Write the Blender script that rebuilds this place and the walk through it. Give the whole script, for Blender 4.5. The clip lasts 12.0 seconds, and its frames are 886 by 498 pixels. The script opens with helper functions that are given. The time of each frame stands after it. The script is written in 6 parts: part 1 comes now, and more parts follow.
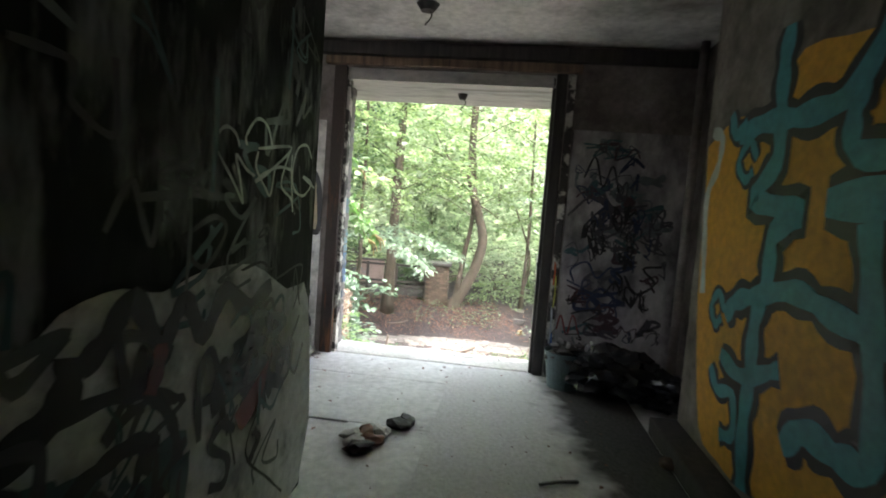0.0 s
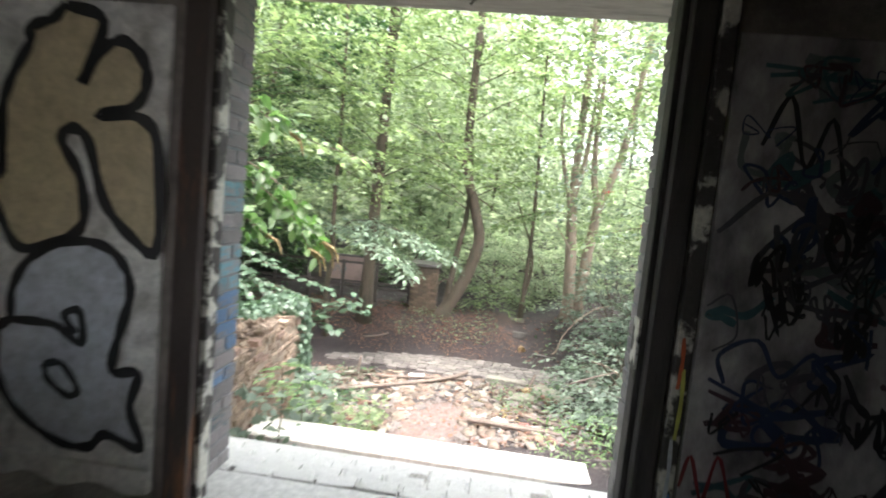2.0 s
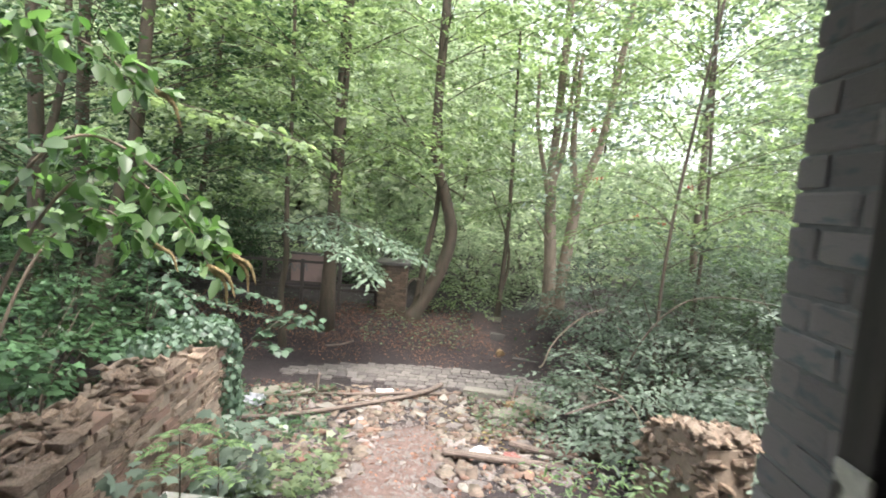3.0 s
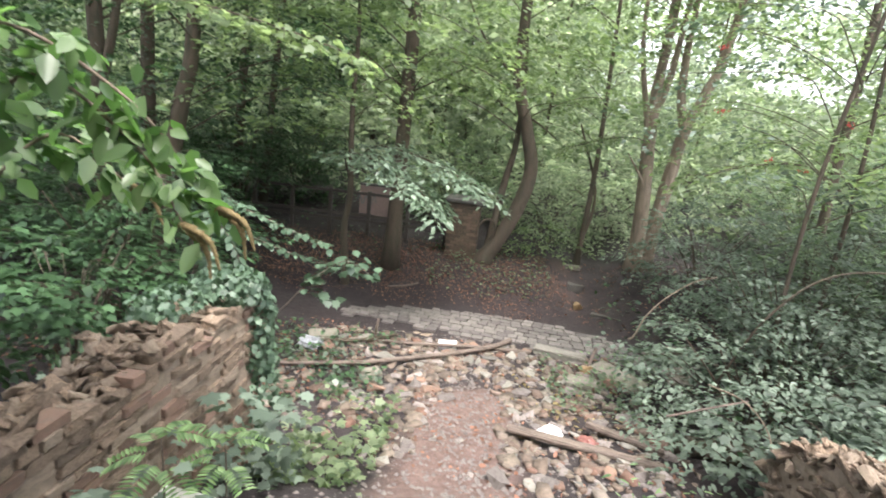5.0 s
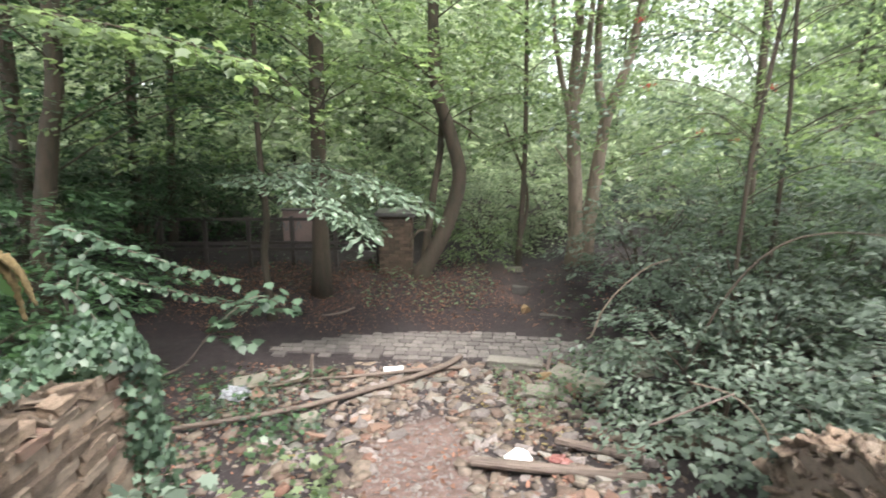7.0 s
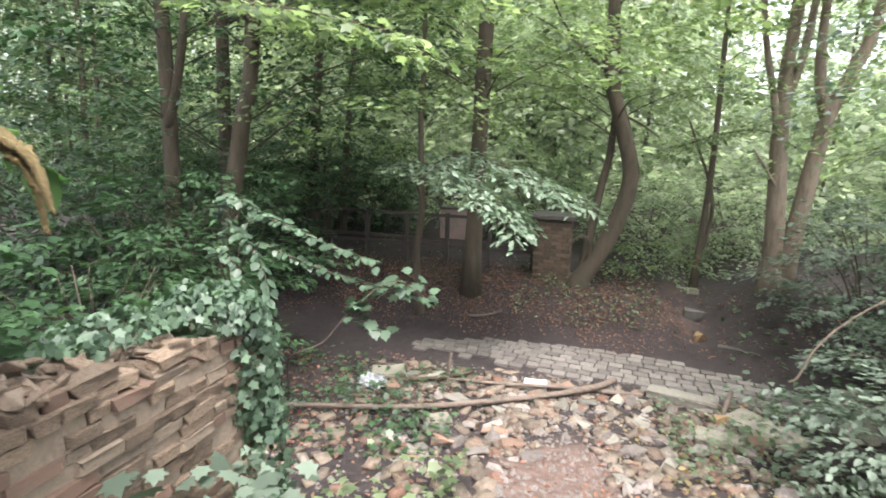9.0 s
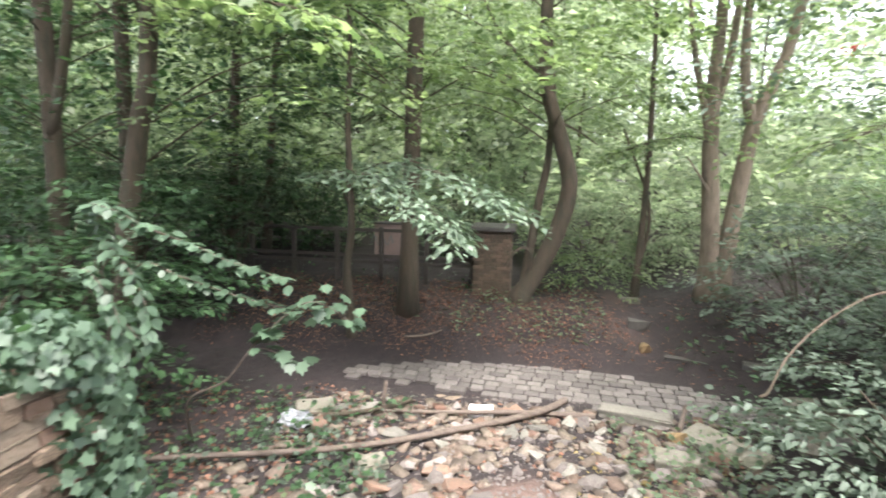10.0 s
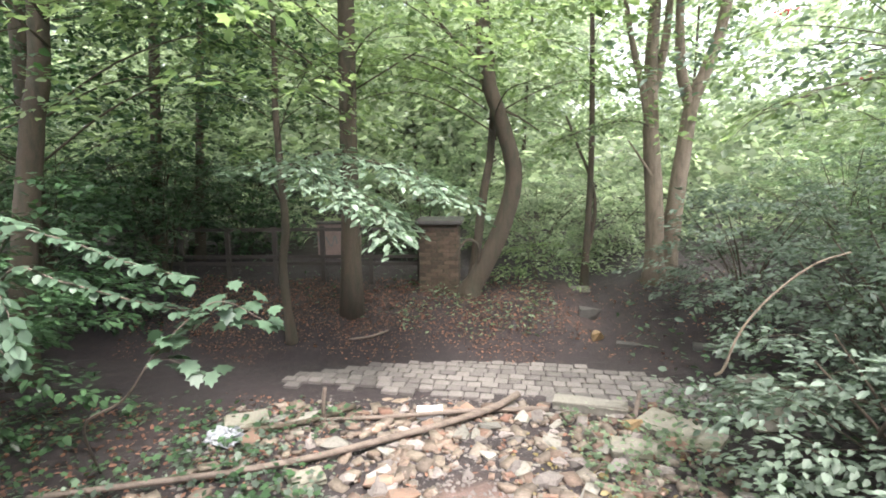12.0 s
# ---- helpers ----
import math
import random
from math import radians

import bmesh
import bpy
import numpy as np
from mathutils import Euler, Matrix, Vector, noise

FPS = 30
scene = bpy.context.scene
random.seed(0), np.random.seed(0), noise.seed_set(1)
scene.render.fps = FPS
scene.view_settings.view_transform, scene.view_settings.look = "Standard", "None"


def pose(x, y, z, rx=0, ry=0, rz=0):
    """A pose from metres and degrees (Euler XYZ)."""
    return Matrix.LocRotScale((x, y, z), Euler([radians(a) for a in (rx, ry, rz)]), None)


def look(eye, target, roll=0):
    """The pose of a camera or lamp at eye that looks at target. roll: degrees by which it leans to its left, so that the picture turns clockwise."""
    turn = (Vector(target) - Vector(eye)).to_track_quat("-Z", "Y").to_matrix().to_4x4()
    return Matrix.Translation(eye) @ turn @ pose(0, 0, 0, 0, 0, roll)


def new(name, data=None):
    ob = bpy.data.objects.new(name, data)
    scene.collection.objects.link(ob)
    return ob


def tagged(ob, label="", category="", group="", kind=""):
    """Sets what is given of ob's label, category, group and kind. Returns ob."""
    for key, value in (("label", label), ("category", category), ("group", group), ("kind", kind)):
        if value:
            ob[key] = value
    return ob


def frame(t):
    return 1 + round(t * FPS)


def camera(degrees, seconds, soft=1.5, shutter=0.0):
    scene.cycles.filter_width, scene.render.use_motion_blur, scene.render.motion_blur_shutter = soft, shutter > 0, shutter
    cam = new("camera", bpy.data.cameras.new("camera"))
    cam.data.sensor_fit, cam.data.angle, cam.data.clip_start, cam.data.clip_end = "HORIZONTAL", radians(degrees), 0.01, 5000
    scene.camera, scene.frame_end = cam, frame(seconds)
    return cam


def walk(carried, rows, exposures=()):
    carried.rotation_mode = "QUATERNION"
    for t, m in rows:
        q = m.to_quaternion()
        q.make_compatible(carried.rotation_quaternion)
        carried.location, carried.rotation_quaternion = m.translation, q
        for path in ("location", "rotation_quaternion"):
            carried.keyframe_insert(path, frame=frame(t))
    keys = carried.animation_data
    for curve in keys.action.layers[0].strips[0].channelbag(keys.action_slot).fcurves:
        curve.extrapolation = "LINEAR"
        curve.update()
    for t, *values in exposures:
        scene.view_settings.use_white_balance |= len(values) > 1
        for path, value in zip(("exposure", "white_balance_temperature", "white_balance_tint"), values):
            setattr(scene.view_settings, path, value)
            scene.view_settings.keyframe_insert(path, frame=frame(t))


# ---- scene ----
cam = camera(81.2, 12.0, soft=1.8, shutter=0.4)
PATH = [
    (0, (0.284, 0.171, 1.37), (0.25, 2.166, 1.231), 4.3),
    (0.5, (0.322, 0.746, 1.37), (0.174, 2.736, 1.243), 3.4),
    (1, (0.278, 1.4, 1.4), (0.06, 3.385, 1.275), 3.3),
    (1.5, (0.3, 2.059, 1.438), (0.098, 4.039, 1.244), 4.4),
    (2, (0.233, 2.723, 1.437), (0.243, 4.715, 1.262), 5.6),
    (2.5, (0.264, 3.448, 1.437), (0.436, 5.433, 1.258), 4.9),
    (4.5, (0.338, 4.838, 1.506), (0.137, 6.792, 1.131), 3.1),
    (5, (0.322, 5.089, 1.459), (0.185, 7.025, 0.976), 6.1),
    (5.5, (0.37, 5.263, 1.395), (0.479, 7.194, 0.884), 5.4),
    (6, (0.381, 5.519, 1.295), (0.904, 7.434, 1.052), 4.0),
    (6.5, (0.416, 5.643, 1.313), (0.756, 7.583, 0.965), 4.8),
    (7, (0.397, 5.784, 1.271), (0.489, 7.739, 0.859), 0.3),
    (7.5, (0.423, 5.808, 1.272), (0.318, 7.754, 0.825), -1.6),
    (9.5, (0.441, 6.677, 0.88), (-0.104, 8.569, 0.53), 2.6),
    (10, (0.357, 7.011, 0.809), (0.073, 8.967, 0.503), 1.3),
    (10.5, (0.355, 7.132, 0.759), (0.206, 9.088, 0.366), 1.4),
    (11, (0.442, 7.289, 0.678), (0.323, 9.249, 0.3), 0.9),
    (11.5, (0.478, 7.354, 0.663), (0.361, 9.321, 0.32), -0.6),
    (12, (0.492, 7.411, 0.621), (0.382, 9.386, 0.324), -0.7),
]
EXPOSURES = [(0.0, 4.15), (0.5, 3.9), (1.0, 3.6), (1.5, 3.6), (2.0, 3.4), (2.5, 2.98), (4.5, 2.65), (5.5, 2.6), (6.0, 2.5), (7.0, 2.5), (7.5, 2.55), (9.5, 2.8), (12.0, 2.95)]
walk(cam, [(t, look(eye, target, roll)) for t, eye, target, roll in PATH], EXPOSURES)

# ---- world, sun ----
SUN_ELEVATION, SUN_AZIMUTH = 66, 150     # degrees; azimuth clockwise from +y
world = bpy.data.worlds.new("sky")
scene.world = world
world.use_nodes = True
wn = world.node_tree.nodes
sky = wn.new("ShaderNodeTexSky")
sky.sky_type = "NISHITA"
sky.sun_disc = False
sky.sun_elevation = radians(SUN_ELEVATION)
sky.sun_rotation = radians(SUN_AZIMUTH)
sky.air_density, sky.dust_density, sky.ozone_density = 1.0, 4.0, 1.0
grey = wn.new("ShaderNodeHueSaturation")      # thin cloud takes most of the blue
grey.inputs["Saturation"].default_value = 0.38
world.node_tree.links.new(sky.outputs[0], grey.inputs["Color"])
world.node_tree.links.new(grey.outputs[0], wn["Background"].inputs[0])
wn["Background"].inputs[1].default_value = 0.15
sun_data = bpy.data.lights.new("sun", "SUN")
sun_data.energy, sun_data.angle, sun_data.color = 0.8, radians(20), (1.0, 0.96, 0.88)
sun = new("sun", sun_data)
el, az = radians(SUN_ELEVATION), radians(SUN_AZIMUTH)
sun.matrix_world = look((0, 0, 0), (-math.cos(el) * math.sin(az), -math.cos(el) * math.cos(az), -math.sin(el)))


# ---- materials ----
def material(name):
    m = bpy.data.materials.new(name)
    m.use_nodes = True
    return m, m.node_tree.nodes, m.node_tree.links, m.node_tree.nodes["Principled BSDF"]


def noise_node(n, l, vec, scale, detail=4.0, rough=0.6):
    t = n.new("ShaderNodeTexNoise")
    t.inputs["Scale"].default_value, t.inputs["Detail"].default_value = scale, detail
    t.inputs["Roughness"].default_value = rough
    l.new(vec, t.inputs["Vector"])
    return t.outputs["Fac"]


def ramp_node(n, l, fac, stops):
    r = n.new("ShaderNodeValToRGB")
    while len(r.color_ramp.elements) < len(stops):
        r.color_ramp.elements.new(0.5)
    for e, (p, c) in zip(r.color_ramp.elements, stops):
        e.position, e.color = p, (*c, 1)
    l.new(fac, r.inputs[0])
    return r.outputs[0]


def mix_node(n, l, kind, fac, a, b):
    m = n.new("ShaderNodeMix")
    m.data_type, m.blend_type = "RGBA", kind
    for socket, v in ((m.inputs[0], fac), (m.inputs[6], a), (m.inputs[7], b)):
        if isinstance(v, (int, float)):
            socket.default_value = v
        elif isinstance(v, tuple):
            socket.default_value = (*v, 1)
        else:
            l.new(v, socket)
    return m.outputs[2]


def bump_node(n, l, height, strength, distance, bsdf):
    b = n.new("ShaderNodeBump")
    b.inputs["Strength"].default_value, b.inputs["Distance"].default_value = strength, distance
    l.new(height, b.inputs["Height"])
    l.new(b.outputs[0], bsdf.inputs["Normal"])


def surface(name, base, stain, roughness=0.85, coarse=1.5, fine=30.0, bump=0.4, depth=0.01, vary=0.0, stain_from=0.5, stain_to=0.75, stretch=(1, 1, 1)):
    """A grainy surface with stains in two scales; vary: how far separate pieces differ."""
    m, n, l, p = material(name)
    tc = n.new("ShaderNodeTexCoord")
    mp = n.new("ShaderNodeMapping")
    mp.inputs["Scale"].default_value = stretch
    l.new(tc.outputs["Object"], mp.inputs[0])
    vec = mp.outputs[0]
    if vary:
        info = n.new("ShaderNodeObjectInfo")
        add = n.new("ShaderNodeVectorMath")
        add.operation = "MULTIPLY_ADD"
        add.inputs[1].default_value = (7, 7, 7)
        l.new(info.outputs["Random"], add.inputs[0])
        l.new(vec, add.inputs[2])
        vec = add.outputs[0]
    big = noise_node(n, l, vec, coarse, 5)
    small = noise_node(n, l, vec, fine, 6, 0.7)
    mask = ramp_node(n, l, big, [(stain_from, (0, 0, 0)), (stain_to, (1, 1, 1))])
    colour = mix_node(n, l, "MIX", mask, base, stain)
    grain = ramp_node(n, l, small, [(0.25, (0.55, 0.55, 0.55)), (0.7, (1.15, 1.15, 1.15))])
    colour = mix_node(n, l, "MULTIPLY", 0.8, colour, grain)
    if vary:
        hsv = n.new("ShaderNodeHueSaturation")
        mr = n.new("ShaderNodeMapRange")
        mr.inputs["To Min"].default_value, mr.inputs["To Max"].default_value = 1 - vary, 1 + vary
        l.new(info.outputs["Random"], mr.inputs["Value"])
        l.new(mr.outputs[0], hsv.inputs["Value"])
        l.new(colour, hsv.inputs["Color"])
        colour = hsv.outputs[0]
    l.new(colour, p.inputs["Base Color"])
    p.inputs["Roughness"].default_value = roughness
    bump_node(n, l, small, bump, depth, p)
    return m


def leaf_material(name, dark, light, glow, gloss=0.35, trans=0.4):
    """Leaves: a dark to light range leaf by leaf, daylight showing through."""
    m, n, l, p = material(name)
    geo = n.new("ShaderNodeNewGeometry")
    tint = ramp_node(n, l, geo.outputs["Random Per Island"], [(0.0, dark), (0.75, light), (1.0, tuple(min(1, c * 1.35) for c in light))])
    l.new(tint, p.inputs["Base Color"])
    p.inputs["Roughness"].default_value = gloss
    p.inputs["Specular IOR Level"].default_value = 0.45
    tr = n.new("ShaderNodeBsdfTranslucent")
    through_tint = mix_node(n, l, "MULTIPLY", 1.0, tint, glow)
    l.new(through_tint, tr.inputs[0])
    mix = n.new("ShaderNodeMixShader")
    mix.inputs[0].default_value = trans
    l.new(p.outputs[0], mix.inputs[1])
    l.new(tr.outputs[0], mix.inputs[2])
    l.new(mix.outputs[0], n["Material Output"].inputs[0])
    return m


def plain(name, colour, roughness=0.6, metal=0.0, fine=40.0):
    m, n, l, p = material(name)
    tc = n.new("ShaderNodeTexCoord")
    small = noise_node(n, l, tc.outputs["Object"], fine, 5, 0.7)
    grain = ramp_node(n, l, small, [(0.3, (0.65, 0.65, 0.65)), (0.7, (1.1, 1.1, 1.1))])
    l.new(mix_node(n, l, "MULTIPLY", 1.0, colour, grain), p.inputs["Base Color"])
    p.inputs["Roughness"].default_value, p.inputs["Metallic"].default_value = roughness, metal
    bump_node(n, l, small, 0.2, 0.004, p)
    return m


M_PLASTER = surface("grimy_plaster", (0.82, 0.8, 0.76), (0.24, 0.215, 0.19), 0.8, 2.6, 22, 0.5, 0.012, 0, 0.48, 0.68)
M_SOOT = surface("sooty_plaster", (0.33, 0.29, 0.26), (0.12, 0.1, 0.09), 0.75, 2.4, 18, 0.6, 0.015, 0, 0.35, 0.65)
M_SMOKED = surface("smoked_painted_wall", (0.5, 0.47, 0.45), (0.11, 0.1, 0.108), 0.7, 2.6, 16, 0.5, 0.012, 0, 0.38, 0.62, (1, 1, 0.55))
M_TAGGED = surface("tagged_dark_wall", (0.27, 0.28, 0.275), (0.012, 0.013, 0.013), 0.7, 4.2, 14, 0.5, 0.012, 0, 0.36, 0.5, (1.4, 1.4, 0.4))
M_TAGGED.node_tree.nodes["Principled BSDF"].inputs["Specular IOR Level"].default_value = 0.12
M_CEILING = surface("pale_concrete_ceiling", (0.74, 0.72, 0.68), (0.24, 0.22, 0.2), 0.85, 1.2, 14, 0.4, 0.012, 0, 0.48, 0.72)
M_SOFFIT = surface("board_marked_concrete", (0.52, 0.50, 0.46), (0.2, 0.19, 0.17), 0.85, 2.5, 12, 0.5, 0.012, 0, 0.5, 0.75, (0.5, 3, 1))
M_FLOOR = surface("dusty_concrete_floor", (0.68, 0.67, 0.65), (0.42, 0.40, 0.37), 0.75, 0.9, 16, 0.35, 0.008, 0, 0.5, 0.78)
M_SLAB = surface("worn_pale_concrete", (0.58, 0.56, 0.52), (0.28, 0.27, 0.22), 0.85, 2.0, 25, 0.4, 0.01, 0, 0.52, 0.78)
M_OLD_SLAB = surface("soil_stained_concrete", (0.4, 0.37, 0.335), (0.2, 0.175, 0.15), 0.9, 4.0, 28, 0.6, 0.012, 0, 0.45, 0.65)
M_TIMBER = surface("weathered_timber", (0.24, 0.16, 0.105), (0.07, 0.052, 0.04), 0.8, 3.0, 40, 0.6, 0.01, 0, 0.4, 0.7, (6, 6, 0.6))
M_DARK_TIMBER = surface("charred_timber", (0.06, 0.05, 0.045), (0.02, 0.018, 0.017), 0.7, 3.0, 40, 0.6, 0.01, 0, 0.4, 0.7, (6, 6, 0.6))
M_JAMB = surface("scorched_rusty_jamb", (0.075, 0.058, 0.05), (0.27, 0.125, 0.06), 0.8, 2.6, 40, 0.7, 0.012, 0, 0.55, 0.7, (5, 5, 0.7))
M_PAINT_STRIP = surface("peeling_pale_paint", (0.6, 0.57, 0.5), (0.06, 0.052, 0.048), 0.7, 7.0, 30, 0.6, 0.01, 0, 0.46, 0.52)
M_COLUMN = surface("peeling_whitewash_on_rust", (0.55, 0.51, 0.47), (0.15, 0.105, 0.08), 0.8, 5.0, 30, 0.7, 0.015, 0, 0.5, 0.6)
M_BRICK_TEAL = surface("teal_sprayed_brick", (0.14, 0.27, 0.31), (0.22, 0.22, 0.22), 0.8, 1.5, 45, 0.6, 0.008, 0.2, 0.42, 0.58)
M_BRICK_BLUE = surface("blue_sprayed_brick", (0.13, 0.22, 0.36), (0.22, 0.22, 0.23), 0.8, 1.5, 45, 0.6, 0.008, 0.2, 0.42, 0.58)
M_BRICK_GREY = surface("sprayed_brick", (0.25, 0.225, 0.22), (0.13, 0.16, 0.175), 0.85, 1.6, 45, 0.6, 0.008, 0.2, 0.55, 0.7)
M_BRICK_RED = surface("red_brick", (0.185, 0.115, 0.085), (0.13, 0.10, 0.08), 0.9, 4.0, 40, 0.7, 0.008, 0.35, 0.5, 0.75)
M_BRICK_WALL = surface("weathered_wall_brick", (0.31, 0.225, 0.165), (0.19, 0.14, 0.1), 0.95, 9.0, 40, 1.0, 0.02, 0.45, 0.42, 0.62)
M_MORTAR = surface("crumbling_mortar", (0.27, 0.21, 0.16), (0.15, 0.112, 0.08), 0.95, 5.0, 40, 0.8, 0.015)
M_STONE = surface("pale_rubble_stone", (0.2, 0.172, 0.162), (0.098, 0.075, 0.069), 0.9, 6.0, 30, 0.7, 0.01, 0.4)
M_GREY_STONE = surface("grey_rubble_stone", (0.195, 0.182, 0.162), (0.115, 0.105, 0.086), 0.9, 5.0, 30, 0.6, 0.01, 0.35)
M_PILLAR = surface("mossy_dark_brick", (0.115, 0.075, 0.055), (0.06, 0.058, 0.035), 0.9, 4.0, 35, 0.7, 0.01, 0.35, 0.45, 0.65)
M_SETT = surface("grey_granite_sett", (0.142, 0.125, 0.118), (0.072, 0.06, 0.055), 0.75, 5.0, 40, 0.6, 0.008, 0.3)
M_BARK = surface("tree_bark", (0.088, 0.065, 0.047), (0.05, 0.048, 0.032), 0.9, 3.0, 26, 0.9, 0.02, 0, 0.42, 0.7, (4, 4, 0.9))
M_BARK_PALE = surface("pale_tree_bark", (0.22, 0.17, 0.13), (0.12, 0.10, 0.072), 0.9, 3.0, 26, 0.8, 0.02, 0, 0.45, 0.7, (4, 4, 0.9))
M_DEADWOOD = surface("bare_deadwood", (0.15, 0.115, 0.096), (0.075, 0.056, 0.046), 0.8, 4.0, 35, 0.7, 0.01, 0, 0.45, 0.7, (1, 5, 5))
M_LEAF = leaf_material("woodland_leaf", (0.06, 0.09, 0.056), (0.14, 0.185, 0.125), (1.35, 1.5, 0.95), 0.38, 0.48)
# Lit copy of the woodland leaf: brightness from light put into its colour.
M_LEAF_LIGHT = leaf_material("sun_tint_leaf", (0.08, 0.12, 0.064), (0.2, 0.25, 0.155), (1.4, 1.5, 0.95), 0.42, 0.6)
# Shaded copy of the woodland leaf: canopy shade put into its colour.
M_LEAF_DARK = leaf_material("shade_tint_leaf", (0.02, 0.043, 0.021), (0.052, 0.098, 0.047), (1.2, 1.4, 0.75), 0.33, 0.3)
# Leaf colour paled: the haze of distance is painted into it.
M_LEAF_HAZE = leaf_material("haze_tint_leaf", (0.13, 0.172, 0.11), (0.32, 0.355, 0.27), (1.3, 1.4, 1.1), 0.5, 0.64)
M_IVY = leaf_material("ivy_leaf", (0.034, 0.062, 0.04), (0.092, 0.14, 0.094), (1.1, 1.5, 0.7), 0.46, 0.25)
# Cool green leaf, its colour darkened to carry shade.
M_LEAF_COOL = leaf_material("shade_tint_cool_leaf", (0.04, 0.056, 0.042), (0.09, 0.115, 0.09), (1.2, 1.4, 0.9), 0.45, 0.3)
# Sky sheen on the leaves' upper sides is put into this paler colour.
M_LEAF_PALE = leaf_material("sky_sheen_leaf", (0.068, 0.094, 0.07), (0.13, 0.165, 0.13), (1.1, 1.3, 0.9), 0.52, 0.32)
# Beech leaf paled: light falling on it from above is in the colour.
M_LEAF_PLATE = leaf_material("toplit_beech_leaf", (0.095, 0.135, 0.098), (0.165, 0.218, 0.162), (1.1, 1.3, 0.9), 0.38, 0.32)
# Sapling leaf with shade put into a darker base colour.
M_LEAF_SHADE = leaf_material("shade_tint_sapling_leaf", (0.045, 0.075, 0.048), (0.072, 0.115, 0.074), (1.1, 1.3, 0.9), 0.45, 0.25)
M_LEAF_YELLOW = leaf_material("yellowed_leaf", (0.13, 0.1, 0.045), (0.235, 0.19, 0.09), (1.3, 1.2, 0.6), 0.5, 0.3)
M_LEAF_FRESH = leaf_material("fresh_bush_leaf", (0.062, 0.11, 0.045), (0.17, 0.235, 0.125), (1.0, 1.45, 0.6), 0.32, 0.48)
M_LITTER = leaf_material("dead_leaf", (0.075, 0.036, 0.026), (0.185, 0.092, 0.062), (1.2, 1.0, 0.7), 0.7, 0.15)


def ground_material():
    m, n, l, p = material("forest_soil")
    tc = n.new("ShaderNodeTexCoord")
    at = n.new("ShaderNodeAttribute")
    at.attribute_name = "path"
    vec = tc.outputs["Object"]
    big = noise_node(n, l, vec, 1.1, 5)
    mid = noise_node(n, l, vec, 9, 6, 0.7)
    small = noise_node(n, l, vec, 60, 6, 0.75)
    humus = ramp_node(n, l, mid, [(0.3, (0.017, 0.0125, 0.0135)), (0.55, (0.029, 0.021, 0.022)), (0.78, (0.06, 0.038, 0.032))])
    red = ramp_node(n, l, mid, [(0.3, (0.085, 0.053, 0.046)), (0.6, (0.155, 0.102, 0.088)), (0.8, (0.23, 0.165, 0.14))])
    edge = n.new("ShaderNodeMath")
    edge.operation = "MULTIPLY_ADD"
    edge.inputs[1].default_value = 0.6
    l.new(big, edge.inputs[0])
    l.new(at.outputs["Fac"], edge.inputs[2])
    fac = ramp_node(n, l, edge.outputs[0], [(0.55, (0, 0, 0)), (0.85, (1, 1, 1))])
    colour = mix_node(n, l, "MIX", fac, humus, red)
    grain = ramp_node(n, l, small, [(0.3, (0.6, 0.6, 0.6)), (0.7, (1.25, 1.25, 1.25))])
    l.new(mix_node(n, l, "MULTIPLY", 1.0, colour, grain), p.inputs["Base Color"])
    p.inputs["Roughness"].default_value = 0.95
    bump_node(n, l, small, 0.8, 0.02, p)
    return m


M_GROUND = ground_material()


# ---- mesh helpers ----
RNG = np.random.default_rng(7)
B = pose(-0.91, 4.9, 0, 0, 0, -6)      # the building: x along the door wall, y outwards


def thing(name, label="", category="", group="", kind="", m=None):
    ob = new(name)
    ob.empty_display_size = 0.1
    if m is not None:
        ob.matrix_basis = m
    return tagged(ob, label, category, group, kind)


def finish(bm, name, mat):
    me = bpy.data.meshes.new(name)
    bmesh.ops.recalc_face_normals(bm, faces=bm.faces)
    bm.to_mesh(me)
    bm.free()
    me.materials.append(mat)
    return me


def part(name, bm, mat, parent=None, label="", m=None, kind=""):
    """Links a bmesh as one mesh object, under a thing or part if one is given."""
    me = bm if isinstance(bm, bpy.types.Mesh) else finish(bm, name, mat)
    ob = new(name, me)
    ob.parent = parent
    if m is not None:
        ob.matrix_basis = m
    return tagged(ob, label, kind=kind)


def arrays_mesh(name, verts, faces, mat, smooth=False):
    """A mesh from numpy arrays; all faces with the same count of corners."""
    me = bpy.data.meshes.new(name)
    verts, faces = np.asarray(verts, np.float32), np.asarray(faces, np.int32)
    k = faces.shape[1]
    me.vertices.add(len(verts))
    me.vertices.foreach_set("co", verts.ravel())
    me.loops.add(faces.size)
    me.loops.foreach_set("vertex_index", faces.ravel())
    me.polygons.add(len(faces))
    me.polygons.foreach_set("loop_start", np.arange(0, faces.size, k, dtype=np.int32))
    if smooth:
        me.polygons.foreach_set("use_smooth", np.ones(len(faces), bool))
    me.update(calc_edges=True)
    me.materials.append(mat)
    return me


def box(bm, x0, x1, y0, y1, z0, z1, bevel=0.0, m=None):
    r = bmesh.ops.create_cube(bm, size=1, matrix=Matrix.LocRotScale(((x0 + x1) / 2, (y0 + y1) / 2, (z0 + z1) / 2), None, (x1 - x0, y1 - y0, z1 - z0)))
    vs = r["verts"]
    if bevel:
        edges = list({e for v in vs for e in v.link_edges})
        out = bmesh.ops.bevel(bm, geom=edges, offset=bevel, segments=1, affect="EDGES", profile=0.5)
        vs = out["verts"]
    if m is not None:
        bmesh.ops.transform(bm, matrix=m, verts=list({v for f in bm.faces for v in f.verts} if not vs else vs))
    return vs


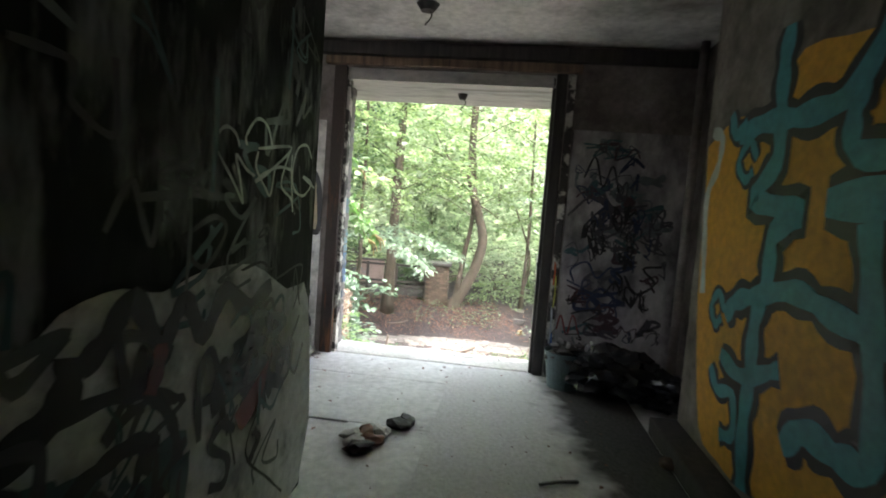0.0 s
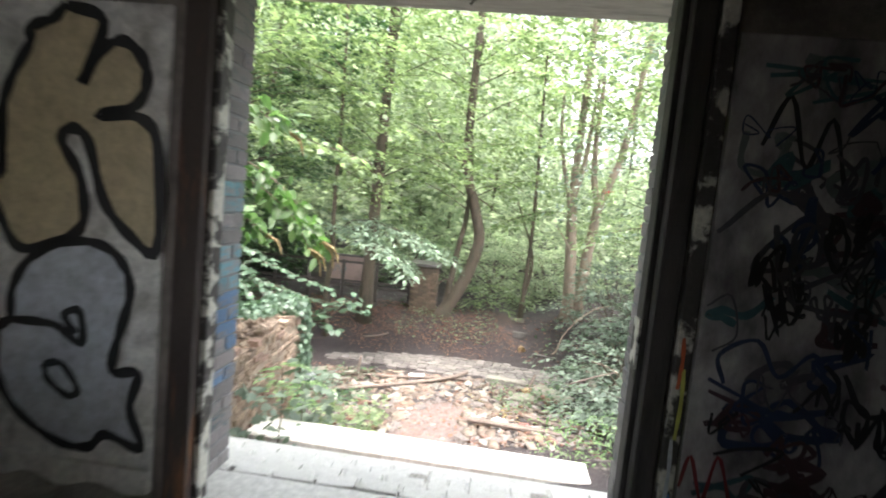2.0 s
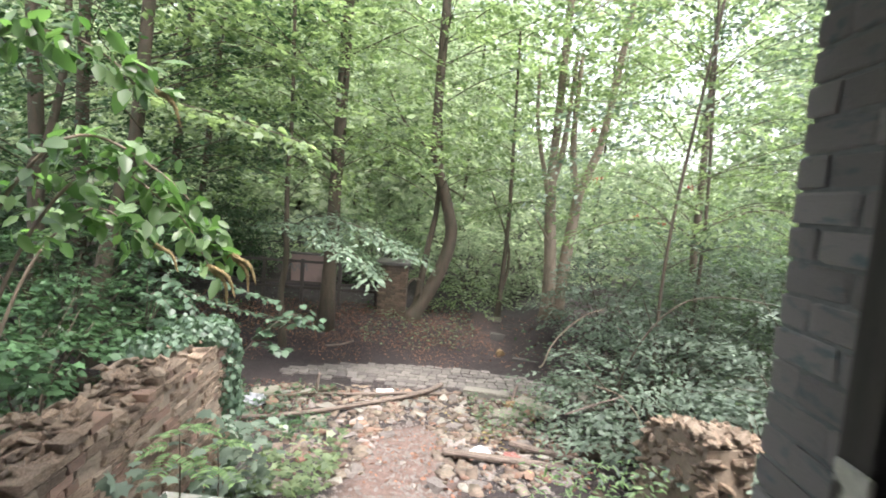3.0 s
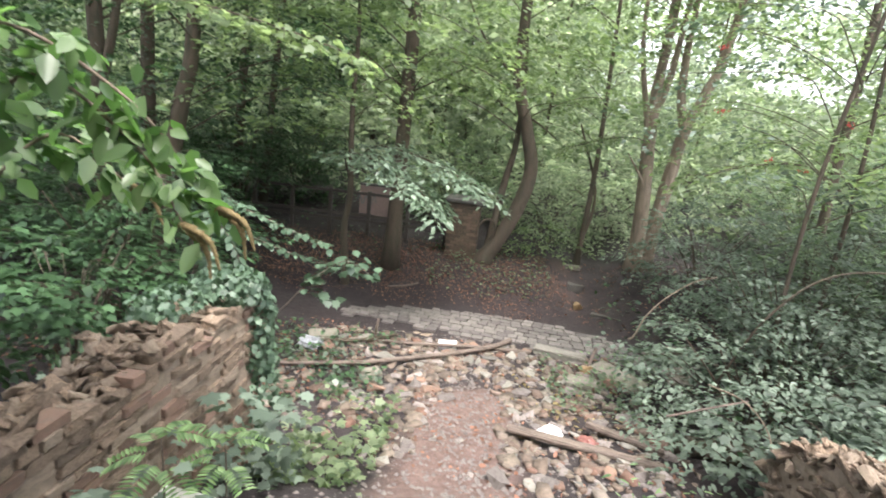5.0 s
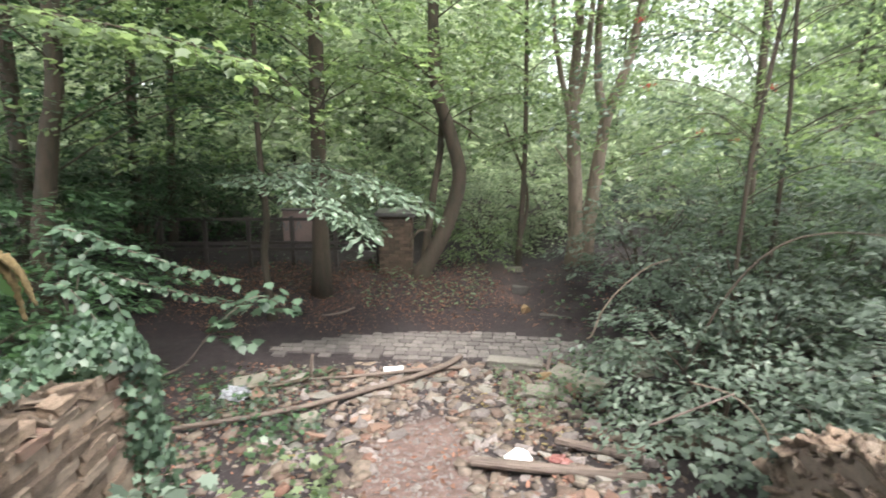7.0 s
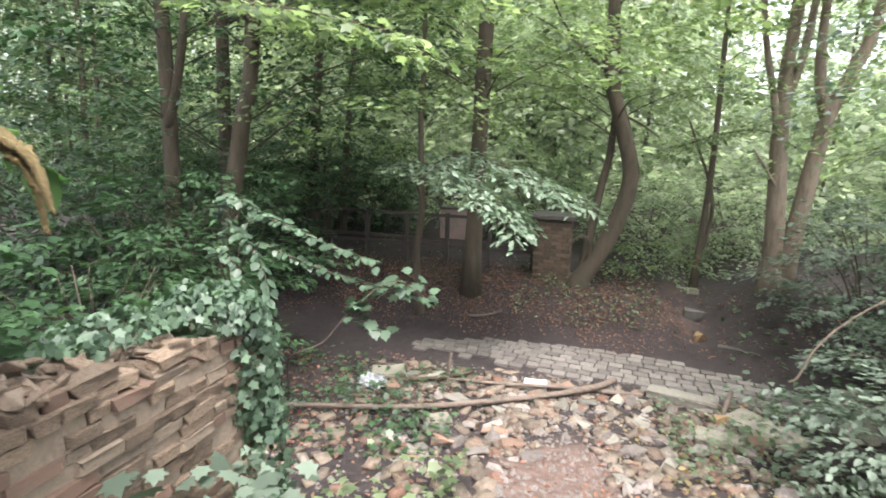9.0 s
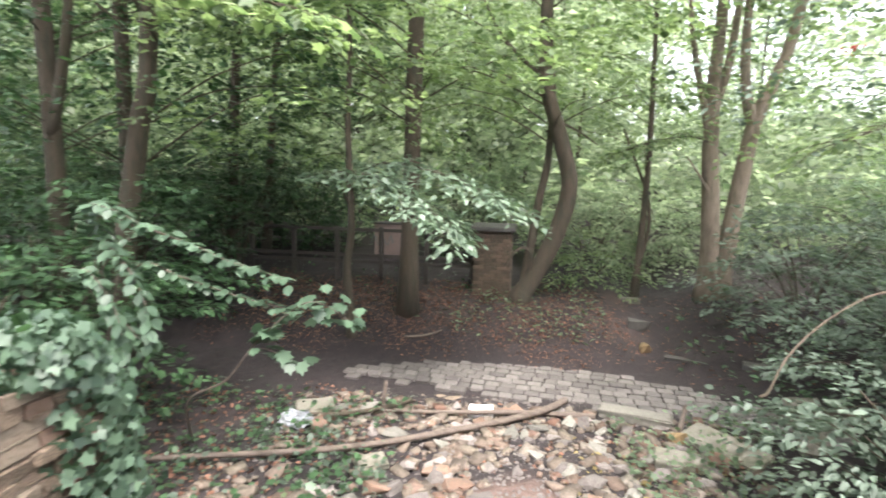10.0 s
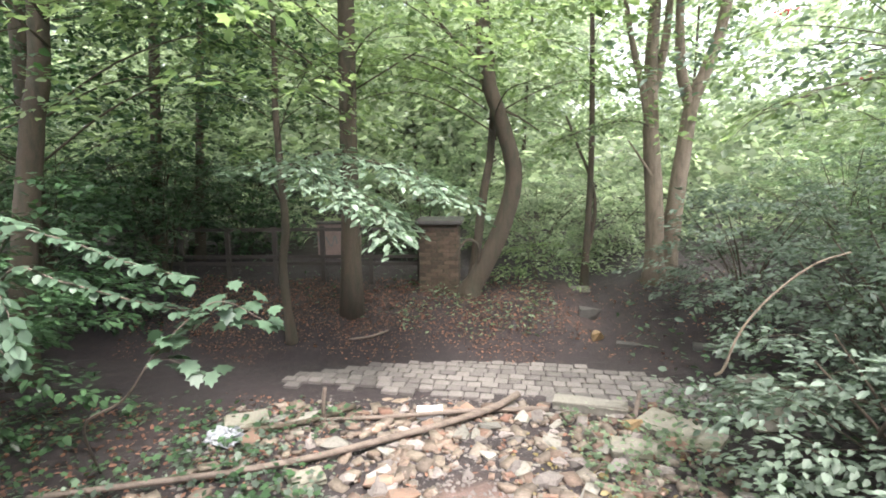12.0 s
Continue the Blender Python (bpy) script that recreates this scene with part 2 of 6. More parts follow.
def box_part(name, dims, mat, parent=None, label="", bevel=0.0, m=None):
    bm = bmesh.new()
    box(bm, *dims, bevel=bevel)
    return part(name, bm, mat, parent, label, m)


def tube_arrays(points, radii, sides=8, wobble=0.0):
    """Vertices and quads of a tapered, bent tube with closed ends."""
    p = np.asarray(points, float)
    r = np.asarray(radii, float)
    d = np.gradient(p, axis=0)
    d /= np.linalg.norm(d, axis=1, keepdims=True) + 1e-9
    ref = np.where(np.abs(d[:, 2:3]) > 0.9, np.array([[1.0, 0, 0]]), np.array([[0, 0, 1.0]]))
    if np.abs(d[:, 2]).mean() > 0.5:
        ref = np.tile(np.array([[1.0, 0.1, 0]]), (len(p), 1))
    a = np.cross(ref, d)
    a /= np.linalg.norm(a, axis=1, keepdims=True) + 1e-9
    b = np.cross(d, a)
    ang = np.linspace(0, 2 * np.pi, sides, endpoint=False)
    rr = r[:, None] * (1 + wobble * (RNG.random((len(p), sides)) - 0.5))
    v = p[:, None] + a[:, None] * (np.cos(ang)[None, :, None] * rr[..., None]) + b[:, None] * (np.sin(ang)[None, :, None] * rr[..., None])
    v = v.reshape(-1, 3)
    i, j = np.meshgrid(np.arange(len(p) - 1), np.arange(sides), indexing="ij")
    q = np.stack([i * sides + j, i * sides + (j + 1) % sides, (i + 1) * sides + (j + 1) % sides, (i + 1) * sides + j], -1).reshape(-1, 4)
    n0 = len(v)
    v = np.vstack([v, p[:1], p[-1:]])
    k = np.arange(0, sides, 2)
    cap0 = np.stack([np.full(len(k), n0), (k + 2) % sides, (k + 1) % sides, k], -1)
    last = (len(p) - 1) * sides
    cap1 = np.stack([np.full(len(k), n0 + 1), last + k, last + (k + 1) % sides, last + (k + 2) % sides], -1)
    return v, np.vstack([q, cap0, cap1])


def join_arrays(pieces):
    vs, fs, n = [], [], 0
    for v, f in pieces:
        vs.append(v)
        fs.append(f + n)
        n += len(v)
    return np.vstack(vs), np.vstack(fs)


def bend(points, steps=6):
    """A smooth line through the points (Catmull-Rom)."""
    p = np.asarray(points, float)
    e = np.vstack([2 * p[0] - p[1], p, 2 * p[-1] - p[-2]])
    out = []
    for i in range(len(p) - 1):
        for t in np.linspace(0, 1, steps, endpoint=False):
            a, b, c, d = e[i:i + 4]
            out.append(0.5 * (2 * b + (c - a) * t + (2 * a - 5 * b + 4 * c - d) * t ** 2 + (3 * b - a - 3 * c + d) * t ** 3))
    return np.array(out + [p[-1]])


# leaf outlines, one unit long: corners and faces
OVAL = (np.array([(0, 0, 0), (0.3, 0.27, 0.05), (0.72, 0.2, 0.03), (1, 0, -0.06), (0.72, -0.2, 0.03), (0.3, -0.27, 0.05)]), np.array([(0, 1, 2, 3), (0, 3, 4, 5)]))
RHOMB = (np.array([(0, 0, 0), (0.45, 0.32, 0.05), (1, 0, -0.05), (0.45, -0.32, 0.05)]), np.array([(0, 1, 2, 3)]))
LOBED = (np.array([(0, 0, 0), (-0.02, 0.36, -0.04), (0.3, 0.28, 0.03), (0.56, 0.47, -0.05), (0.66, 0.22, 0.02), (1, 0, -0.1), (0.66, -0.22, 0.02), (0.56, -0.47, -0.05), (0.3, -0.28, 0.03), (-0.02, -0.36, -0.04), (0.38, 0, -0.02)]),
         np.array([(10, i, (i + 1) % 10) for i in range(10)]))
LANCE = (np.array([(0, 0, 0), (0.35, 0.13, 0.03), (0.7, 0.1, 0), (1, 0, -0.1), (0.7, -0.1, 0), (0.35, -0.13, 0.03)]), np.array([(0, 1, 2, 3), (0, 3, 4, 5)]))


def leaves(pos, along, up, size, kind=OVAL):
    """Vertices and faces of many leaves of one outline."""
    tv, tf = kind
    along = along / (np.linalg.norm(along, axis=1, keepdims=True) + 1e-9)
    side = np.cross(up, along)
    side /= np.linalg.norm(side, axis=1, keepdims=True) + 1e-9
    nrm = np.cross(along, side)
    v = pos[:, None] + size[:, None, None] * (tv[None, :, 0:1] * along[:, None] + tv[None, :, 1:2] * side[:, None] + tv[None, :, 2:3] * nrm[:, None])
    f = tf[None] + (np.arange(len(pos)) * len(tv))[:, None, None]
    return v.reshape(-1, 3), f.reshape(-1, tf.shape[1])


def sprays(origin, heading, length, count, leaf, droop=0.25, width=0.5, tilt=0.35, kind=OVAL):
    """Flat leafy sprays: each a fan of leaves along a drooping twig."""
    s = len(origin)
    up0 = np.array([0, 0, 1.0])
    heading = heading / (np.linalg.norm(heading, axis=1, keepdims=True) + 1e-9)
    side = np.cross(up0, heading)
    side /= np.linalg.norm(side, axis=1, keepdims=True) + 1e-9
    u = RNG.random((s, count)) ** 0.8
    v = (RNG.random((s, count)) * 2 - 1) * width * (1.05 - 0.75 * u)
    L = length[:, None]
    p = origin[:, None] + heading[:, None] * (L * u)[..., None] + side[:, None] * (L * v)[..., None]
    p[..., 2] -= droop * L * (u ** 2 + 0.5 * v ** 2) - 0.05 * L * RNG.normal(size=(s, count))
    d = heading[:, None] * 0.7 + side[:, None] * np.sign(v)[..., None] * 0.8 + RNG.normal(size=(s, count, 3)) * 0.25
    d[..., 2] -= 0.25
    n = up0 + RNG.normal(size=(s, count, 3)) * tilt
    sz = leaf * (0.65 + 0.7 * RNG.random((s, count)))
    return leaves(p.reshape(-1, 3), d.reshape(-1, 3), n.reshape(-1, 3), sz.ravel(), kind)


def smooth(a, b, x):
    t = np.clip((x - a) / (b - a), 0, 1)
    return t * t * (3 - 2 * t)


# ---- ground ----
def height(x, y):
    """The lie of the land: a rubble ramp below the door, a paved hollow, a bank beyond it."""
    x, y = np.asarray(x, float), np.asarray(y, float)
    ramp = np.interp(y, [4, 6.0, 6.8, 7.6, 8.2, 8.7, 10.0, 11.4, 12.6, 13.6, 40], [-0.6, -0.5, -0.8, -0.92, -1.22, -1.45, -1.75, -2.05, -2.15, -2.22, -2.22])
    low = np.interp(y, [0, 7, 10, 12.5, 13.6, 40], [-1.6, -1.75, -1.9, -2.12, -2.22, -2.22])
    inside = smooth(-1.75, -1.35, x) * (1 - smooth(2.3, 2.75, x))
    z = low + (ramp - low) * np.where(y < 8.4, inside, inside * (1 - smooth(8.4, 11.5, y)) + smooth(8.4, 11.5, y))
    bank = np.interp(y, [14.7, 15.5, 16.4, 17.8, 24, 60], [0, 0.3, 0.5, 0.64, 0.75, 1.6])
    trail = np.interp(y, [15.0, 16.8, 18.2, 20, 26, 60], [0, 0.22, 0.42, 0.3, 0.2, 1.4])
    on_trail = np.exp(-((x - 2.75 - 0.12 * (y - 16)) / 0.75) ** 2)
    z = z + bank + (trail - bank) * on_trail
    z = z + 0.25 * smooth(-3, -9, x) * smooth(12, 16, y) + 0.12 * smooth(4.5, 8, x)
    rough = 0.035 * (np.sin(2.3 * x + 1.1 * y) * np.sin(1.7 * y - 0.8 * x + 1)) + 0.02 * np.sin(5.1 * x + 2) * np.sin(4.3 * y)
    return z + rough * np.where((y > 13.7) & (y < 15.4), 0.25, 1)


def height_at(x, y):
    return float(height(x, y))


def build_ground():
    gx = np.concatenate([-np.geomspace(400, 7, 24), np.arange(-6.6, 8.0, 0.12), np.geomspace(8.2, 400, 24)])
    gy = np.concatenate([-np.geomspace(400, 2, 18), np.arange(4.0, 22, 0.12), np.geomspace(22.3, 500, 30)])
    xx, yy = np.meshgrid(gx, gy)
    zz = height(xx, yy)
    near = (np.abs(xx) < 9) & (yy > 5) & (yy < 23)
    zz = zz + np.where(near, RNG.normal(size=zz.shape) * 0.008, 0)
    nx, ny = len(gx), len(gy)
    i, j = np.meshgrid(np.arange(ny - 1), np.arange(nx - 1), indexing="ij")
    f = np.stack([i * nx + j, i * nx + j + 1, (i + 1) * nx + j + 1, (i + 1) * nx + j], -1).reshape(-1, 4)
    me = arrays_mesh("ground", np.stack([xx, yy, zz], -1).reshape(-1, 3), f, M_GROUND, True)
    path = np.exp(-((xx - 0.35 - 0.04 * (yy - 9)) / 0.6) ** 2) * (1 - smooth(10.6, 12.2, yy)) * smooth(5.5, 6, yy)
    trail = 0.3 * np.exp(-((xx - 2.3 - 0.05 * (yy - 16)) / 0.8) ** 2) * smooth(14.9, 15.7, yy) * (1 - smooth(18, 19.5, yy))
    path = np.maximum(path, trail)
    attr = me.attributes.new("path", "FLOAT", "POINT")
    attr.data.foreach_set("value", path.astype(np.float32).ravel())
    return tagged(new("ground", me), "dark woodland soil with a reddish trodden dirt ramp", "ground", kind="structure")


build_ground()


# ---- the building ----
def structure(name, boxes, mat, label, category="wall"):
    bm = bmesh.new()
    for d in boxes:
        box(bm, *d)
    ob = part(name, bm, mat, None, label, B)
    return tagged(ob, "", category, kind="structure")


door_wall = structure("wall_north", [(-6, 0.06, 0, 0.40, -2.4, 4.2), (2.07, 8, 0, 0.40, -2.4, 4.2), (0.06, 2.07, 0, 0.40, 2.62, 4.2), (0.06, 2.07, 0, 0.40, -2.4, -0.13)], M_SOOT, "sooty plastered brick wall with a wide door opening")
side_wall = structure("wall_west", [(-1.42, -1.12, -2.53, 0, -0.3, 2.87)], M_PLASTER, "grimy white side wall sprayed with graffiti")
# Unseen window gap added in the back boxes to brighten the room.
corridor_wall = structure("wall_corridor", [(0.47, 0.77, -8, -2.23, -0.3, 2.87), (-1.12, -0.85, -2.53, -2.23, -0.3, 2.87), (0.25, 0.47, -2.53, -2.23, -0.3, 2.87), (-0.85, 0.25, -2.53, -2.23, -0.3, 1.05), (-0.85, 0.25, -2.53, -2.23, 2.3, 2.87)], M_TAGGED, "dark smoke-stained corridor wall covered in faded tags")
right_wall = structure("wall_east", [(2.9, 3.4, -8, -1.05, -0.3, 2.87), (3.25, 3.55, -1.05, 0, -0.3, 2.87)], M_SOOT, "dark sooty corridor wall with a large mural")
structure("wall_south", [(0.77, 2.9, -8.3, -8, -0.3, 2.87)], M_SOOT, "dark wall closing the corridor")
structure("ceiling", [(-1.5, 3.6, -8.3, 0, 2.86, 3.1)], M_CEILING, "pale concrete ceiling with soot stains", "ceiling")
structure("canopy", [(-0.7, 2.8, 0.40, 0.92, 2.51, 2.78), (0.06, 2.07, 0.03, 0.40, 2.51, 2.615)], M_SOFFIT, "board-marked concrete door canopy", "canopy")
floor = structure("floor", [(-1.5, 3.6, -8.3, 0.33, -0.3, -0.012)], M_FLOOR, "dusty concrete floor with cracks", "floor")
# floor panels with narrow open joints between them
for y0, y1 in ((-7.9, -5.2), (-5.195, -3.1), (-3.095, -1.45), (-1.445, -0.52), (-0.515, 0.05)):
    box_part("floor_panel", (-1.12 if y0 > -2.2 else 0.77, 2.89 if y0 < -1.4 else 3.25, y0, y1, -0.03, 0.0), M_FLOOR, floor, bevel=0.003)
box_part("floor_panel", (0.07, 2.06, 0.06, 0.33, -0.03, 0.003), M_SLAB, floor, "bright worn concrete threshold", bevel=0.008)

# plaster dado, proud of the sooty brick above it
def panel(name, dims, mat, parent, label):
    bm = bmesh.new()
    box(bm, *dims, bevel=0.008)
    return part(name, bm, mat, parent, label)


panel("plaster_panel", (-0.86, -0.02, -0.016, 0.001, 0.03, 2.13), M_PLASTER, door_wall, "grey plaster panel")
panel("plaster_panel", (2.16, 3.2, -0.016, 0.001, 0.03, 2.16), M_SMOKED, door_wall, "smoke-blackened plaster panel")
panel("skirting", (-0.88, -0.02, -0.035, -0.014, 0.0, 0.16), M_PLASTER, door_wall, "chipped plaster skirting")
panel("column", (-1.10, -0.87, -0.12, 0.0, 0.0, 2.86), M_COLUMN, door_wall, "rusty column with peeling paint")
panel("ledge", (-1.121, -1.04, -2.2, -0.12, 2.12, 2.2), M_PLASTER, side_wall, "broken plaster ledge")
panel("wall_pier", (3.18, 3.25, -0.24, -0.0, 0.0, 2.86), M_SOOT, right_wall, "sooty corner pier")
panel("plinth", (2.72, 2.9, -7.9, -1.05, 0.0, 0.12), M_DARK_TIMBER, right_wall, "sooty sloping plinth")
# pipe in the corner recess
v, f = tube_arrays([(3.1, -0.2, 0), (3.1, -0.2, 1.2), (3.1, -0.2, 2.86)], [0.035] * 3, 10)
part("pipe", arrays_mesh("pipe", v, f, M_SOOT, True), None, right_wall, "dull vertical pipe with flaking paint")

# door frame
door_frame = thing("door_frame", "weathered timber door frame without a door", "door frame", m=B, kind="structure")
box_part("jamb", (0.03, 0.14, -0.02, 0.10, 0.0, 2.62), M_JAMB, door_frame, "scorched timber jamb with rusty streaks", 0.006)
box_part("jamb_stop", (0.14, 0.17, 0.03, 0.11, 0.0, 2.60), M_PAINT_STRIP, door_frame, "pale peeling door stop", 0.004)
box_part("jamb", (1.99, 2.08, -0.02, 0.10, 0.0, 2.62), M_DARK_TIMBER, door_frame, "charred timber jamb", 0.006)
box_part("jamb_strip", (2.09, 2.15, -0.03, -0.002, 0.0, 2.62), M_PAINT_STRIP, door_frame, "pale strip with flaking paint", 0.004)
box_part("jamb_stop", (1.965, 1.99, 0.03, 0.11, 0.0, 2.60), M_DARK_TIMBER, door_frame, "", 0.004)
box_part("head", (-0.05, 2.2, -0.05, 0.10, 2.625, 2.70), M_TIMBER, door_frame, "rotten timber head", 0.008)
box_part("hinge_plate", (1.955, 1.967, 0.02, 0.10, 0.86, 1.06), M_PAINT_STRIP, door_frame, "pale bent hinge plate", 0.003)
panel("beam", (-1.1, 3.2, -0.06, 0.0, 2.71, 2.83), M_DARK_TIMBER, door_wall, "rust-brown beam over the door")

# soffit lamp remains, and the same stub used for a ceiling hole
def lamp_stub(m, r):
    t = thing("lamp_fitting", "broken rusty ceiling lamp fitting", "lamp fitting", m=m)
    bm = bmesh.new()
    bmesh.ops.create_cone(bm, cap_ends=True, segments=14, radius1=r * 0.6, radius2=r, depth=0.05, matrix=Matrix.Translation((0, 0, -0.025)))
    lamp_base = part("base", bm, M_DARK_TIMBER, t)
    v, f = tube_arrays(bend([(0, 0, -0.03), (0.03, 0.01, -0.08), (-0.02, 0.03, -0.14)], 4), [0.006] * 9, 6)
    part("wire", arrays_mesh("wire", v, f, M_DARK_TIMBER, True), None, lamp_base)


lamp_stub(B @ pose(1.15, 0.42, 2.51), 0.05)
# Stands in for a dark stained hole in the ceiling, not a lamp.
lamp_stub(B @ pose(0.98, -0.8, 2.86), 0.085)

# brick reveals of the door and the brick step outside
BRICK_MESHES = {}


def brick_mesh(mat):
    if mat.name not in BRICK_MESHES:
        BRICK_MESHES[mat.name] = [brick_shape(mat, k) for k in range(5)]
    return random.choice(BRICK_MESHES[mat.name])


def brick_shape(mat, k):
    bm = bmesh.new()
    box(bm, -0.5, 0.5, -0.5, 0.5, -0.5, 0.5, 0.06)
    worn = 0.075 if mat in (M_BRICK_WALL, M_MORTAR) else 0.05
    for v in bm.verts:
        v.co += Vector((random.uniform(-1, 1), random.uniform(-1, 1), random.uniform(-1, 1))) * worn
    return finish(bm, "brick", mat)


def brick(parent, x, y, z, sx, sy, sz, mat, turn=0.0, tip=0.0, lean=0.0, name="brick"):
    ob = new(name, brick_mesh(mat))
    ob.parent = parent
    ob.matrix_basis = Matrix.LocRotScale((x, y, z), Euler((radians(tip), radians(lean), radians(turn))), (sx, sy, sz))
    return ob


def reveal(x_face, sign):
    """Bonded bricks of one door reveal, proud of the wall's core."""
    z, row = 0.04, 0
    while z < 2.48:
        ys = [(0.115, 0.215), (0.225, 0.425)] if row % 2 else [(0.115, 0.32), (0.33, 0.425)]
        for y0, y1 in ys:
            brick(door_wall, x_face + sign * (0.02 + random.uniform(-0.004, 0.004)), (y0 + y1) / 2, z, 0.05, y1 - y0, 0.066, M_BRICK_GREY if sign < 0 or not 0.45 < z < 1.45 or random.random() < 0.2 else (M_BRICK_BLUE if z < 0.95 else M_BRICK_TEAL), random.uniform(-1, 1))
        z += 0.076
        row += 1


reveal(0.06, 1)
reveal(2.07, -1)
M_JOINT = surface("paint_clogged_mortar", (0.2, 0.2, 0.2), (0.11, 0.13, 0.14), 0.9, 6, 40, 0.6, 0.006)
box_part("mortar_joint", (0.05, 0.099, 0.118, 0.41, 0.0, 2.5), M_JOINT, door_wall, "mortar flush between the painted bricks")
box_part("mortar_joint", (2.031, 2.08, 0.118, 0.41, 0.0, 2.5), M_JOINT, door_wall, "mortar flush between the painted bricks")
step = structure("doorstep", [(-0.35, 2.45, 0.41, 0.465, -1.6, -0.024), (-0.35, 2.45, 0.466, 0.575, -1.6, -0.049), (-0.35, 2.45, 0.576, 0.685, -1.6, -0.074), (-0.35, 2.45, 0.686, 0.8, -1.6, -0.099), (-0.35, 2.45, 0.801, 0.98, -1.6, -0.30)], M_SLAB, "ruined brick doorstep below the threshold", "step")
for r, (y0, y1) in enumerate(((0.36, 0.46), (0.47, 0.57), (0.58, 0.68), (0.69, 0.79))):
    x = -0.3 + 0.11 * (r % 2)
    while x < 2.3:
        w = 0.105 if r == 2 and x > 1.0 else 0.215
        worn = 0.006 * random.random()
        brick(step, x + w / 2, (y0 + y1) / 2, -0.06 - 0.025 * r + random.uniform(-0.008, 0.008), w - 0.006 - worn, 0.098, 0.10, M_SLAB if r < 2 or random.random() < 0.8 else M_OLD_SLAB, random.uniform(-2, 2))
        x += w + 0.006
box_part("coping", (-0.3, 2.4, 0.8, 0.98, -0.34, -0.16), M_SLAB, step, "pale concrete edging", 0.012)

# the long slab below the doorstep, between the two broken walls
slab = box_part("stone_slab", (-1.53, 1.53, -0.38, 0.0, -0.2, 0.0), M_SLAB, None, "", 0.015, pose(0.2, 7.37, -0.755, 0, 0, -6.5))
tagged(slab, "long pale concrete slab across the dirt ramp", "slab")


# ---- broken brick walls beside the ramp ----
def stone_mesh(name, mat, seed, flat=0.5):
    """An angular broken stone, about one unit across."""
    r = random.Random(seed)
    bm = bmesh.new()
    for _ in range(18):
        bm.verts.new(Vector((r.uniform(-0.5, 0.5), r.uniform(-0.4, 0.4), r.uniform(-0.5, 0.5) * flat)))
    out = bmesh.ops.convex_hull(bm, input=bm.verts[:])
    bmesh.ops.delete(bm, geom=list({g for g in out["geom_interior"] + out["geom_unused"] if isinstance(g, bmesh.types.BMVert)}), context="VERTS")
    return finish(bm, name, mat)


FRAGMENTS = [stone_mesh("fragment", (M_BRICK_WALL, M_BRICK_WALL, M_MORTAR)[i % 3], 300 + i, 0.45) for i in range(8)]


def fragment(parent, x, y, z, size, tilt):
    ob = new("fragment", random.choice(FRAGMENTS))
    ob.parent = parent
    ob.matrix_basis = Matrix.LocRotScale((x, y, z), Euler((random.uniform(-tilt, tilt), random.uniform(-tilt, tilt), random.uniform(0, 6.28))), (size * 1.3, size, size))

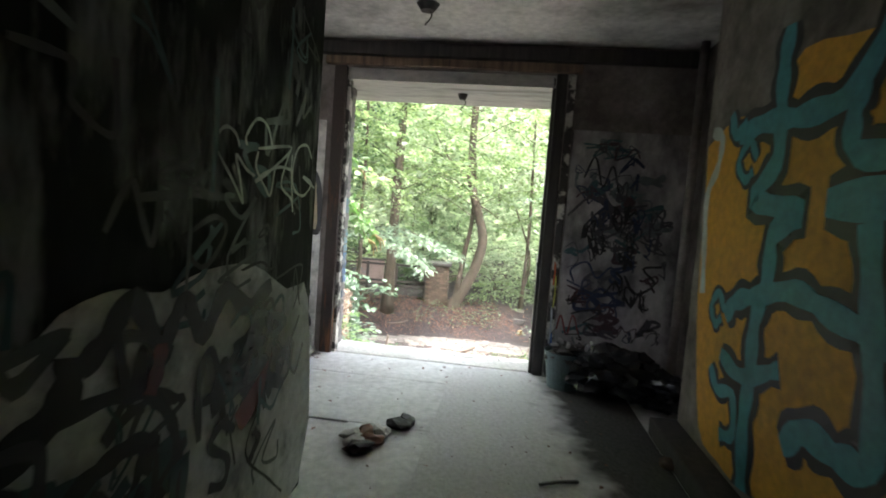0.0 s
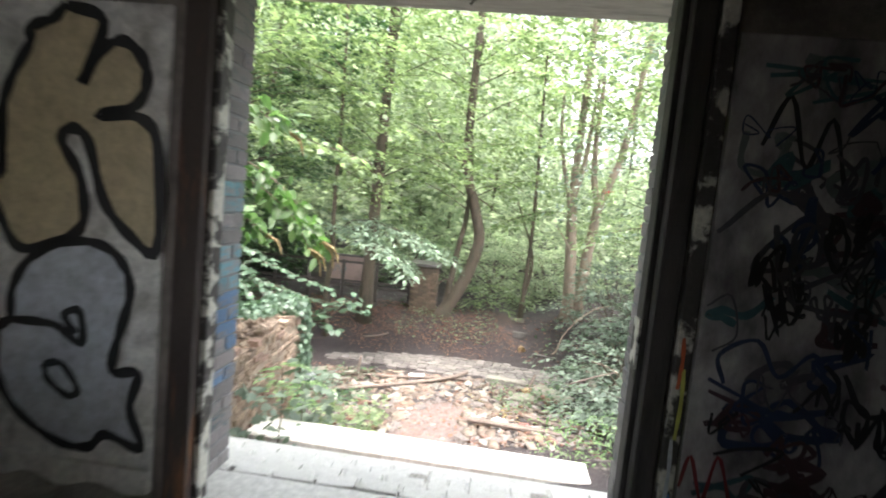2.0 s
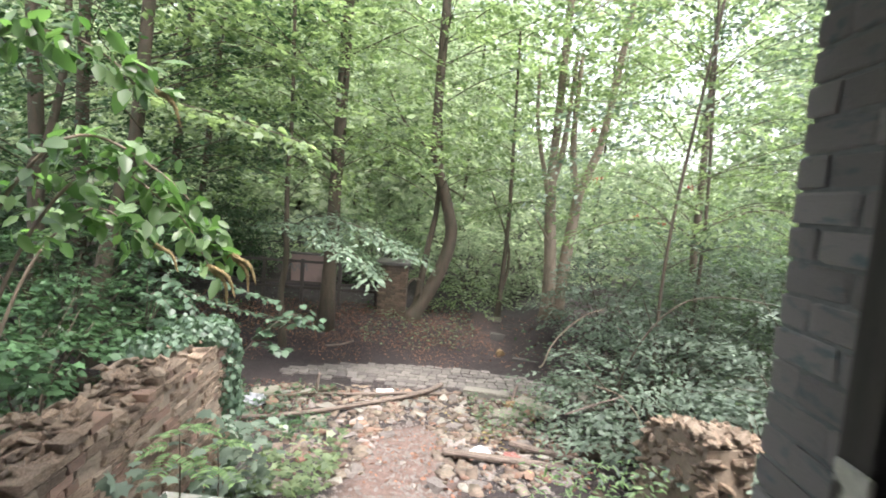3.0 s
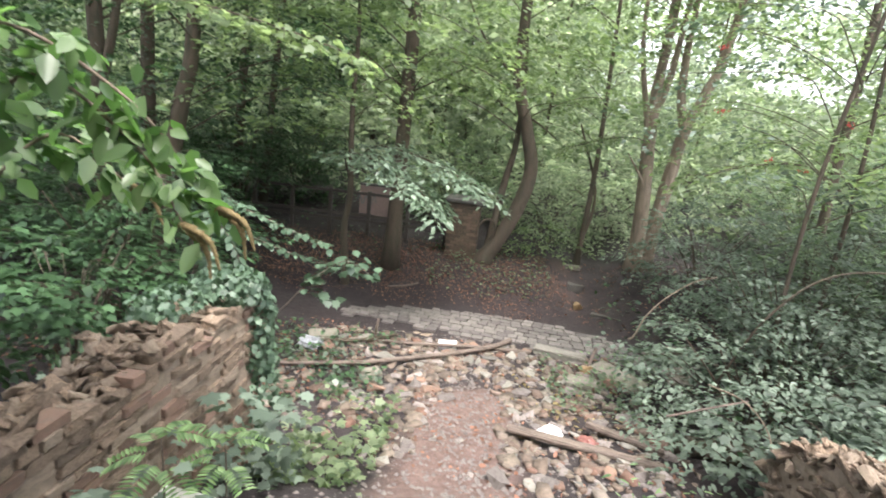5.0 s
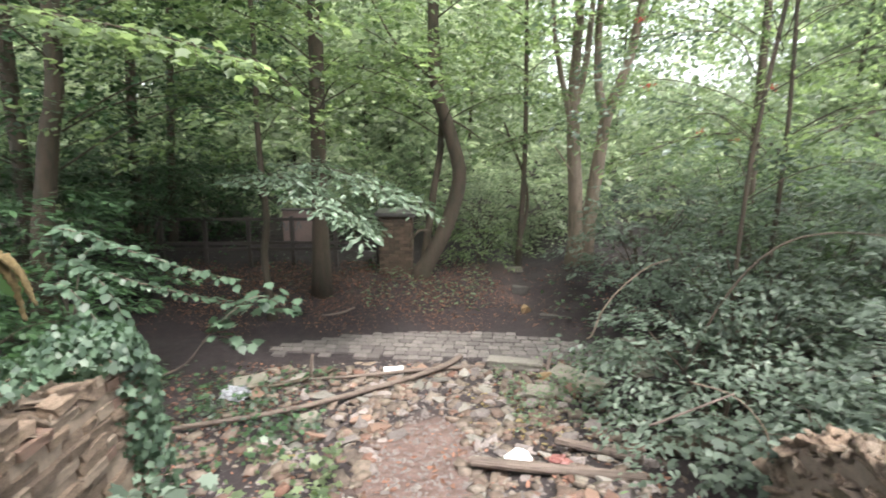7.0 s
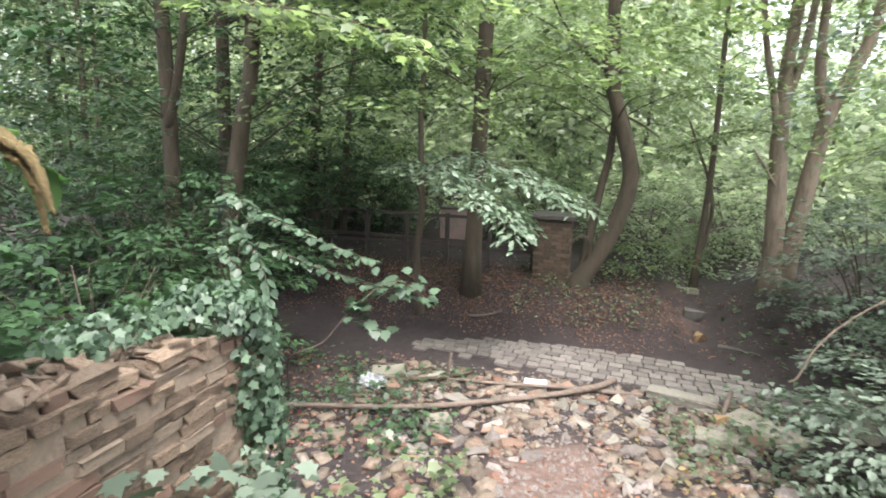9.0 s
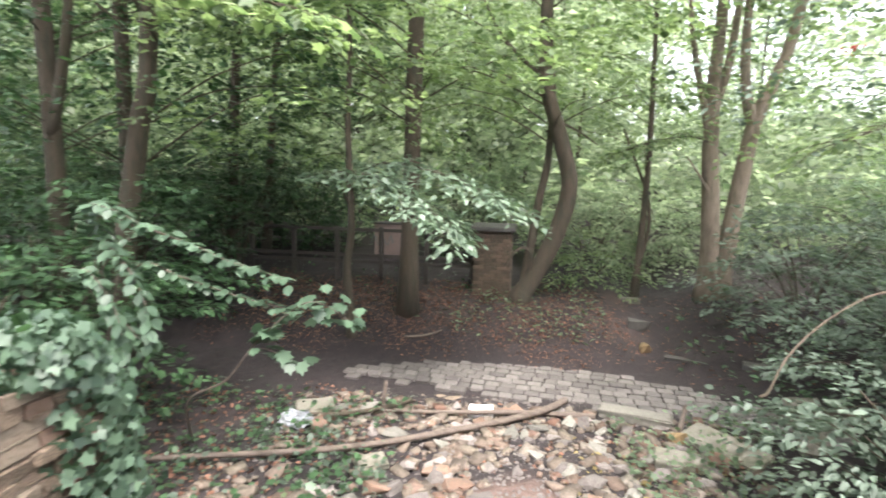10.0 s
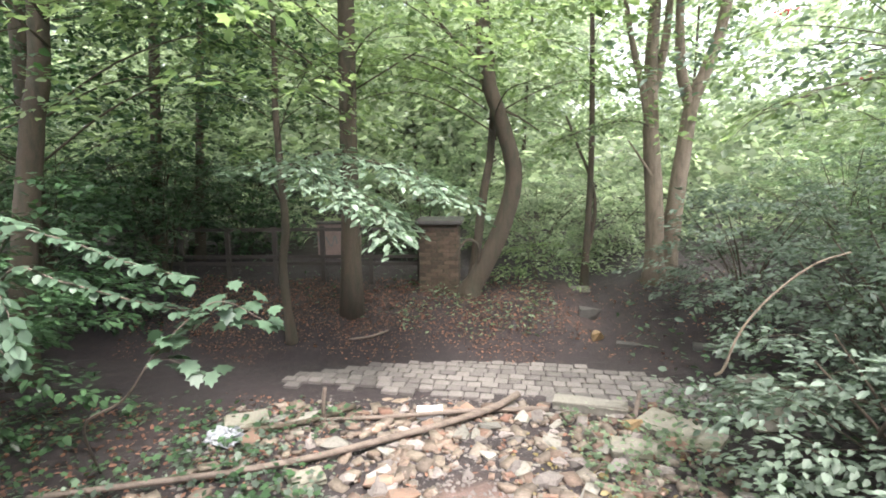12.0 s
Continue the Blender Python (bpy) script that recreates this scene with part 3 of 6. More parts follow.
def ruined_wall(name, label, start, end, top, base, thick, side, broken, fall, loose, mats):
    """side: +1 when the camera sees the face to the right of start to end's left normal."""
    a, b = Vector((*start, 0)), Vector((*end, 0))
    run = (b - a).length
    yaw = math.degrees(math.atan2(b.y - a.y, b.x - a.x))
    wall = thing(name, label, "wall", m=pose(a.x, a.y, 0, 0, 0, yaw))
    bm = bmesh.new()
    n = 44
    def crest(s):
        return top - fall * (1 - s / run) - broken * max(0, s / run - 0.8) * 3 + 0.05 * math.sin(7 * s) + 0.03 * math.sin(17 * s + 1)
    for i in range(n):
        s0, s1 = run * i / n, run * (i + 1) / n
        box(bm, s0, s1, -thick / 2 + 0.02, thick / 2 - 0.02, base, crest((s0 + s1) / 2) - 0.07 - random.uniform(0, 0.05))
    part("core", bm, M_MORTAR, wall, "crumbling mortar core")
    row, z = 0, top + 0.05
    while z > base + 0.1:
        s = -0.11 * (row % 2)
        while mats and s < run - 0.05:
            w = random.choice((0.215, 0.215, 0.2, 0.15, 0.105))
            if z < crest(s + w / 2) - 0.01 and random.random() > (0.2 if s > run * 0.55 else 0.05) and z > base:
                mat = random.choice(mats)
                brick(wall, s + w / 2, side * (thick / 2 - 0.05 + (random.uniform(-0.022, 0.012) if s > run * 0.5 else random.uniform(-0.008, 0.004))), z + random.uniform(-0.004, 0.004), w - 0.008, 0.11, random.uniform(0.05, 0.06), mat, random.uniform(-3, 3), random.uniform(-3, 3), random.uniform(-1.5, 1.5))
            s += w
        if mats and z < crest(run) - 0.02:
            for yy in (-thick / 4, thick / 4):
                brick(wall, run - 0.03 + random.uniform(-0.05, 0.05), yy, z, 0.11, thick / 2 - 0.012, 0.056, random.choice(mats), random.uniform(-18, 18), random.uniform(-9, 9))
        z -= 0.062
        row += 1
    if not mats:
        # a shapeless lump of rubble and mortar: stones bedded in every face
        for _ in range(300):
            s = random.uniform(-0.05, run)
            fragment(wall, s, side * (thick / 2 - 0.05 + random.uniform(-0.02, 0.02)), crest(s) - 0.02 - 1.3 * random.random() ** 1.3, random.choice((0.05, 0.07, 0.09, 0.12, 0.15)), 0.6)
        for end in (0.02, run - 0.03):
            for _ in range(110):
                fragment(wall, end + random.uniform(-0.03, 0.03), random.uniform(-0.48, 0.48) * thick, crest(end) - 0.02 - 1.2 * random.random() ** 1.3, random.choice((0.05, 0.07, 0.09, 0.12, 0.15)), 0.6)
    for _ in range(int(run * 150)):
        s = random.uniform(0, run)
        fragment(wall, s, random.uniform(-0.5, 0.5) * thick * 0.9, crest(s) - 0.055 + random.uniform(0, 0.05), random.choice((0.04, 0.05, 0.07, 0.09, 0.12)), 0.7)
    for _ in range(int(loose)):
        s = run + random.uniform(-0.5, 0.12)
        fragment(wall, s, random.uniform(-0.55, 0.55) * thick, crest(min(s, run)) - 0.05 - random.random() ** 2 * 0.5, random.choice((0.05, 0.07, 0.1, 0.14, 0.18)), 0.9)
    return wall


ruined_wall("garden_wall", "crumbling weathered brick retaining wall overgrown with ivy", (-1.6, 5.6), (-1.53, 8.75), 0.07, -1.75, 0.46, -1, 0.2, 0.03, 40, (M_BRICK_WALL, M_BRICK_WALL, M_BRICK_WALL, M_MORTAR, M_BRICK_RED))
ruined_wall("garden_wall", "broken stub of a brick retaining wall under shrubs", (2.9, 7.7), (2.84, 8.6), -0.36, -1.8, 0.46, 1, 0.5, -0.1, 90, ())


# ---- trees ----
def tree(label, path, r0, r1, crown_z, crown_r, n_sprays, per, leaf, mat=None, bark=None, limbs=(), name="tree", spray=1.1, kind=OVAL, droop=0.3, group="woodland trees"):
    """A bent tapered trunk with limbs and a crown of flat leafy sprays."""
    mat, bark = mat or M_LEAF, bark or M_BARK
    base = np.array(path[0], float)
    t = thing(name, label, "tree", group, m=pose(*base))
    line = bend(path, 5) - base
    k = len(line)
    rad = np.linspace(r0, r1, k)
    rad[:2] *= (1.45, 1.15)
    line[0, 2] -= 0.15
    v, f = tube_arrays(line, rad, 12, 0.08)
    trunk = part("trunk", arrays_mesh("trunk", v, f, bark, True), None, t)
    pieces = []
    for points, ra, rb in limbs:
        q = bend(points, 5) - base
        v, f = tube_arrays(q, np.linspace(ra, rb, len(q)), 8, 0.08)
        part("limb", arrays_mesh("limb", v, f, bark, True), None, t)
    if n_sprays:
        z0, z1 = crown_z
        zs = base[2] * 0 + z0 + (z1 - z0) * RNG.random(n_sprays)
        zs = np.clip(np.round(zs / 0.55) * 0.55 + RNG.normal(size=n_sprays) * 0.07, z0, z1)
        ang = RNG.random(n_sprays) * 2 * np.pi
        frac = (zs - z0) / (z1 - z0)
        reach = crown_r * np.sqrt(np.clip(1.05 - (2 * frac - 0.8) ** 2 * 0.75, 0.1, 1)) * (0.15 + 0.85 * np.sqrt(RNG.random(n_sprays)))
        idx = np.clip(np.searchsorted(line[:, 2], zs - base[2]), 0, k - 1)
        out = np.stack([np.cos(ang), np.sin(ang), 0.05 + 0 * ang], -1)
        start = line[idx] * [1, 1, 0] + np.stack([0 * zs, 0 * zs, zs - base[2]], -1)
        org = start + out * reach[:, None]
        hd = out + RNG.normal(size=(n_sprays, 3)) * [0.5, 0.5, 0.12]
        ln = spray * (0.6 + 0.8 * RNG.random(n_sprays))
        v, f = sprays(org, hd, ln, per, leaf, droop, 0.5, 0.4, kind)
        part("crown", arrays_mesh("crown", v, f, mat), None, t, kind="stuff")
        for i in range(0, n_sprays, max(1, n_sprays // 26)):
            s = start[i] - [0, 0, 0.35 * reach[i]]
            mid = (s + org[i]) / 2 + [0, 0, 0.12]
            q = bend([s, mid, org[i], org[i] + hd[i] * ln[i] * 0.6 - [0, 0, 0.1]], 3)
            pieces.append(tube_arrays(q, np.linspace(max(0.008, r1 * 0.17), 0.004, len(q)), 5))
    if pieces:
        v, f = join_arrays(pieces)
        part("brushwood", arrays_mesh("brushwood", v, f, bark, True), None, t, kind="stuff")
    return t


def up(x, y, dx=0.0, dy=0.0, top=9.0, bow=0.0):
    """A nearly straight trunk line from the ground at x, y."""
    z = height_at(x, y)
    return [(x, y, z), (x + dx * 0.3 + bow, y + dy * 0.3, z + (top - z) * 0.33), (x + dx * 0.65 + bow * 0.6, y + dy * 0.65, z + (top - z) * 0.66), (x + dx, y + dy, top)]


# Near crowns in M_LEAF_LIGHT carry painted-in brightness against the canopy shade.
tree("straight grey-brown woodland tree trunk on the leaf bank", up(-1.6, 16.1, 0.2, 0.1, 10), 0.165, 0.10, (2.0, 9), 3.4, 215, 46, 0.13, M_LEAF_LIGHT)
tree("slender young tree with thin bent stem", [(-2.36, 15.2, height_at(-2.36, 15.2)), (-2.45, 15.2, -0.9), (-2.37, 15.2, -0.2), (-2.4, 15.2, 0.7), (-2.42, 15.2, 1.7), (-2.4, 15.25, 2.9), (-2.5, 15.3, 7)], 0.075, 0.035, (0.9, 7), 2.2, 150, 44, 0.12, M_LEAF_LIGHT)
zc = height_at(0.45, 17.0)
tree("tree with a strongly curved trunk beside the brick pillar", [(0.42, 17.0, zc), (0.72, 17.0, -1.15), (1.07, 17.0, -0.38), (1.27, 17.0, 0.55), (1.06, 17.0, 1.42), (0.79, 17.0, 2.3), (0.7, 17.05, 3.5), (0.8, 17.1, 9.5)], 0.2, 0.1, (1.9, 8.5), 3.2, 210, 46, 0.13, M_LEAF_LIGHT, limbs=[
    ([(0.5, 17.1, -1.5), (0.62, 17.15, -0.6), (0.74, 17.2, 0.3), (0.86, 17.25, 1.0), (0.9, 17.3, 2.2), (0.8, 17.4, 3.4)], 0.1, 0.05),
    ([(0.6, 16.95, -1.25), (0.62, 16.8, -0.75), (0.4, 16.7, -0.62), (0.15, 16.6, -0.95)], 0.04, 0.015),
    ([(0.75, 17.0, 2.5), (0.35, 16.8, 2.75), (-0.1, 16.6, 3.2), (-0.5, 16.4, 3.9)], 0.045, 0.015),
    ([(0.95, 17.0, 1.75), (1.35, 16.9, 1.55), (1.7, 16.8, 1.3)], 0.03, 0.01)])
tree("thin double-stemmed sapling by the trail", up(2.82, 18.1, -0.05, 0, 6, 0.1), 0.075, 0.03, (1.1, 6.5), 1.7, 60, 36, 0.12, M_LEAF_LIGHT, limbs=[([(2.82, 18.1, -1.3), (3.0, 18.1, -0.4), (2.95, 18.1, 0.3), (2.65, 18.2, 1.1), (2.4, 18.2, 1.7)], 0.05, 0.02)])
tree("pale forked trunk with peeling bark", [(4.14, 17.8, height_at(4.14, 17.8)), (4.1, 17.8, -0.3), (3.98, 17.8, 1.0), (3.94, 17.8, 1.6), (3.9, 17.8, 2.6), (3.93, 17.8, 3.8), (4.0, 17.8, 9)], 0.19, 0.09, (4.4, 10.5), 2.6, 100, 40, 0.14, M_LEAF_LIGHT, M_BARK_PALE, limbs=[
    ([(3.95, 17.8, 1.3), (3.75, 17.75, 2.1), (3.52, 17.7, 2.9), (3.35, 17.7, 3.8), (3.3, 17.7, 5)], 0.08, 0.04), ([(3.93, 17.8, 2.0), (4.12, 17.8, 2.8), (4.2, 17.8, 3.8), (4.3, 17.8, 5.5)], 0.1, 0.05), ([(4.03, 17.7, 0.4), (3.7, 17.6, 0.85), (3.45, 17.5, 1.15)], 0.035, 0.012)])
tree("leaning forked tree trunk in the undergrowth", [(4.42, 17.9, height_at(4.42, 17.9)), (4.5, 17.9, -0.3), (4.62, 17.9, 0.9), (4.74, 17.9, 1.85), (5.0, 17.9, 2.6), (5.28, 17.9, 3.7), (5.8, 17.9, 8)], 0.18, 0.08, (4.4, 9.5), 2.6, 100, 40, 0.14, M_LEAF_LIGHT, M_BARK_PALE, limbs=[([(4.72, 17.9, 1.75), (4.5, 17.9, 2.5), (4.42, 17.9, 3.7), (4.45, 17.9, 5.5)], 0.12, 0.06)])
# left side, the dark crowns have their deep shade in the leaf colour
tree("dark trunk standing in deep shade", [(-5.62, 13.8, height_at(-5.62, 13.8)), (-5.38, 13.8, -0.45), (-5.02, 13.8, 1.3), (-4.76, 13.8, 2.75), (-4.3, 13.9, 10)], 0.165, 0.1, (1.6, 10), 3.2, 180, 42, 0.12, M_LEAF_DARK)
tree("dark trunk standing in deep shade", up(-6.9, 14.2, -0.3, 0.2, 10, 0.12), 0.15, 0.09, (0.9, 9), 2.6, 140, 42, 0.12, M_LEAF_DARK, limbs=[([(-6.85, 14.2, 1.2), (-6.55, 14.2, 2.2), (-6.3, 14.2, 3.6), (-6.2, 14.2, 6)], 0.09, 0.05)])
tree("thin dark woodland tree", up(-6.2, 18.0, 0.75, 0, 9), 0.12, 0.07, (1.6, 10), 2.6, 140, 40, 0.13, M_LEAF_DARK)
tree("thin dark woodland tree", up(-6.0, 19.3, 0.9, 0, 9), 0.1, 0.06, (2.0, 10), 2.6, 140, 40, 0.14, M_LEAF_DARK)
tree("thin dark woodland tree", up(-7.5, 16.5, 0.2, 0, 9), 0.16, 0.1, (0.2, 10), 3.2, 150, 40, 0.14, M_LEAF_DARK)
# Added tree: its crown is there to shade the ground behind the wall.
tree("tall tree added over the broken wall for shade", up(-6.6, 10.4, 0.5, 0.4, 11), 0.2, 0.12, (3.3, 10), 4.6, 210, 44, 0.13, M_LEAF_LIGHT)
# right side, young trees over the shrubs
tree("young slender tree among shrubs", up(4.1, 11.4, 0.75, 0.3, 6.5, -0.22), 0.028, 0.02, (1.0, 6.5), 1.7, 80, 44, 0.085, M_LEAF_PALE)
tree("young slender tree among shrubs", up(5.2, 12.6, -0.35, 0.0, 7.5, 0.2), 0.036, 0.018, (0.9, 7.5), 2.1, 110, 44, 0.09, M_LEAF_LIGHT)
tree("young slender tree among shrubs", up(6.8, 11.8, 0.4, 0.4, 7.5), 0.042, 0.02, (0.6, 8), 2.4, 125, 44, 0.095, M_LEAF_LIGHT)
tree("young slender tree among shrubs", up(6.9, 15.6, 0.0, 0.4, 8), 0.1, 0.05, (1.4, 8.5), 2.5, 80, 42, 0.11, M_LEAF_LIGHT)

# woods further off; crowns right of x -3 take the haze-pale leaf colour
far_spots = []
for i in range(30):
    y = 21 + 22 * ((i * 0.618) % 1.0)
    x = -22 + 44 * ((i * 0.382 + 0.13) % 1.0)
    if 0.06 < x / (y - 6) < 0.8 and (i % 3 or y < 30):
        continue
    far_spots.append((x, y))
for i, (x, y) in enumerate(far_spots):
    top = 10 + 4 * ((i * 0.27) % 1)
    tree("slim tree deeper in the wood", up(x, y, RNG.normal() * 0.6, 0, top, RNG.normal() * 0.15), 0.06 + 0.08 * RNG.random(), 0.04, (0.6 + 1.6 * RNG.random(), top + 0.5), 3.1, 150, 34, 0.22, M_LEAF_HAZE if x > -3 else M_LEAF, spray=1.5, group="far woodland trees", kind=RHOMB)


# the closed wall of leaves in the distance, haze painted into its colour
def far_woods():
    s = 11500
    x = RNG.uniform(-38, 38, s)
    y = 22.5 + 30 * RNG.random(s) ** 1.2
    z = -2.0 + 15 * RNG.random(s) ** 1.25
    slope = x / (y - 6)
    gap = (slope > 0.2) & (slope < 0.8) & (z > 1.8 + 0.12 * (y - 22)) & (RNG.random(s) < 0.62)
    light = (slope > 0.1) & (slope < 0.34) & (z > 1.6) & (y < 36) & (RNG.random(s) < 0.6)
    keep = ~gap & ~light
    org = np.stack([x, y, z], -1)[keep]
    deep = np.stack([RNG.uniform(-60, 60, 3600), RNG.uniform(50, 66, 3600), -1 + 24 * RNG.random(3600)], -1)
    slope = deep[:, 0] / (deep[:, 1] - 6)
    deep = deep[~((slope > 0.22) & (slope < 0.75) & (deep[:, 2] > 7) & (RNG.random(3600) < 0.85))]
    n = len(org)
    hd = RNG.normal(size=(n, 3)) * [1, 1, 0.2]
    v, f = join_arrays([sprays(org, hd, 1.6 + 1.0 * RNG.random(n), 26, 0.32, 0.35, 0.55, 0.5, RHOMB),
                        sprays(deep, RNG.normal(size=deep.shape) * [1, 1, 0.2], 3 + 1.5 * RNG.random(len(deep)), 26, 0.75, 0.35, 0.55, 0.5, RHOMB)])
    ob = part("far_woods", arrays_mesh("far_woods", v, f, M_LEAF_HAZE), None, None)
    return tagged(ob, "foliage of the distant wood, haze put into its leaf colour", "woods", kind="stuff")


far_woods()


# ---- shrubs ----
def shrub(label, x, y, z, stems, rx, ry, rz, n_sprays, per, leaf, mat, kind=OVAL, spray=0.65, droop=0.22, name="shrub"):
    """Several stems from one root with layered leafy sprays. x, y: root; z: the middle of the foliage above the root."""
    g = height_at(x, y)
    t = thing(name, label, "shrub", "undergrowth shrubs", m=pose(x, y, g))
    pieces = []
    for i in range(stems):
        a = 2 * math.pi * (i + RNG.random() * 0.6) / stems
        tip = np.array([math.cos(a) * rx * 0.7, math.sin(a) * ry * 0.7, z + rz * 0.5])
        q = bend([(0.05 * math.cos(a), 0.05 * math.sin(a), -0.1), tip * [0.35, 0.35, 0.5], tip], 5)
        v, f = tube_arrays(q, np.linspace(0.022, 0.007, len(q)), 6)
        part("stem", arrays_mesh("stem", v, f, M_BARK, True), None, t)
    d = RNG.normal(size=(n_sprays, 3))
    d /= np.linalg.norm(d, axis=1, keepdims=True)
    org = d * (RNG.random((n_sprays, 1)) ** 0.45) * [rx, ry, rz] + [0, 0, z]
    org[:, 2] = np.round(org[:, 2] / 0.32) * 0.32 + RNG.normal(size=n_sprays) * 0.035 + 0.1 * np.sin(2.1 * org[:, 0])
    low = height(org[:, 0] + x, org[:, 1] + y) - g + 0.12
    org[:, 2] = np.maximum(org[:, 2], low)
    hd = d * [1, 1, 0.15] + RNG.normal(size=(n_sprays, 3)) * [0.4, 0.4, 0.1]
    ln = spray * (0.6 + 0.8 * RNG.random(n_sprays))
    v, f = sprays(org, hd, ln, per, leaf, droop, 0.5, 0.22, kind)
    part("foliage", arrays_mesh("foliage", v, f, mat), None, t, kind="stuff")
    for i in range(0, n_sprays, 3):
        q = bend([org[i] * [0.5, 0.5, 0.7], org[i], org[i] + hd[i] * ln[i] * 0.7 - [0, 0, 0.08]], 3)
        pieces.append(tube_arrays(q, np.linspace(0.007, 0.002, len(q)), 4))
    v, f = join_arrays(pieces)
    part("brushwood", arrays_mesh("brushwood", v, f, M_BARK, True), None, t, kind="stuff")
    return t


shrub("dense layered dark-green shrub beside the rubble", 3.6, 10.7, 0.85, 5, 1.15, 1.2, 0.75, 110, 36, 0.075, M_LEAF_PALE)
shrub("dense layered dark-green shrub beside the rubble", 4.6, 11.7, 1.5, 5, 1.5, 1.3, 1.1, 130, 40, 0.075, M_LEAF_COOL)
shrub("dense layered dark-green shrub beside the rubble", 5.1, 13.4, 1.2, 5, 1.1, 1.2, 1.0, 90, 38, 0.08, M_LEAF_PALE)
shrub("tall layered green shrub", 6.0, 10.2, 1.6, 5, 1.6, 1.4, 1.4, 140, 38, 0.08, M_LEAF_COOL)
shrub("tall layered green shrub", 5.0, 16.0, 1.2, 5, 1.4, 1.3, 1.0, 100, 40, 0.09, M_LEAF_PALE)
shrub("tall layered green shrub", 7.0, 13.5, 1.6, 5, 1.8, 1.6, 1.5, 140, 36, 0.11, M_LEAF)
shrub("tall layered green shrub", 7.6, 10.8, 2.1, 5, 1.8, 1.5, 1.3, 150, 38, 0.09, M_LEAF_COOL)
shrub("tall layered green shrub", 8.9, 13.2, 2.3, 5, 2.0, 1.6, 1.5, 150, 38, 0.1, M_LEAF_COOL)
for x, y, r, n, mat in ((5.0, 8.9, 1.3, 130, M_LEAF_COOL), (7.0, 8.6, 1.6, 150, M_LEAF_DARK), (8.8, 10.8, 1.7, 150, M_LEAF_COOL), (9.6, 14.0, 2.0, 160, M_LEAF_DARK), (7.6, 16.8, 1.8, 140, M_LEAF_COOL)):
    shrub("dense dark-green shrub in the thicket", x, y, 1.15, 5, r, r, 0.95, n, 36, 0.085, mat)
shrub("pale-leaved shrub leaning over the broken wall stub", 3.75, 8.1, 1.25, 4, 0.6, 0.6, 0.35, 36, 26, 0.085, M_LEAF_PALE)
shrub("low dark-green bramble beside the broken wall", 3.3, 8.7, 1.0, 4, 0.6, 0.6, 0.35, 26, 22, 0.075, M_LEAF_COOL, LOBED)
# M_LEAF_DARK thickets: their shade is in the leaf colour.
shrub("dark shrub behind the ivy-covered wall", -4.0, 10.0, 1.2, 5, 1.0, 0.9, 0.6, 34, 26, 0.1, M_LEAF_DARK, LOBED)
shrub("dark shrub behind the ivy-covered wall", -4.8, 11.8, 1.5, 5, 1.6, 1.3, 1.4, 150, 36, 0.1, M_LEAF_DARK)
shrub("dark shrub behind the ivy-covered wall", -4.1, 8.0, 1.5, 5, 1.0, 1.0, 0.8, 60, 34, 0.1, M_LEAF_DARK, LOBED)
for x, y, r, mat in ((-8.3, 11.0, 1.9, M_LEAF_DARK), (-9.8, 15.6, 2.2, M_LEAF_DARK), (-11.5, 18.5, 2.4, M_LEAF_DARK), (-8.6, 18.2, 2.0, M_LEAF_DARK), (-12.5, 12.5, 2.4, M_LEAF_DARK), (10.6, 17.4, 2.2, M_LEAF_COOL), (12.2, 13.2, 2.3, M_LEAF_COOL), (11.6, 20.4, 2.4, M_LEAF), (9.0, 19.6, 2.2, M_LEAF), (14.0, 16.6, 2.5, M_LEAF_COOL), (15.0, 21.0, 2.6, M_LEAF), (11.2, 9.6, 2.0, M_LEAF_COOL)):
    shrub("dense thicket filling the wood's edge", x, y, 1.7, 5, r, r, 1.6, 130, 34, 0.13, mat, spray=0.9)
# Brightened by the same haze-pale leaf colour.
shrub("green hazel thicket behind the trail", 2.2, 20.5, 1.0, 5, 1.8, 1.2, 1.1, 95, 34, 0.12, M_LEAF_HAZE)
shrub("green hazel thicket behind the trail", 4.2, 21.5, 1.0, 5, 1.8, 1.2, 1.1, 90, 34, 0.12, M_LEAF_HAZE)
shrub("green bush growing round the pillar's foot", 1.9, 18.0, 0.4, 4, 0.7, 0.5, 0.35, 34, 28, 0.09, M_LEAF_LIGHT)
shrub("dark thicket behind the fence", -5.4, 20.6, 1.5, 5, 1.6, 1.0, 1.5, 110, 34, 0.12, M_LEAF_DARK)
shrub("dark thicket behind the fence", -6.8, 19.6, 1.5, 5, 2.0, 1.2, 1.6, 130, 34, 0.13, M_LEAF_DARK)
shrub("dark thicket behind the fence", -0.8, 21.0, 1.3, 5, 1.6, 1.0, 1.3, 100, 34, 0.12, M_LEAF)
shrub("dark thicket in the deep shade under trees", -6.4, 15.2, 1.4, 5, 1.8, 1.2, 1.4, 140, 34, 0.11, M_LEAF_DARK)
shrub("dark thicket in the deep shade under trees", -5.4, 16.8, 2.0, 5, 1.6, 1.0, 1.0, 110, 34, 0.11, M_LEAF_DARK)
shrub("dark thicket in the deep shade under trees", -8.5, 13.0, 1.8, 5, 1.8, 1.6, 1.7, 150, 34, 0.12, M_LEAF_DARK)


# ---- graffiti ----
def spray_paint(name, colour, rough=0.45):
    return surface(name, colour, tuple(c * 0.75 for c in colour), rough, 4, 20, 0.2, 0.004)


P_BLACK = spray_paint("black_spray_paint", (0.018, 0.017, 0.018))
P_TAN = spray_paint("tan_spray_paint", (0.60, 0.50, 0.32))
P_GREY = spray_paint("bluish_silver_spray_paint", (0.56, 0.59, 0.64))
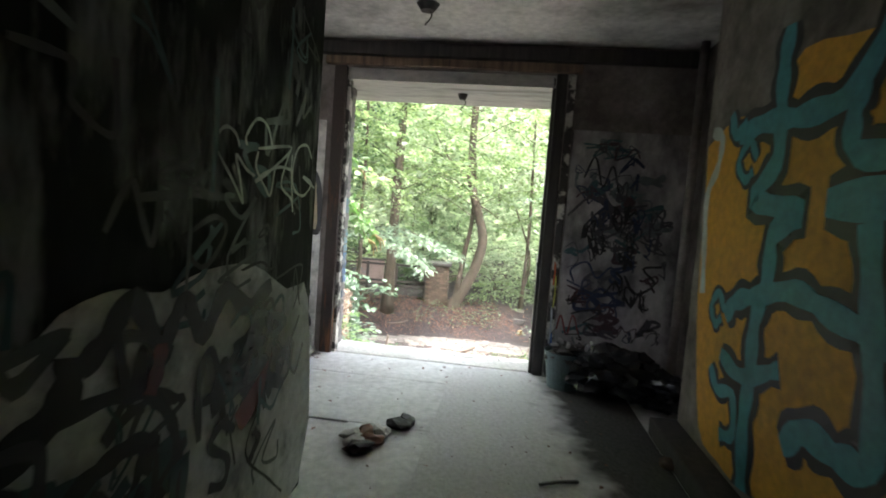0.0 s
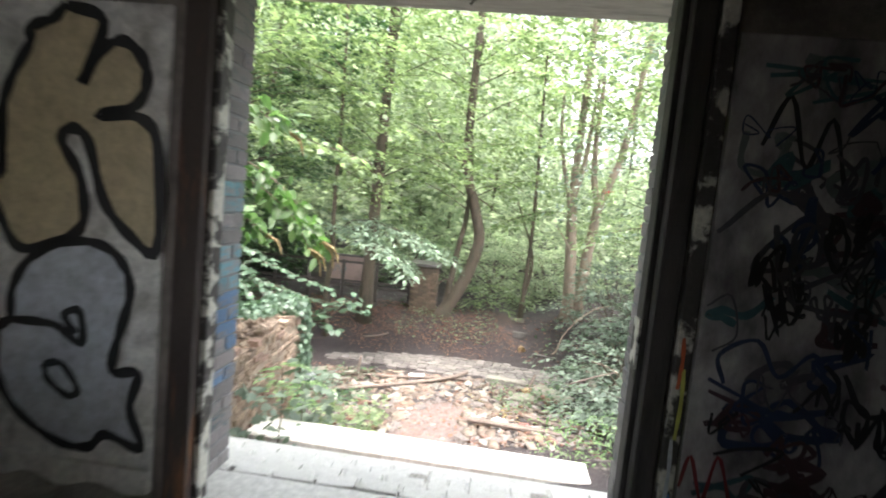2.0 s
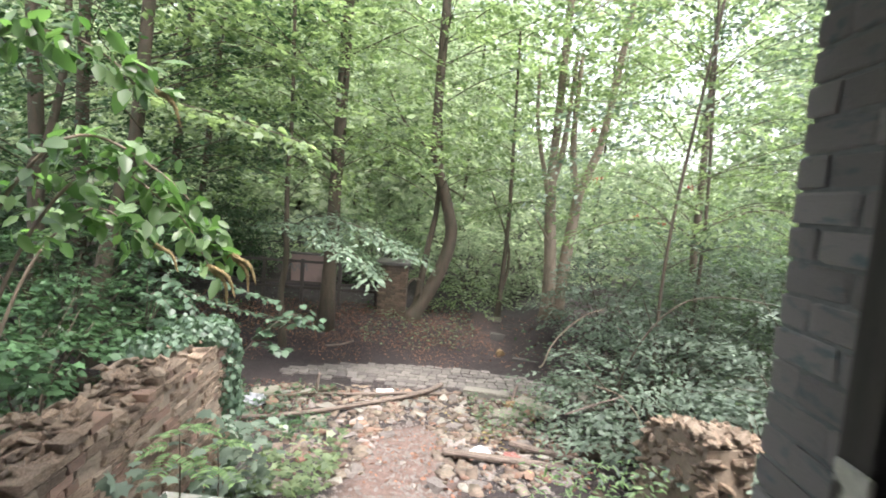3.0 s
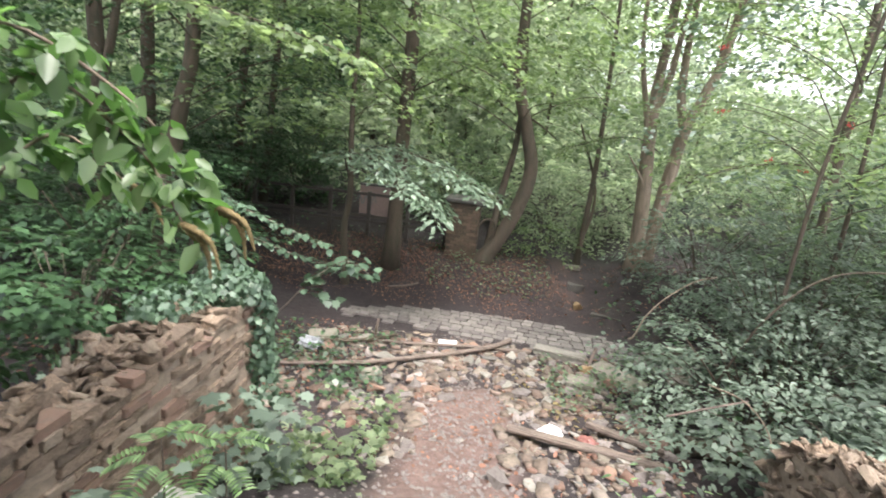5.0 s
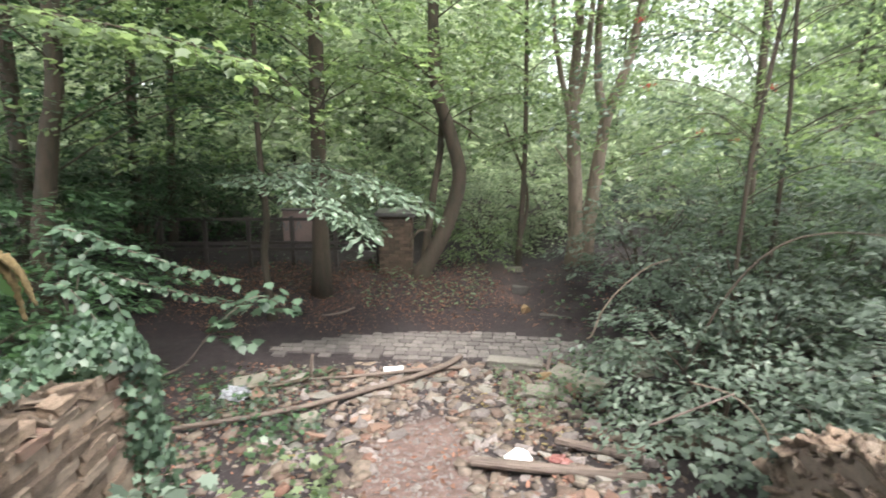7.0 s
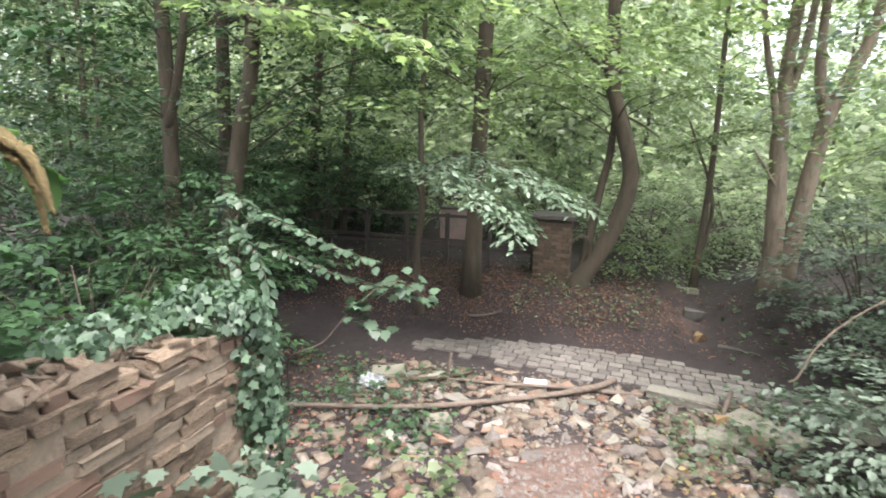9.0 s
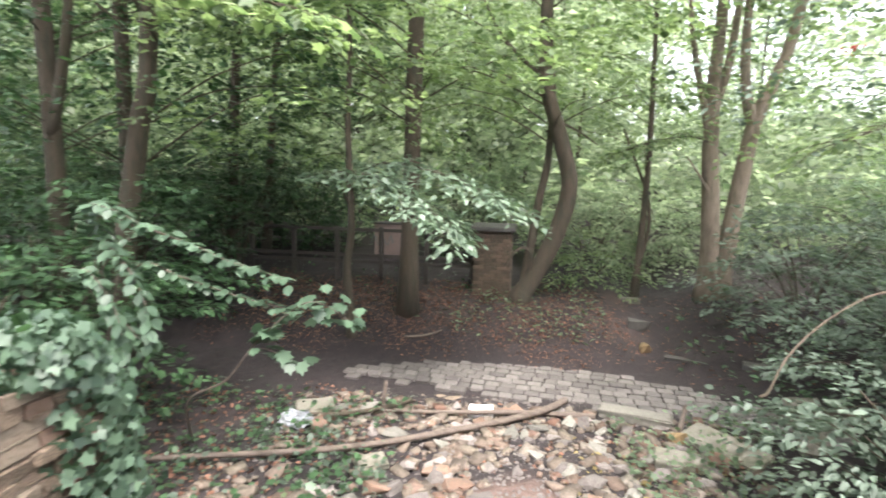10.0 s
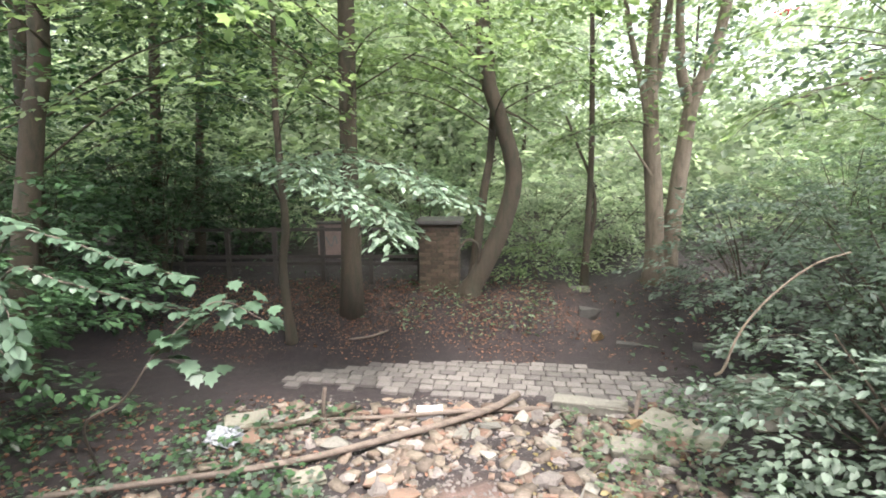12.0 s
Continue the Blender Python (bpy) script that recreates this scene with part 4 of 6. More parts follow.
P_YELLOW = spray_paint("yellow_green_spray_paint", (0.58, 0.58, 0.14))
P_RED = spray_paint("orange_red_spray_paint", (0.60, 0.13, 0.05))
P_BLUE = spray_paint("blue_spray_paint", (0.08, 0.20, 0.50))
P_TURQ = spray_paint("turquoise_spray_paint", (0.055, 0.31, 0.38))
P_ORANGE = surface("faded_orange_paint", (0.76, 0.37, 0.03), (0.46, 0.25, 0.04), 0.55, 1.4, 18, 0.3, 0.006)
P_WHITE = spray_paint("dull_white_spray_paint", (0.58, 0.62, 0.58))
P_MAROON = spray_paint("maroon_spray_paint", (0.20, 0.03, 0.03))
P_CHARCOAL = spray_paint("charcoal_spray_paint", (0.07, 0.068, 0.075))
P_DIM = spray_paint("dim_grey_spray_paint", (0.14, 0.16, 0.16))
P_DIM_TEAL = spray_paint("dim_teal_spray_paint", (0.05, 0.11, 0.12))
P_NIGHT = spray_paint("dark_blue_spray_paint", (0.025, 0.038, 0.085))
P_PLUM = spray_paint("plum_spray_paint", (0.07, 0.035, 0.042))
P_PINK = spray_paint("pink_spray_paint", (0.62, 0.13, 0.18))


def on_wall(axis, value, u, z):
    return Vector((value, u, z)) if axis == "x" else Vector((u, value, z))


def paint_fill(points, axis, value, mat, parent, label=""):
    bm = bmesh.new()
    line = bend([(*p, 0) for p in points + points[:1]], 3)[:-1]
    vs = [bm.verts.new(on_wall(axis, value, p[0], p[1])) for p in line]
    bmesh.ops.triangle_fill(bm, use_beauty=True, edges=[bm.edges.new((a, b)) for a, b in zip(vs, vs[1:] + vs[:1])])
    return part("paint_fill", bm, mat, parent, label)


def paint_stroke(points, axis, value, width, mat, parent, label="", closed=False):
    """A sprayed line of uneven width."""
    pts = list(points) + (list(points[:1]) if closed else [])
    line = bend([(*p, 0) for p in pts], 5)[:, :2]
    d = np.gradient(line, axis=0)
    d /= np.linalg.norm(d, axis=1, keepdims=True) + 1e-9
    nrm = np.stack([-d[:, 1], d[:, 0]], -1)
    w = width / 2 * (0.8 + 0.4 * np.abs(np.sin(np.arange(len(line)) * 0.7)))[:, None]
    a, b = line + nrm * w, line - nrm * w
    v = [on_wall(axis, value, *p) for p in np.vstack([a, b])]
    k = len(line)
    f = [(i, i + 1, k + i + 1, k + i) for i in range(k - 1)]
    return part("paint_stroke", arrays_mesh("paint_stroke", np.array(v), f, mat), None, parent, label)


letter_k = [(-0.49, 2.10), (-0.32, 2.04), (-0.41, 1.79), (-0.33, 1.92), (-0.23, 1.97), (-0.14, 1.9), (-0.12, 1.8), (-0.17, 1.71), (-0.33, 1.66), (-0.16, 1.67), (-0.06, 1.56), (-0.04, 1.13), (-0.16, 1.17), (-0.29, 1.31), (-0.37, 1.55), (-0.45, 1.6), (-0.49, 1.54), (-0.4, 1.4), (-0.38, 1.21), (-0.48, 1.12), (-0.67, 1.07), (-0.77, 1.2), (-0.84, 1.37), (-0.77, 1.40), (-0.77, 1.65), (-0.73, 1.79), (-0.65, 1.94), (-0.65, 2.0), (-0.55, 2.04)]
letter_2 = [(-0.71, 0.75), (-0.7, 0.9), (-0.61, 1.04), (-0.45, 1.12), (-0.29, 1.12), (-0.19, 1.05), (-0.15, 0.93), (-0.19, 0.76), (-0.22, 0.58), (-0.1, 0.58), (-0.13, 0.42), (-0.07, 0.25), (-0.24, 0.29), (-0.32, 0.22), (-0.48, 0.23), (-0.68, 0.35), (-0.77, 0.51), (-0.77, 0.69)]
paint_fill(letter_k, "y", -0.020, P_TAN, door_wall, "tan fill of a bubble letter K")
paint_stroke(letter_k, "y", -0.024, 0.045, P_BLACK, door_wall, "thick black letter outline", True)
paint_fill(letter_2, "y", -0.020, P_GREY, door_wall, "silvery fill of a bubble numeral")
paint_stroke(letter_2, "y", -0.024, 0.04, P_BLACK, door_wall, "thick black letter outline", True)
paint_stroke([(-0.71, 0.75), (-0.5, 0.75), (-0.37, 0.68), (-0.38, 0.82), (-0.45, 0.8), (-0.40, 0.72)], "y", -0.024, 0.035, P_BLACK, door_wall)
paint_stroke([(-0.54, 0.57), (-0.46, 0.58), (-0.38, 0.48), (-0.42, 0.44), (-0.52, 0.5)], "y", -0.024, 0.03, P_BLACK, door_wall, "", True)
W = -1.116
yellow = [(-0.95, 2.05), (-0.69, 1.94), (-0.58, 1.86), (-0.52, 1.71), (-0.51, 1.5), (-0.44, 1.28), (-0.37, 1.1), (-0.41, 0.95), (-0.56, 0.94), (-0.66, 1.02), (-0.61, 1.21), (-0.7, 1.53), (-1.0, 1.6)]
paint_fill(yellow, "x", W, P_YELLOW, side_wall, "yellow-green bubble letter")
paint_stroke(yellow, "x", W + 0.004, 0.04, P_BLACK, side_wall, "", True)
paint_fill([(-0.72, 0.96), (-0.63, 0.99), (-0.42, 0.9), (-0.56, 0.82), (-0.63, 0.79)], "x", W, P_BLACK, side_wall)
paint_fill([(-1.1, 1.25), (-0.72, 1.3), (-0.68, 1.05), (-0.8, 0.98), (-1.1, 1.0)], "x", W, P_PINK, side_wall, "pink patch of a letter")
paint_stroke([(-0.49, 1.5), (-0.41, 1.6), (-0.33, 1.59), (-0.4, 1.49), (-0.28, 1.42), (-0.33, 1.31), (-0.4, 1.33), (-0.38, 1.46)], "x", W, 0.045, P_RED, side_wall, "orange numeral 8", True)
paint_stroke([(-0.64, 0.46), (-0.51, 0.61), (-0.35, 0.68), (-0.41, 0.5), (-0.59, 0.5), (-0.61, 0.61), (-0.38, 0.52)], "x", W, 0.045, P_RED, side_wall, "orange letter A")
paint_stroke([(-0.58, 1.93), (-0.41, 2.05), (-0.54, 1.83), (-0.36, 1.96), (-0.46, 1.82), (-0.29, 1.83), (-0.56, 1.98), (-0.33, 1.87)], "x", W, 0.02, P_BLUE, side_wall, "blue scribbled tag")
paint_stroke([(-0.51, 1.64), (-0.49, 1.74), (-0.44, 1.65), (-0.4, 1.73), (-0.41, 1.63)], "x", W, 0.02, P_BLUE, side_wall)
paint_fill([(-1.0, 0.6), (-0.7, 0.53), (-0.64, 0.44), (-0.64, 0.24), (-0.71, 0.17), (-1.0, 0.1)], "x", W, P_TURQ, side_wall, "turquoise patch of a letter")
W = 0.7725
P_OLD = surface("scuffed_pale_wall_paint", (0.7, 0.71, 0.71), (0.26, 0.27, 0.275), 0.65, 4.0, 18, 0.4, 0.008, 0, 0.52, 0.68)
paint_fill([(-6.5, 0.95), (-4.5, 0.98), (-3.8, 1.0), (-3.62, 1.1), (-3.45, 1.13), (-3.3, 1.1), (-3.1, 1.14), (-2.8, 1.13), (-2.5, 1.0), (-2.25, 0.92), (-2.25, 0.02), (-3.5, 0.02), (-6.5, 0.02)], "x", W, P_OLD, corridor_wall, "scuffed pale paint on the lower wall")
W = 0.776
for line in [[(-2.9, 1.35), (-2.98, 1.43), (-3.07, 1.51), (-3.08, 1.55), (-3.03, 1.59), (-2.97, 1.58), (-2.94, 1.54)],
             [(-2.89, 1.55), (-2.9, 1.58), (-2.83, 1.65), (-2.75, 1.64), (-2.7, 1.57)],
             [(-2.9, 1.35), (-2.93, 1.44), (-2.96, 1.51), (-2.89, 1.47), (-2.83, 1.45)],
             [(-2.81, 1.55), (-2.53, 1.59), (-2.71, 1.48), (-2.82, 1.43), (-2.77, 1.46), (-2.64, 1.5), (-2.52, 1.5)],
             [(-2.81, 1.54), (-2.82, 1.48), (-2.74, 1.41), (-2.7, 1.39), (-2.67, 1.5)],
             [(-2.53, 1.59), (-2.57, 1.53), (-2.61, 1.43), (-2.51, 1.38), (-2.49, 1.33), (-2.52, 1.49), (-2.52, 1.56)],
             [(-2.31, 1.57), (-2.37, 1.62), (-2.47, 1.59), (-2.51, 1.49), (-2.48, 1.42), (-2.38, 1.4), (-2.3, 1.46), (-2.4, 1.48), (-2.26, 1.44)]]:
    paint_stroke(line, "x", W, 0.011, P_WHITE, corridor_wall, "thin whitish spray tag")
paint_stroke([(-3.57, 0.96), (-3.49, 1.02), (-3.41, 1.1), (-3.3, 0.96), (-3.2, 1.06), (-3.1, 0.94), (-2.98, 1.06), (-2.83, 0.98), (-2.65, 1.04)], "x", W, 0.062, P_BLACK, corridor_wall, "thick black spray line")
paint_stroke([(-4.3, 0.62), (-3.95, 0.76), (-3.75, 0.83), (-3.62, 0.9), (-3.59, 1.0)], "x", W, 0.085, P_BLACK, corridor_wall, "thick black spray line")
paint_stroke([(-3.95, 0.42), (-3.75, 0.62), (-3.7, 0.72)], "x", W + 0.002, 0.09, P_BLACK, corridor_wall)
paint_stroke([(-3.7, 0.6), (-3.59, 0.68), (-3.5, 0.71), (-3.4, 0.72), (-3.32, 0.69), (-3.36, 0.62)], "x", W + 0.002, 0.05, P_BLACK, corridor_wall)
paint_stroke([(-2.62, 0.78), (-2.68, 0.6), (-2.8, 0.42), (-2.6, 0.22), (-2.45, 0.08)], "x", W + 0.002, 0.012, P_BLACK, corridor_wall)
paint_stroke([(-2.36, 0.86), (-2.46, 0.72), (-2.38, 0.6), (-2.3, 0.72)], "x", W + 0.002, 0.018, P_BLACK, corridor_wall)
paint_stroke([(-3.68, 0.87), (-3.47, 0.87), (-3.34, 0.83), (-3.25, 0.73), (-3.21, 0.61), (-3.19, 0.42)], "x", W + 0.001, 0.04, P_BLACK, corridor_wall)
paint_stroke([(-3.3, 0.96), (-3.31, 0.9), (-3.34, 0.83)], "x", W + 0.002, 0.055, P_MAROON, corridor_wall)
paint_stroke([(-3.11, 0.60), (-3.12, 0.79), (-3.07, 0.88), (-3.01, 0.79), (-2.97, 0.62)], "x", W + 0.003, 0.032, P_BLACK, corridor_wall, "black letter A")
paint_stroke([(-3.1, 0.72), (-3.0, 0.72)], "x", W + 0.003, 0.032, P_BLACK, corridor_wall)
paint_stroke([(-2.89, 0.55), (-2.98, 0.6), (-3.04, 0.55), (-2.93, 0.46), (-2.95, 0.38), (-3.04, 0.41)], "x", W + 0.003, 0.032, P_BLACK, corridor_wall, "black letter S")
paint_fill([(-2.89, 0.6), (-2.68, 0.71), (-2.61, 0.75), (-2.69, 0.6), (-2.83, 0.52)], "x", W, P_MAROON, corridor_wall, "maroon sprayed wedge")
paint_stroke([(-2.6, 0.8), (-2.5, 0.7), (-2.55, 0.6), (-2.45, 0.62), (-2.4, 0.75)], "x", W, 0.02, P_BLACK, corridor_wall)
for k in range(5):
    paint_stroke([(-2.95 + 0.1 * k, 0.93), (-2.85 + 0.1 * k, 0.98), (-2.8 + 0.09 * k, 0.9), (-2.9 + 0.1 * k, 0.78)], "x", W, 0.018, (P_DIM_TEAL, P_WHITE, P_BLACK)[k % 3], corridor_wall, "overlapping faded strokes")
W = 2.897
paint_fill([(-1.08, 1.91), (-1.47, 2.02), (-1.8, 1.98), (-2.1, 2.2), (-2.6, 2.12), (-3.4, 2.1), (-3.6, 0.5), (-2.55, 0.3), (-2.0, 0.15), (-1.7, 0.15), (-1.41, 0.22), (-1.2, 0.84), (-1.15, 1.28)], "x", W, P_ORANGE, right_wall, "faded orange background of a mural")
paint_stroke([(-1.15, 1.99), (-1.3, 1.93), (-1.28, 1.76), (-1.16, 1.6), (-1.2, 1.3), (-1.25, 1.0)], "x", W - 0.003, 0.07, P_WHITE, right_wall, "flaked white edge")
for line, w in (([(-1.97, 2.35), (-1.95, 2.16), (-1.97, 1.95), (-1.98, 1.72), (-1.8, 1.56), (-2.22, 1.48), (-2.03, 1.39), (-2.02, 1.19), (-1.95, 0.96), (-1.96, 0.7), (-1.95, 0.45), (-2.0, 0.15)], 0.16), ([(-1.55, 1.9), (-1.82, 1.93), (-2.16, 1.9), (-2.48, 1.93), (-2.7, 2.2)], 0.15), ([(-1.62, 0.92), (-1.72, 1.02), (-1.92, 1.08), (-2.25, 1.15), (-2.53, 1.1), (-2.9, 1.05)], 0.14), ([(-1.61, 0.72), (-1.87, 0.67), (-2.21, 0.80)], 0.12), ([(-2.3, 0.5), (-2.44, 0.62), (-2.67, 0.62), (-2.81, 0.69), (-2.73, 1.12), (-2.66, 1.45)], 0.16), ([(-1.6, 0.95), (-1.51, 1.04), (-1.42, 0.95), (-1.5, 0.86), (-1.57, 0.91)], 0.07), ([(-1.78, 1.76), (-1.68, 1.86), (-1.57, 1.76), (-1.67, 1.66), (-1.75, 1.7)], 0.07), ([(-1.42, 2.05), (-1.5, 1.92), (-1.62, 1.97)], 0.1), ([(-1.5, 0.62), (-1.62, 0.52), (-1.8, 0.55), (-1.85, 0.36), (-1.7, 0.3)], 0.09), ([(-2.4, 1.52), (-2.9, 1.53)], 0.2), ([(-2.55, 1.95), (-2.5, 1.83), (-2.56, 1.69), (-2.9, 1.66)], 0.14)):
    paint_stroke(line, "x", W - 0.003, w * 1.3, P_BLACK, right_wall, "black outline of the mural letters")
    paint_stroke(line, "x", W - 0.006, w * 0.68, P_TURQ, right_wall, "turquoise mural letter")
W = -0.020
for line, w, mat in (([(2.18, 1.43), (2.38, 1.6), (2.58, 1.38), (2.32, 1.31), (2.51, 1.53), (2.72, 1.4), (2.46, 1.21), (2.79, 1.19), (2.52, 1.46), (2.83, 1.56)], 0.03, P_CHARCOAL), ([(2.28, 0.86), (2.25, 0.97), (2.38, 1.04), (2.47, 0.91), (2.58, 1.01), (2.64, 0.91)], 0.025, P_NIGHT), ([(2.17, 0.43), (2.2, 0.56), (2.26, 0.39), (2.3, 0.57), (2.36, 0.41)], 0.02, P_MAROON), ([(2.28, 0.58), (2.4, 0.62), (2.53, 0.62), (2.39, 0.51)], 0.02, P_BLACK), ([(2.29, 1.76), (2.37, 1.94), (2.45, 1.69), (2.52, 1.87), (2.59, 1.64)], 0.025, P_BLACK), ([(2.7, 0.95), (2.8, 0.8), (2.95, 0.9), (2.85, 1.02), (3.0, 1.05)], 0.03, P_BLACK), ([(2.18, 1.15), (2.26, 1.2), (2.3, 1.05), (2.22, 0.98)], 0.012, P_CHARCOAL)):
    paint_stroke(line, "y", W, w * 0.65, mat, door_wall, "dark scribbled tag")



def scribble(axis, value, u0, u1, z0, z1, turns, width, mat, parent, label, rng):
    """A quick looping scrawl inside a box on a wall."""
    pts, u = [], rng.uniform(u0, u1)
    for k in range(turns):
        u = min(u1, max(u0, u + rng.uniform(-0.35, 0.45) * (u1 - u0)))
        pts.append((u, rng.uniform(z0, z1)))
    paint_stroke(pts, axis, value, width, mat, parent, label)


for u, z0, z1, mat in ((2.11, 1.02, 0.82, P_RED), (2.125, 0.9, 0.62, P_YELLOW), (2.115, 0.62, 0.3, P_GREY), (2.13, 0.4, 0.1, P_BLUE)):
    paint_stroke([(u, z0), (u + 0.006, (z0 + z1) / 2), (u, z1)], "y", -0.034, 0.014, mat, door_wall, "run of bright paint on the jamb strip")
SCRAWL = random.Random(5)
for k in range(44):
    cu, cz = SCRAWL.uniform(2.26, 3.0), SCRAWL.uniform(0.2, 2.05)
    pts = [(min(3.15, max(2.19, cu + SCRAWL.uniform(-0.14, 0.14))), cz + SCRAWL.uniform(-0.09, 0.09)) for _ in range(7)]
    paint_stroke(pts, "y", -0.0172 - 0.00004 * k, SCRAWL.uniform(0.012, 0.035), (P_DIM, P_NIGHT, P_PLUM, P_CHARCOAL, P_DIM_TEAL)[k % 5], door_wall, "faded overlapping scrawl")


OLD = random.Random(23)
for k in range(46):
    cu, cz = OLD.uniform(-4.6, -2.4), OLD.uniform(0.95, 2.45)
    pts = [(min(-2.27, cu + OLD.uniform(-0.16, 0.16)), cz + OLD.uniform(-0.11, 0.11)) for _ in range(6)]
    paint_stroke(pts, "x", 0.7735 + 0.00004 * k, OLD.uniform(0.008, 0.03), (P_BLACK, P_DIM, P_BLACK, P_DIM_TEAL, P_CHARCOAL)[k % 5], corridor_wall, "old overlapping spray tag")
for k in range(30):
    cu, cz = OLD.uniform(-4.2, -2.35), OLD.uniform(0.08, 0.95)
    pts = [(min(-2.27, cu + OLD.uniform(-0.14, 0.14)), cz + OLD.uniform(-0.12, 0.12)) for _ in range(6)]
    paint_stroke(pts, "x", 0.7757 + 0.00004 * k, OLD.uniform(0.01, 0.05), (P_BLACK, P_CHARCOAL, P_BLACK, P_DIM_TEAL, P_DIM)[k % 5], corridor_wall, "old overlapping spray tag")
DRAW = random.Random(11)
for k in range(30):
    cu, cz = DRAW.uniform(2.26, 3.0), DRAW.gauss(1.3, 0.2)
    scribble("y", -0.0205 - 0.0004 * k, cu - 0.09, cu + 0.09, cz - 0.1, cz + 0.1, 11, DRAW.uniform(0.007, 0.02), (P_BLACK, P_CHARCOAL, P_BLACK, P_NIGHT, P_CHARCOAL)[k % 5], door_wall, "dark scribbled tag", DRAW)
for k in range(22):
    cu, cz = DRAW.uniform(2.24, 3.05), DRAW.choice((DRAW.uniform(0.25, 0.95), DRAW.uniform(1.6, 2.05)))
    scribble("y", -0.0205 - 0.0004 * k, cu - 0.1, cu + 0.1, cz - 0.06, cz + 0.06, 8, DRAW.uniform(0.006, 0.012), (P_PLUM, P_CHARCOAL, P_NIGHT, P_BLACK, P_CHARCOAL)[k % 5], door_wall, "small dark scrawled tag", DRAW)
for k in range(14):
    u0, z0 = DRAW.uniform(-4.8, -2.4), DRAW.uniform(1.2, 2.5)
    paint_stroke([(u0, z0), (u0 + 0.01, z0 - 0.12), (u0, z0 - DRAW.uniform(0.25, 0.5))], "x", 0.7765, DRAW.uniform(0.012, 0.03), (P_DIM, P_DIM_TEAL, P_BLACK)[k % 3], corridor_wall, "faded run of old paint")
for k in range(8):
    cu, cz = DRAW.uniform(-0.95, -0.2), DRAW.uniform(0.3, 2.0)
    scribble("x", -1.1145, cu - 0.1, cu + 0.1, cz - 0.06, cz + 0.06, 5, 0.012, (P_BLUE, P_BLACK, P_RED)[k % 3], side_wall, "small scrawled tag", DRAW)
for k in range(9):
    cu, cz = -3.3 + 0.1 * k, DRAW.uniform(0.45, 0.85)
    scribble("x", 0.7795 + 0.0006 * k, cu - 0.12, min(-2.28, cu + 0.12), cz - 0.12, cz + 0.12, 5, DRAW.uniform(0.012, 0.035), (P_BLACK, P_DIM_TEAL, P_BLACK)[k % 3], corridor_wall, "overlapping black strokes", DRAW)

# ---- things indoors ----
# floor patch that turns from dusty grey to black towards the mural wall
def dark_floor_material():
    m, n, l, p = material("blackened_floor")
    # The attribute holds how far the floor darkens.
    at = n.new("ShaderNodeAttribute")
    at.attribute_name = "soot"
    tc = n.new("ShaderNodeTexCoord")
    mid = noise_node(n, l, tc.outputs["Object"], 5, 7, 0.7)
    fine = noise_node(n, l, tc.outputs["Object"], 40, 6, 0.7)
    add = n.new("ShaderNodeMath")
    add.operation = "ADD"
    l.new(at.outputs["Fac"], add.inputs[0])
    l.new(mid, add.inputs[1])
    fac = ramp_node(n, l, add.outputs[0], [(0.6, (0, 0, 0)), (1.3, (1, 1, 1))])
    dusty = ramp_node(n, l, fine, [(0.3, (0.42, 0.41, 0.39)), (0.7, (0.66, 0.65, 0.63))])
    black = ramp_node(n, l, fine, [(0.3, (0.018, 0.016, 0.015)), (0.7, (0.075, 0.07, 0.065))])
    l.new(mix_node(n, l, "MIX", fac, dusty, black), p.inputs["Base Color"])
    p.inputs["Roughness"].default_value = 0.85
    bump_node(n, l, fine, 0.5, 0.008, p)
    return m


def dark_floor_patch():
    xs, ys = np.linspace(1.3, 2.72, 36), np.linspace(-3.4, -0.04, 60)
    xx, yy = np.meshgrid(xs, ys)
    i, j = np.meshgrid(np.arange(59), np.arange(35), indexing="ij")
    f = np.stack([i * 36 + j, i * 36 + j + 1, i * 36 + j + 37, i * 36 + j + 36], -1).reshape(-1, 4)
    me = arrays_mesh("dark_floor_patch", np.stack([xx, yy, 0 * xx + 0.004], -1).reshape(-1, 3), f, dark_floor_material())
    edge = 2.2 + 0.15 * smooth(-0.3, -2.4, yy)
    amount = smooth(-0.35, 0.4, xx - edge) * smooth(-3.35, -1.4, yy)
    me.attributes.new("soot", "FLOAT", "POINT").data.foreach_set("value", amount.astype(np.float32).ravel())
    part("dark_floor_patch", me, None, floor, "floor patch that darkens towards the mural wall")


dark_floor_patch()
M_DUST = surface("heaped_grey_dust", (0.46, 0.44, 0.40), (0.24, 0.215, 0.185), 0.95, 6.0, 35, 0.8, 0.02)
bm = bmesh.new()
rows = []
for i, u in enumerate(np.linspace(-1.1, 0.0, 70)):
    w = 0.34 + 0.06 * math.sin(7 * u) + 0.025 * math.sin(23 * u + 1) + 0.012 * math.sin(53 * u) + 0.5 * max(0, -u - 0.35)
    rows.append([bm.verts.new((u, -w * t, 0.003 + (0.085 * (1 - t) ** 1.5 if 0 < i < 69 else 0) * (0.7 + 0.3 * math.sin(19 * u + 5 * t)))) for t in (0.02, 0.2, 0.45, 0.7, 1.0)])
for a, b in zip(rows, rows[1:]):
    for k in range(4):
        bm.faces.new((a[k], b[k], b[k + 1], a[k + 1]))
part("dust_drift", bm, M_DUST, floor, "grey dust and plaster crumbs heaped along the wall")
M_BAG = plain("black_plastic_film", (0.02, 0.02, 0.022), 0.22)
M_BUCKET = plain("dull_teal_plastic", (0.09, 0.13, 0.13), 0.5)
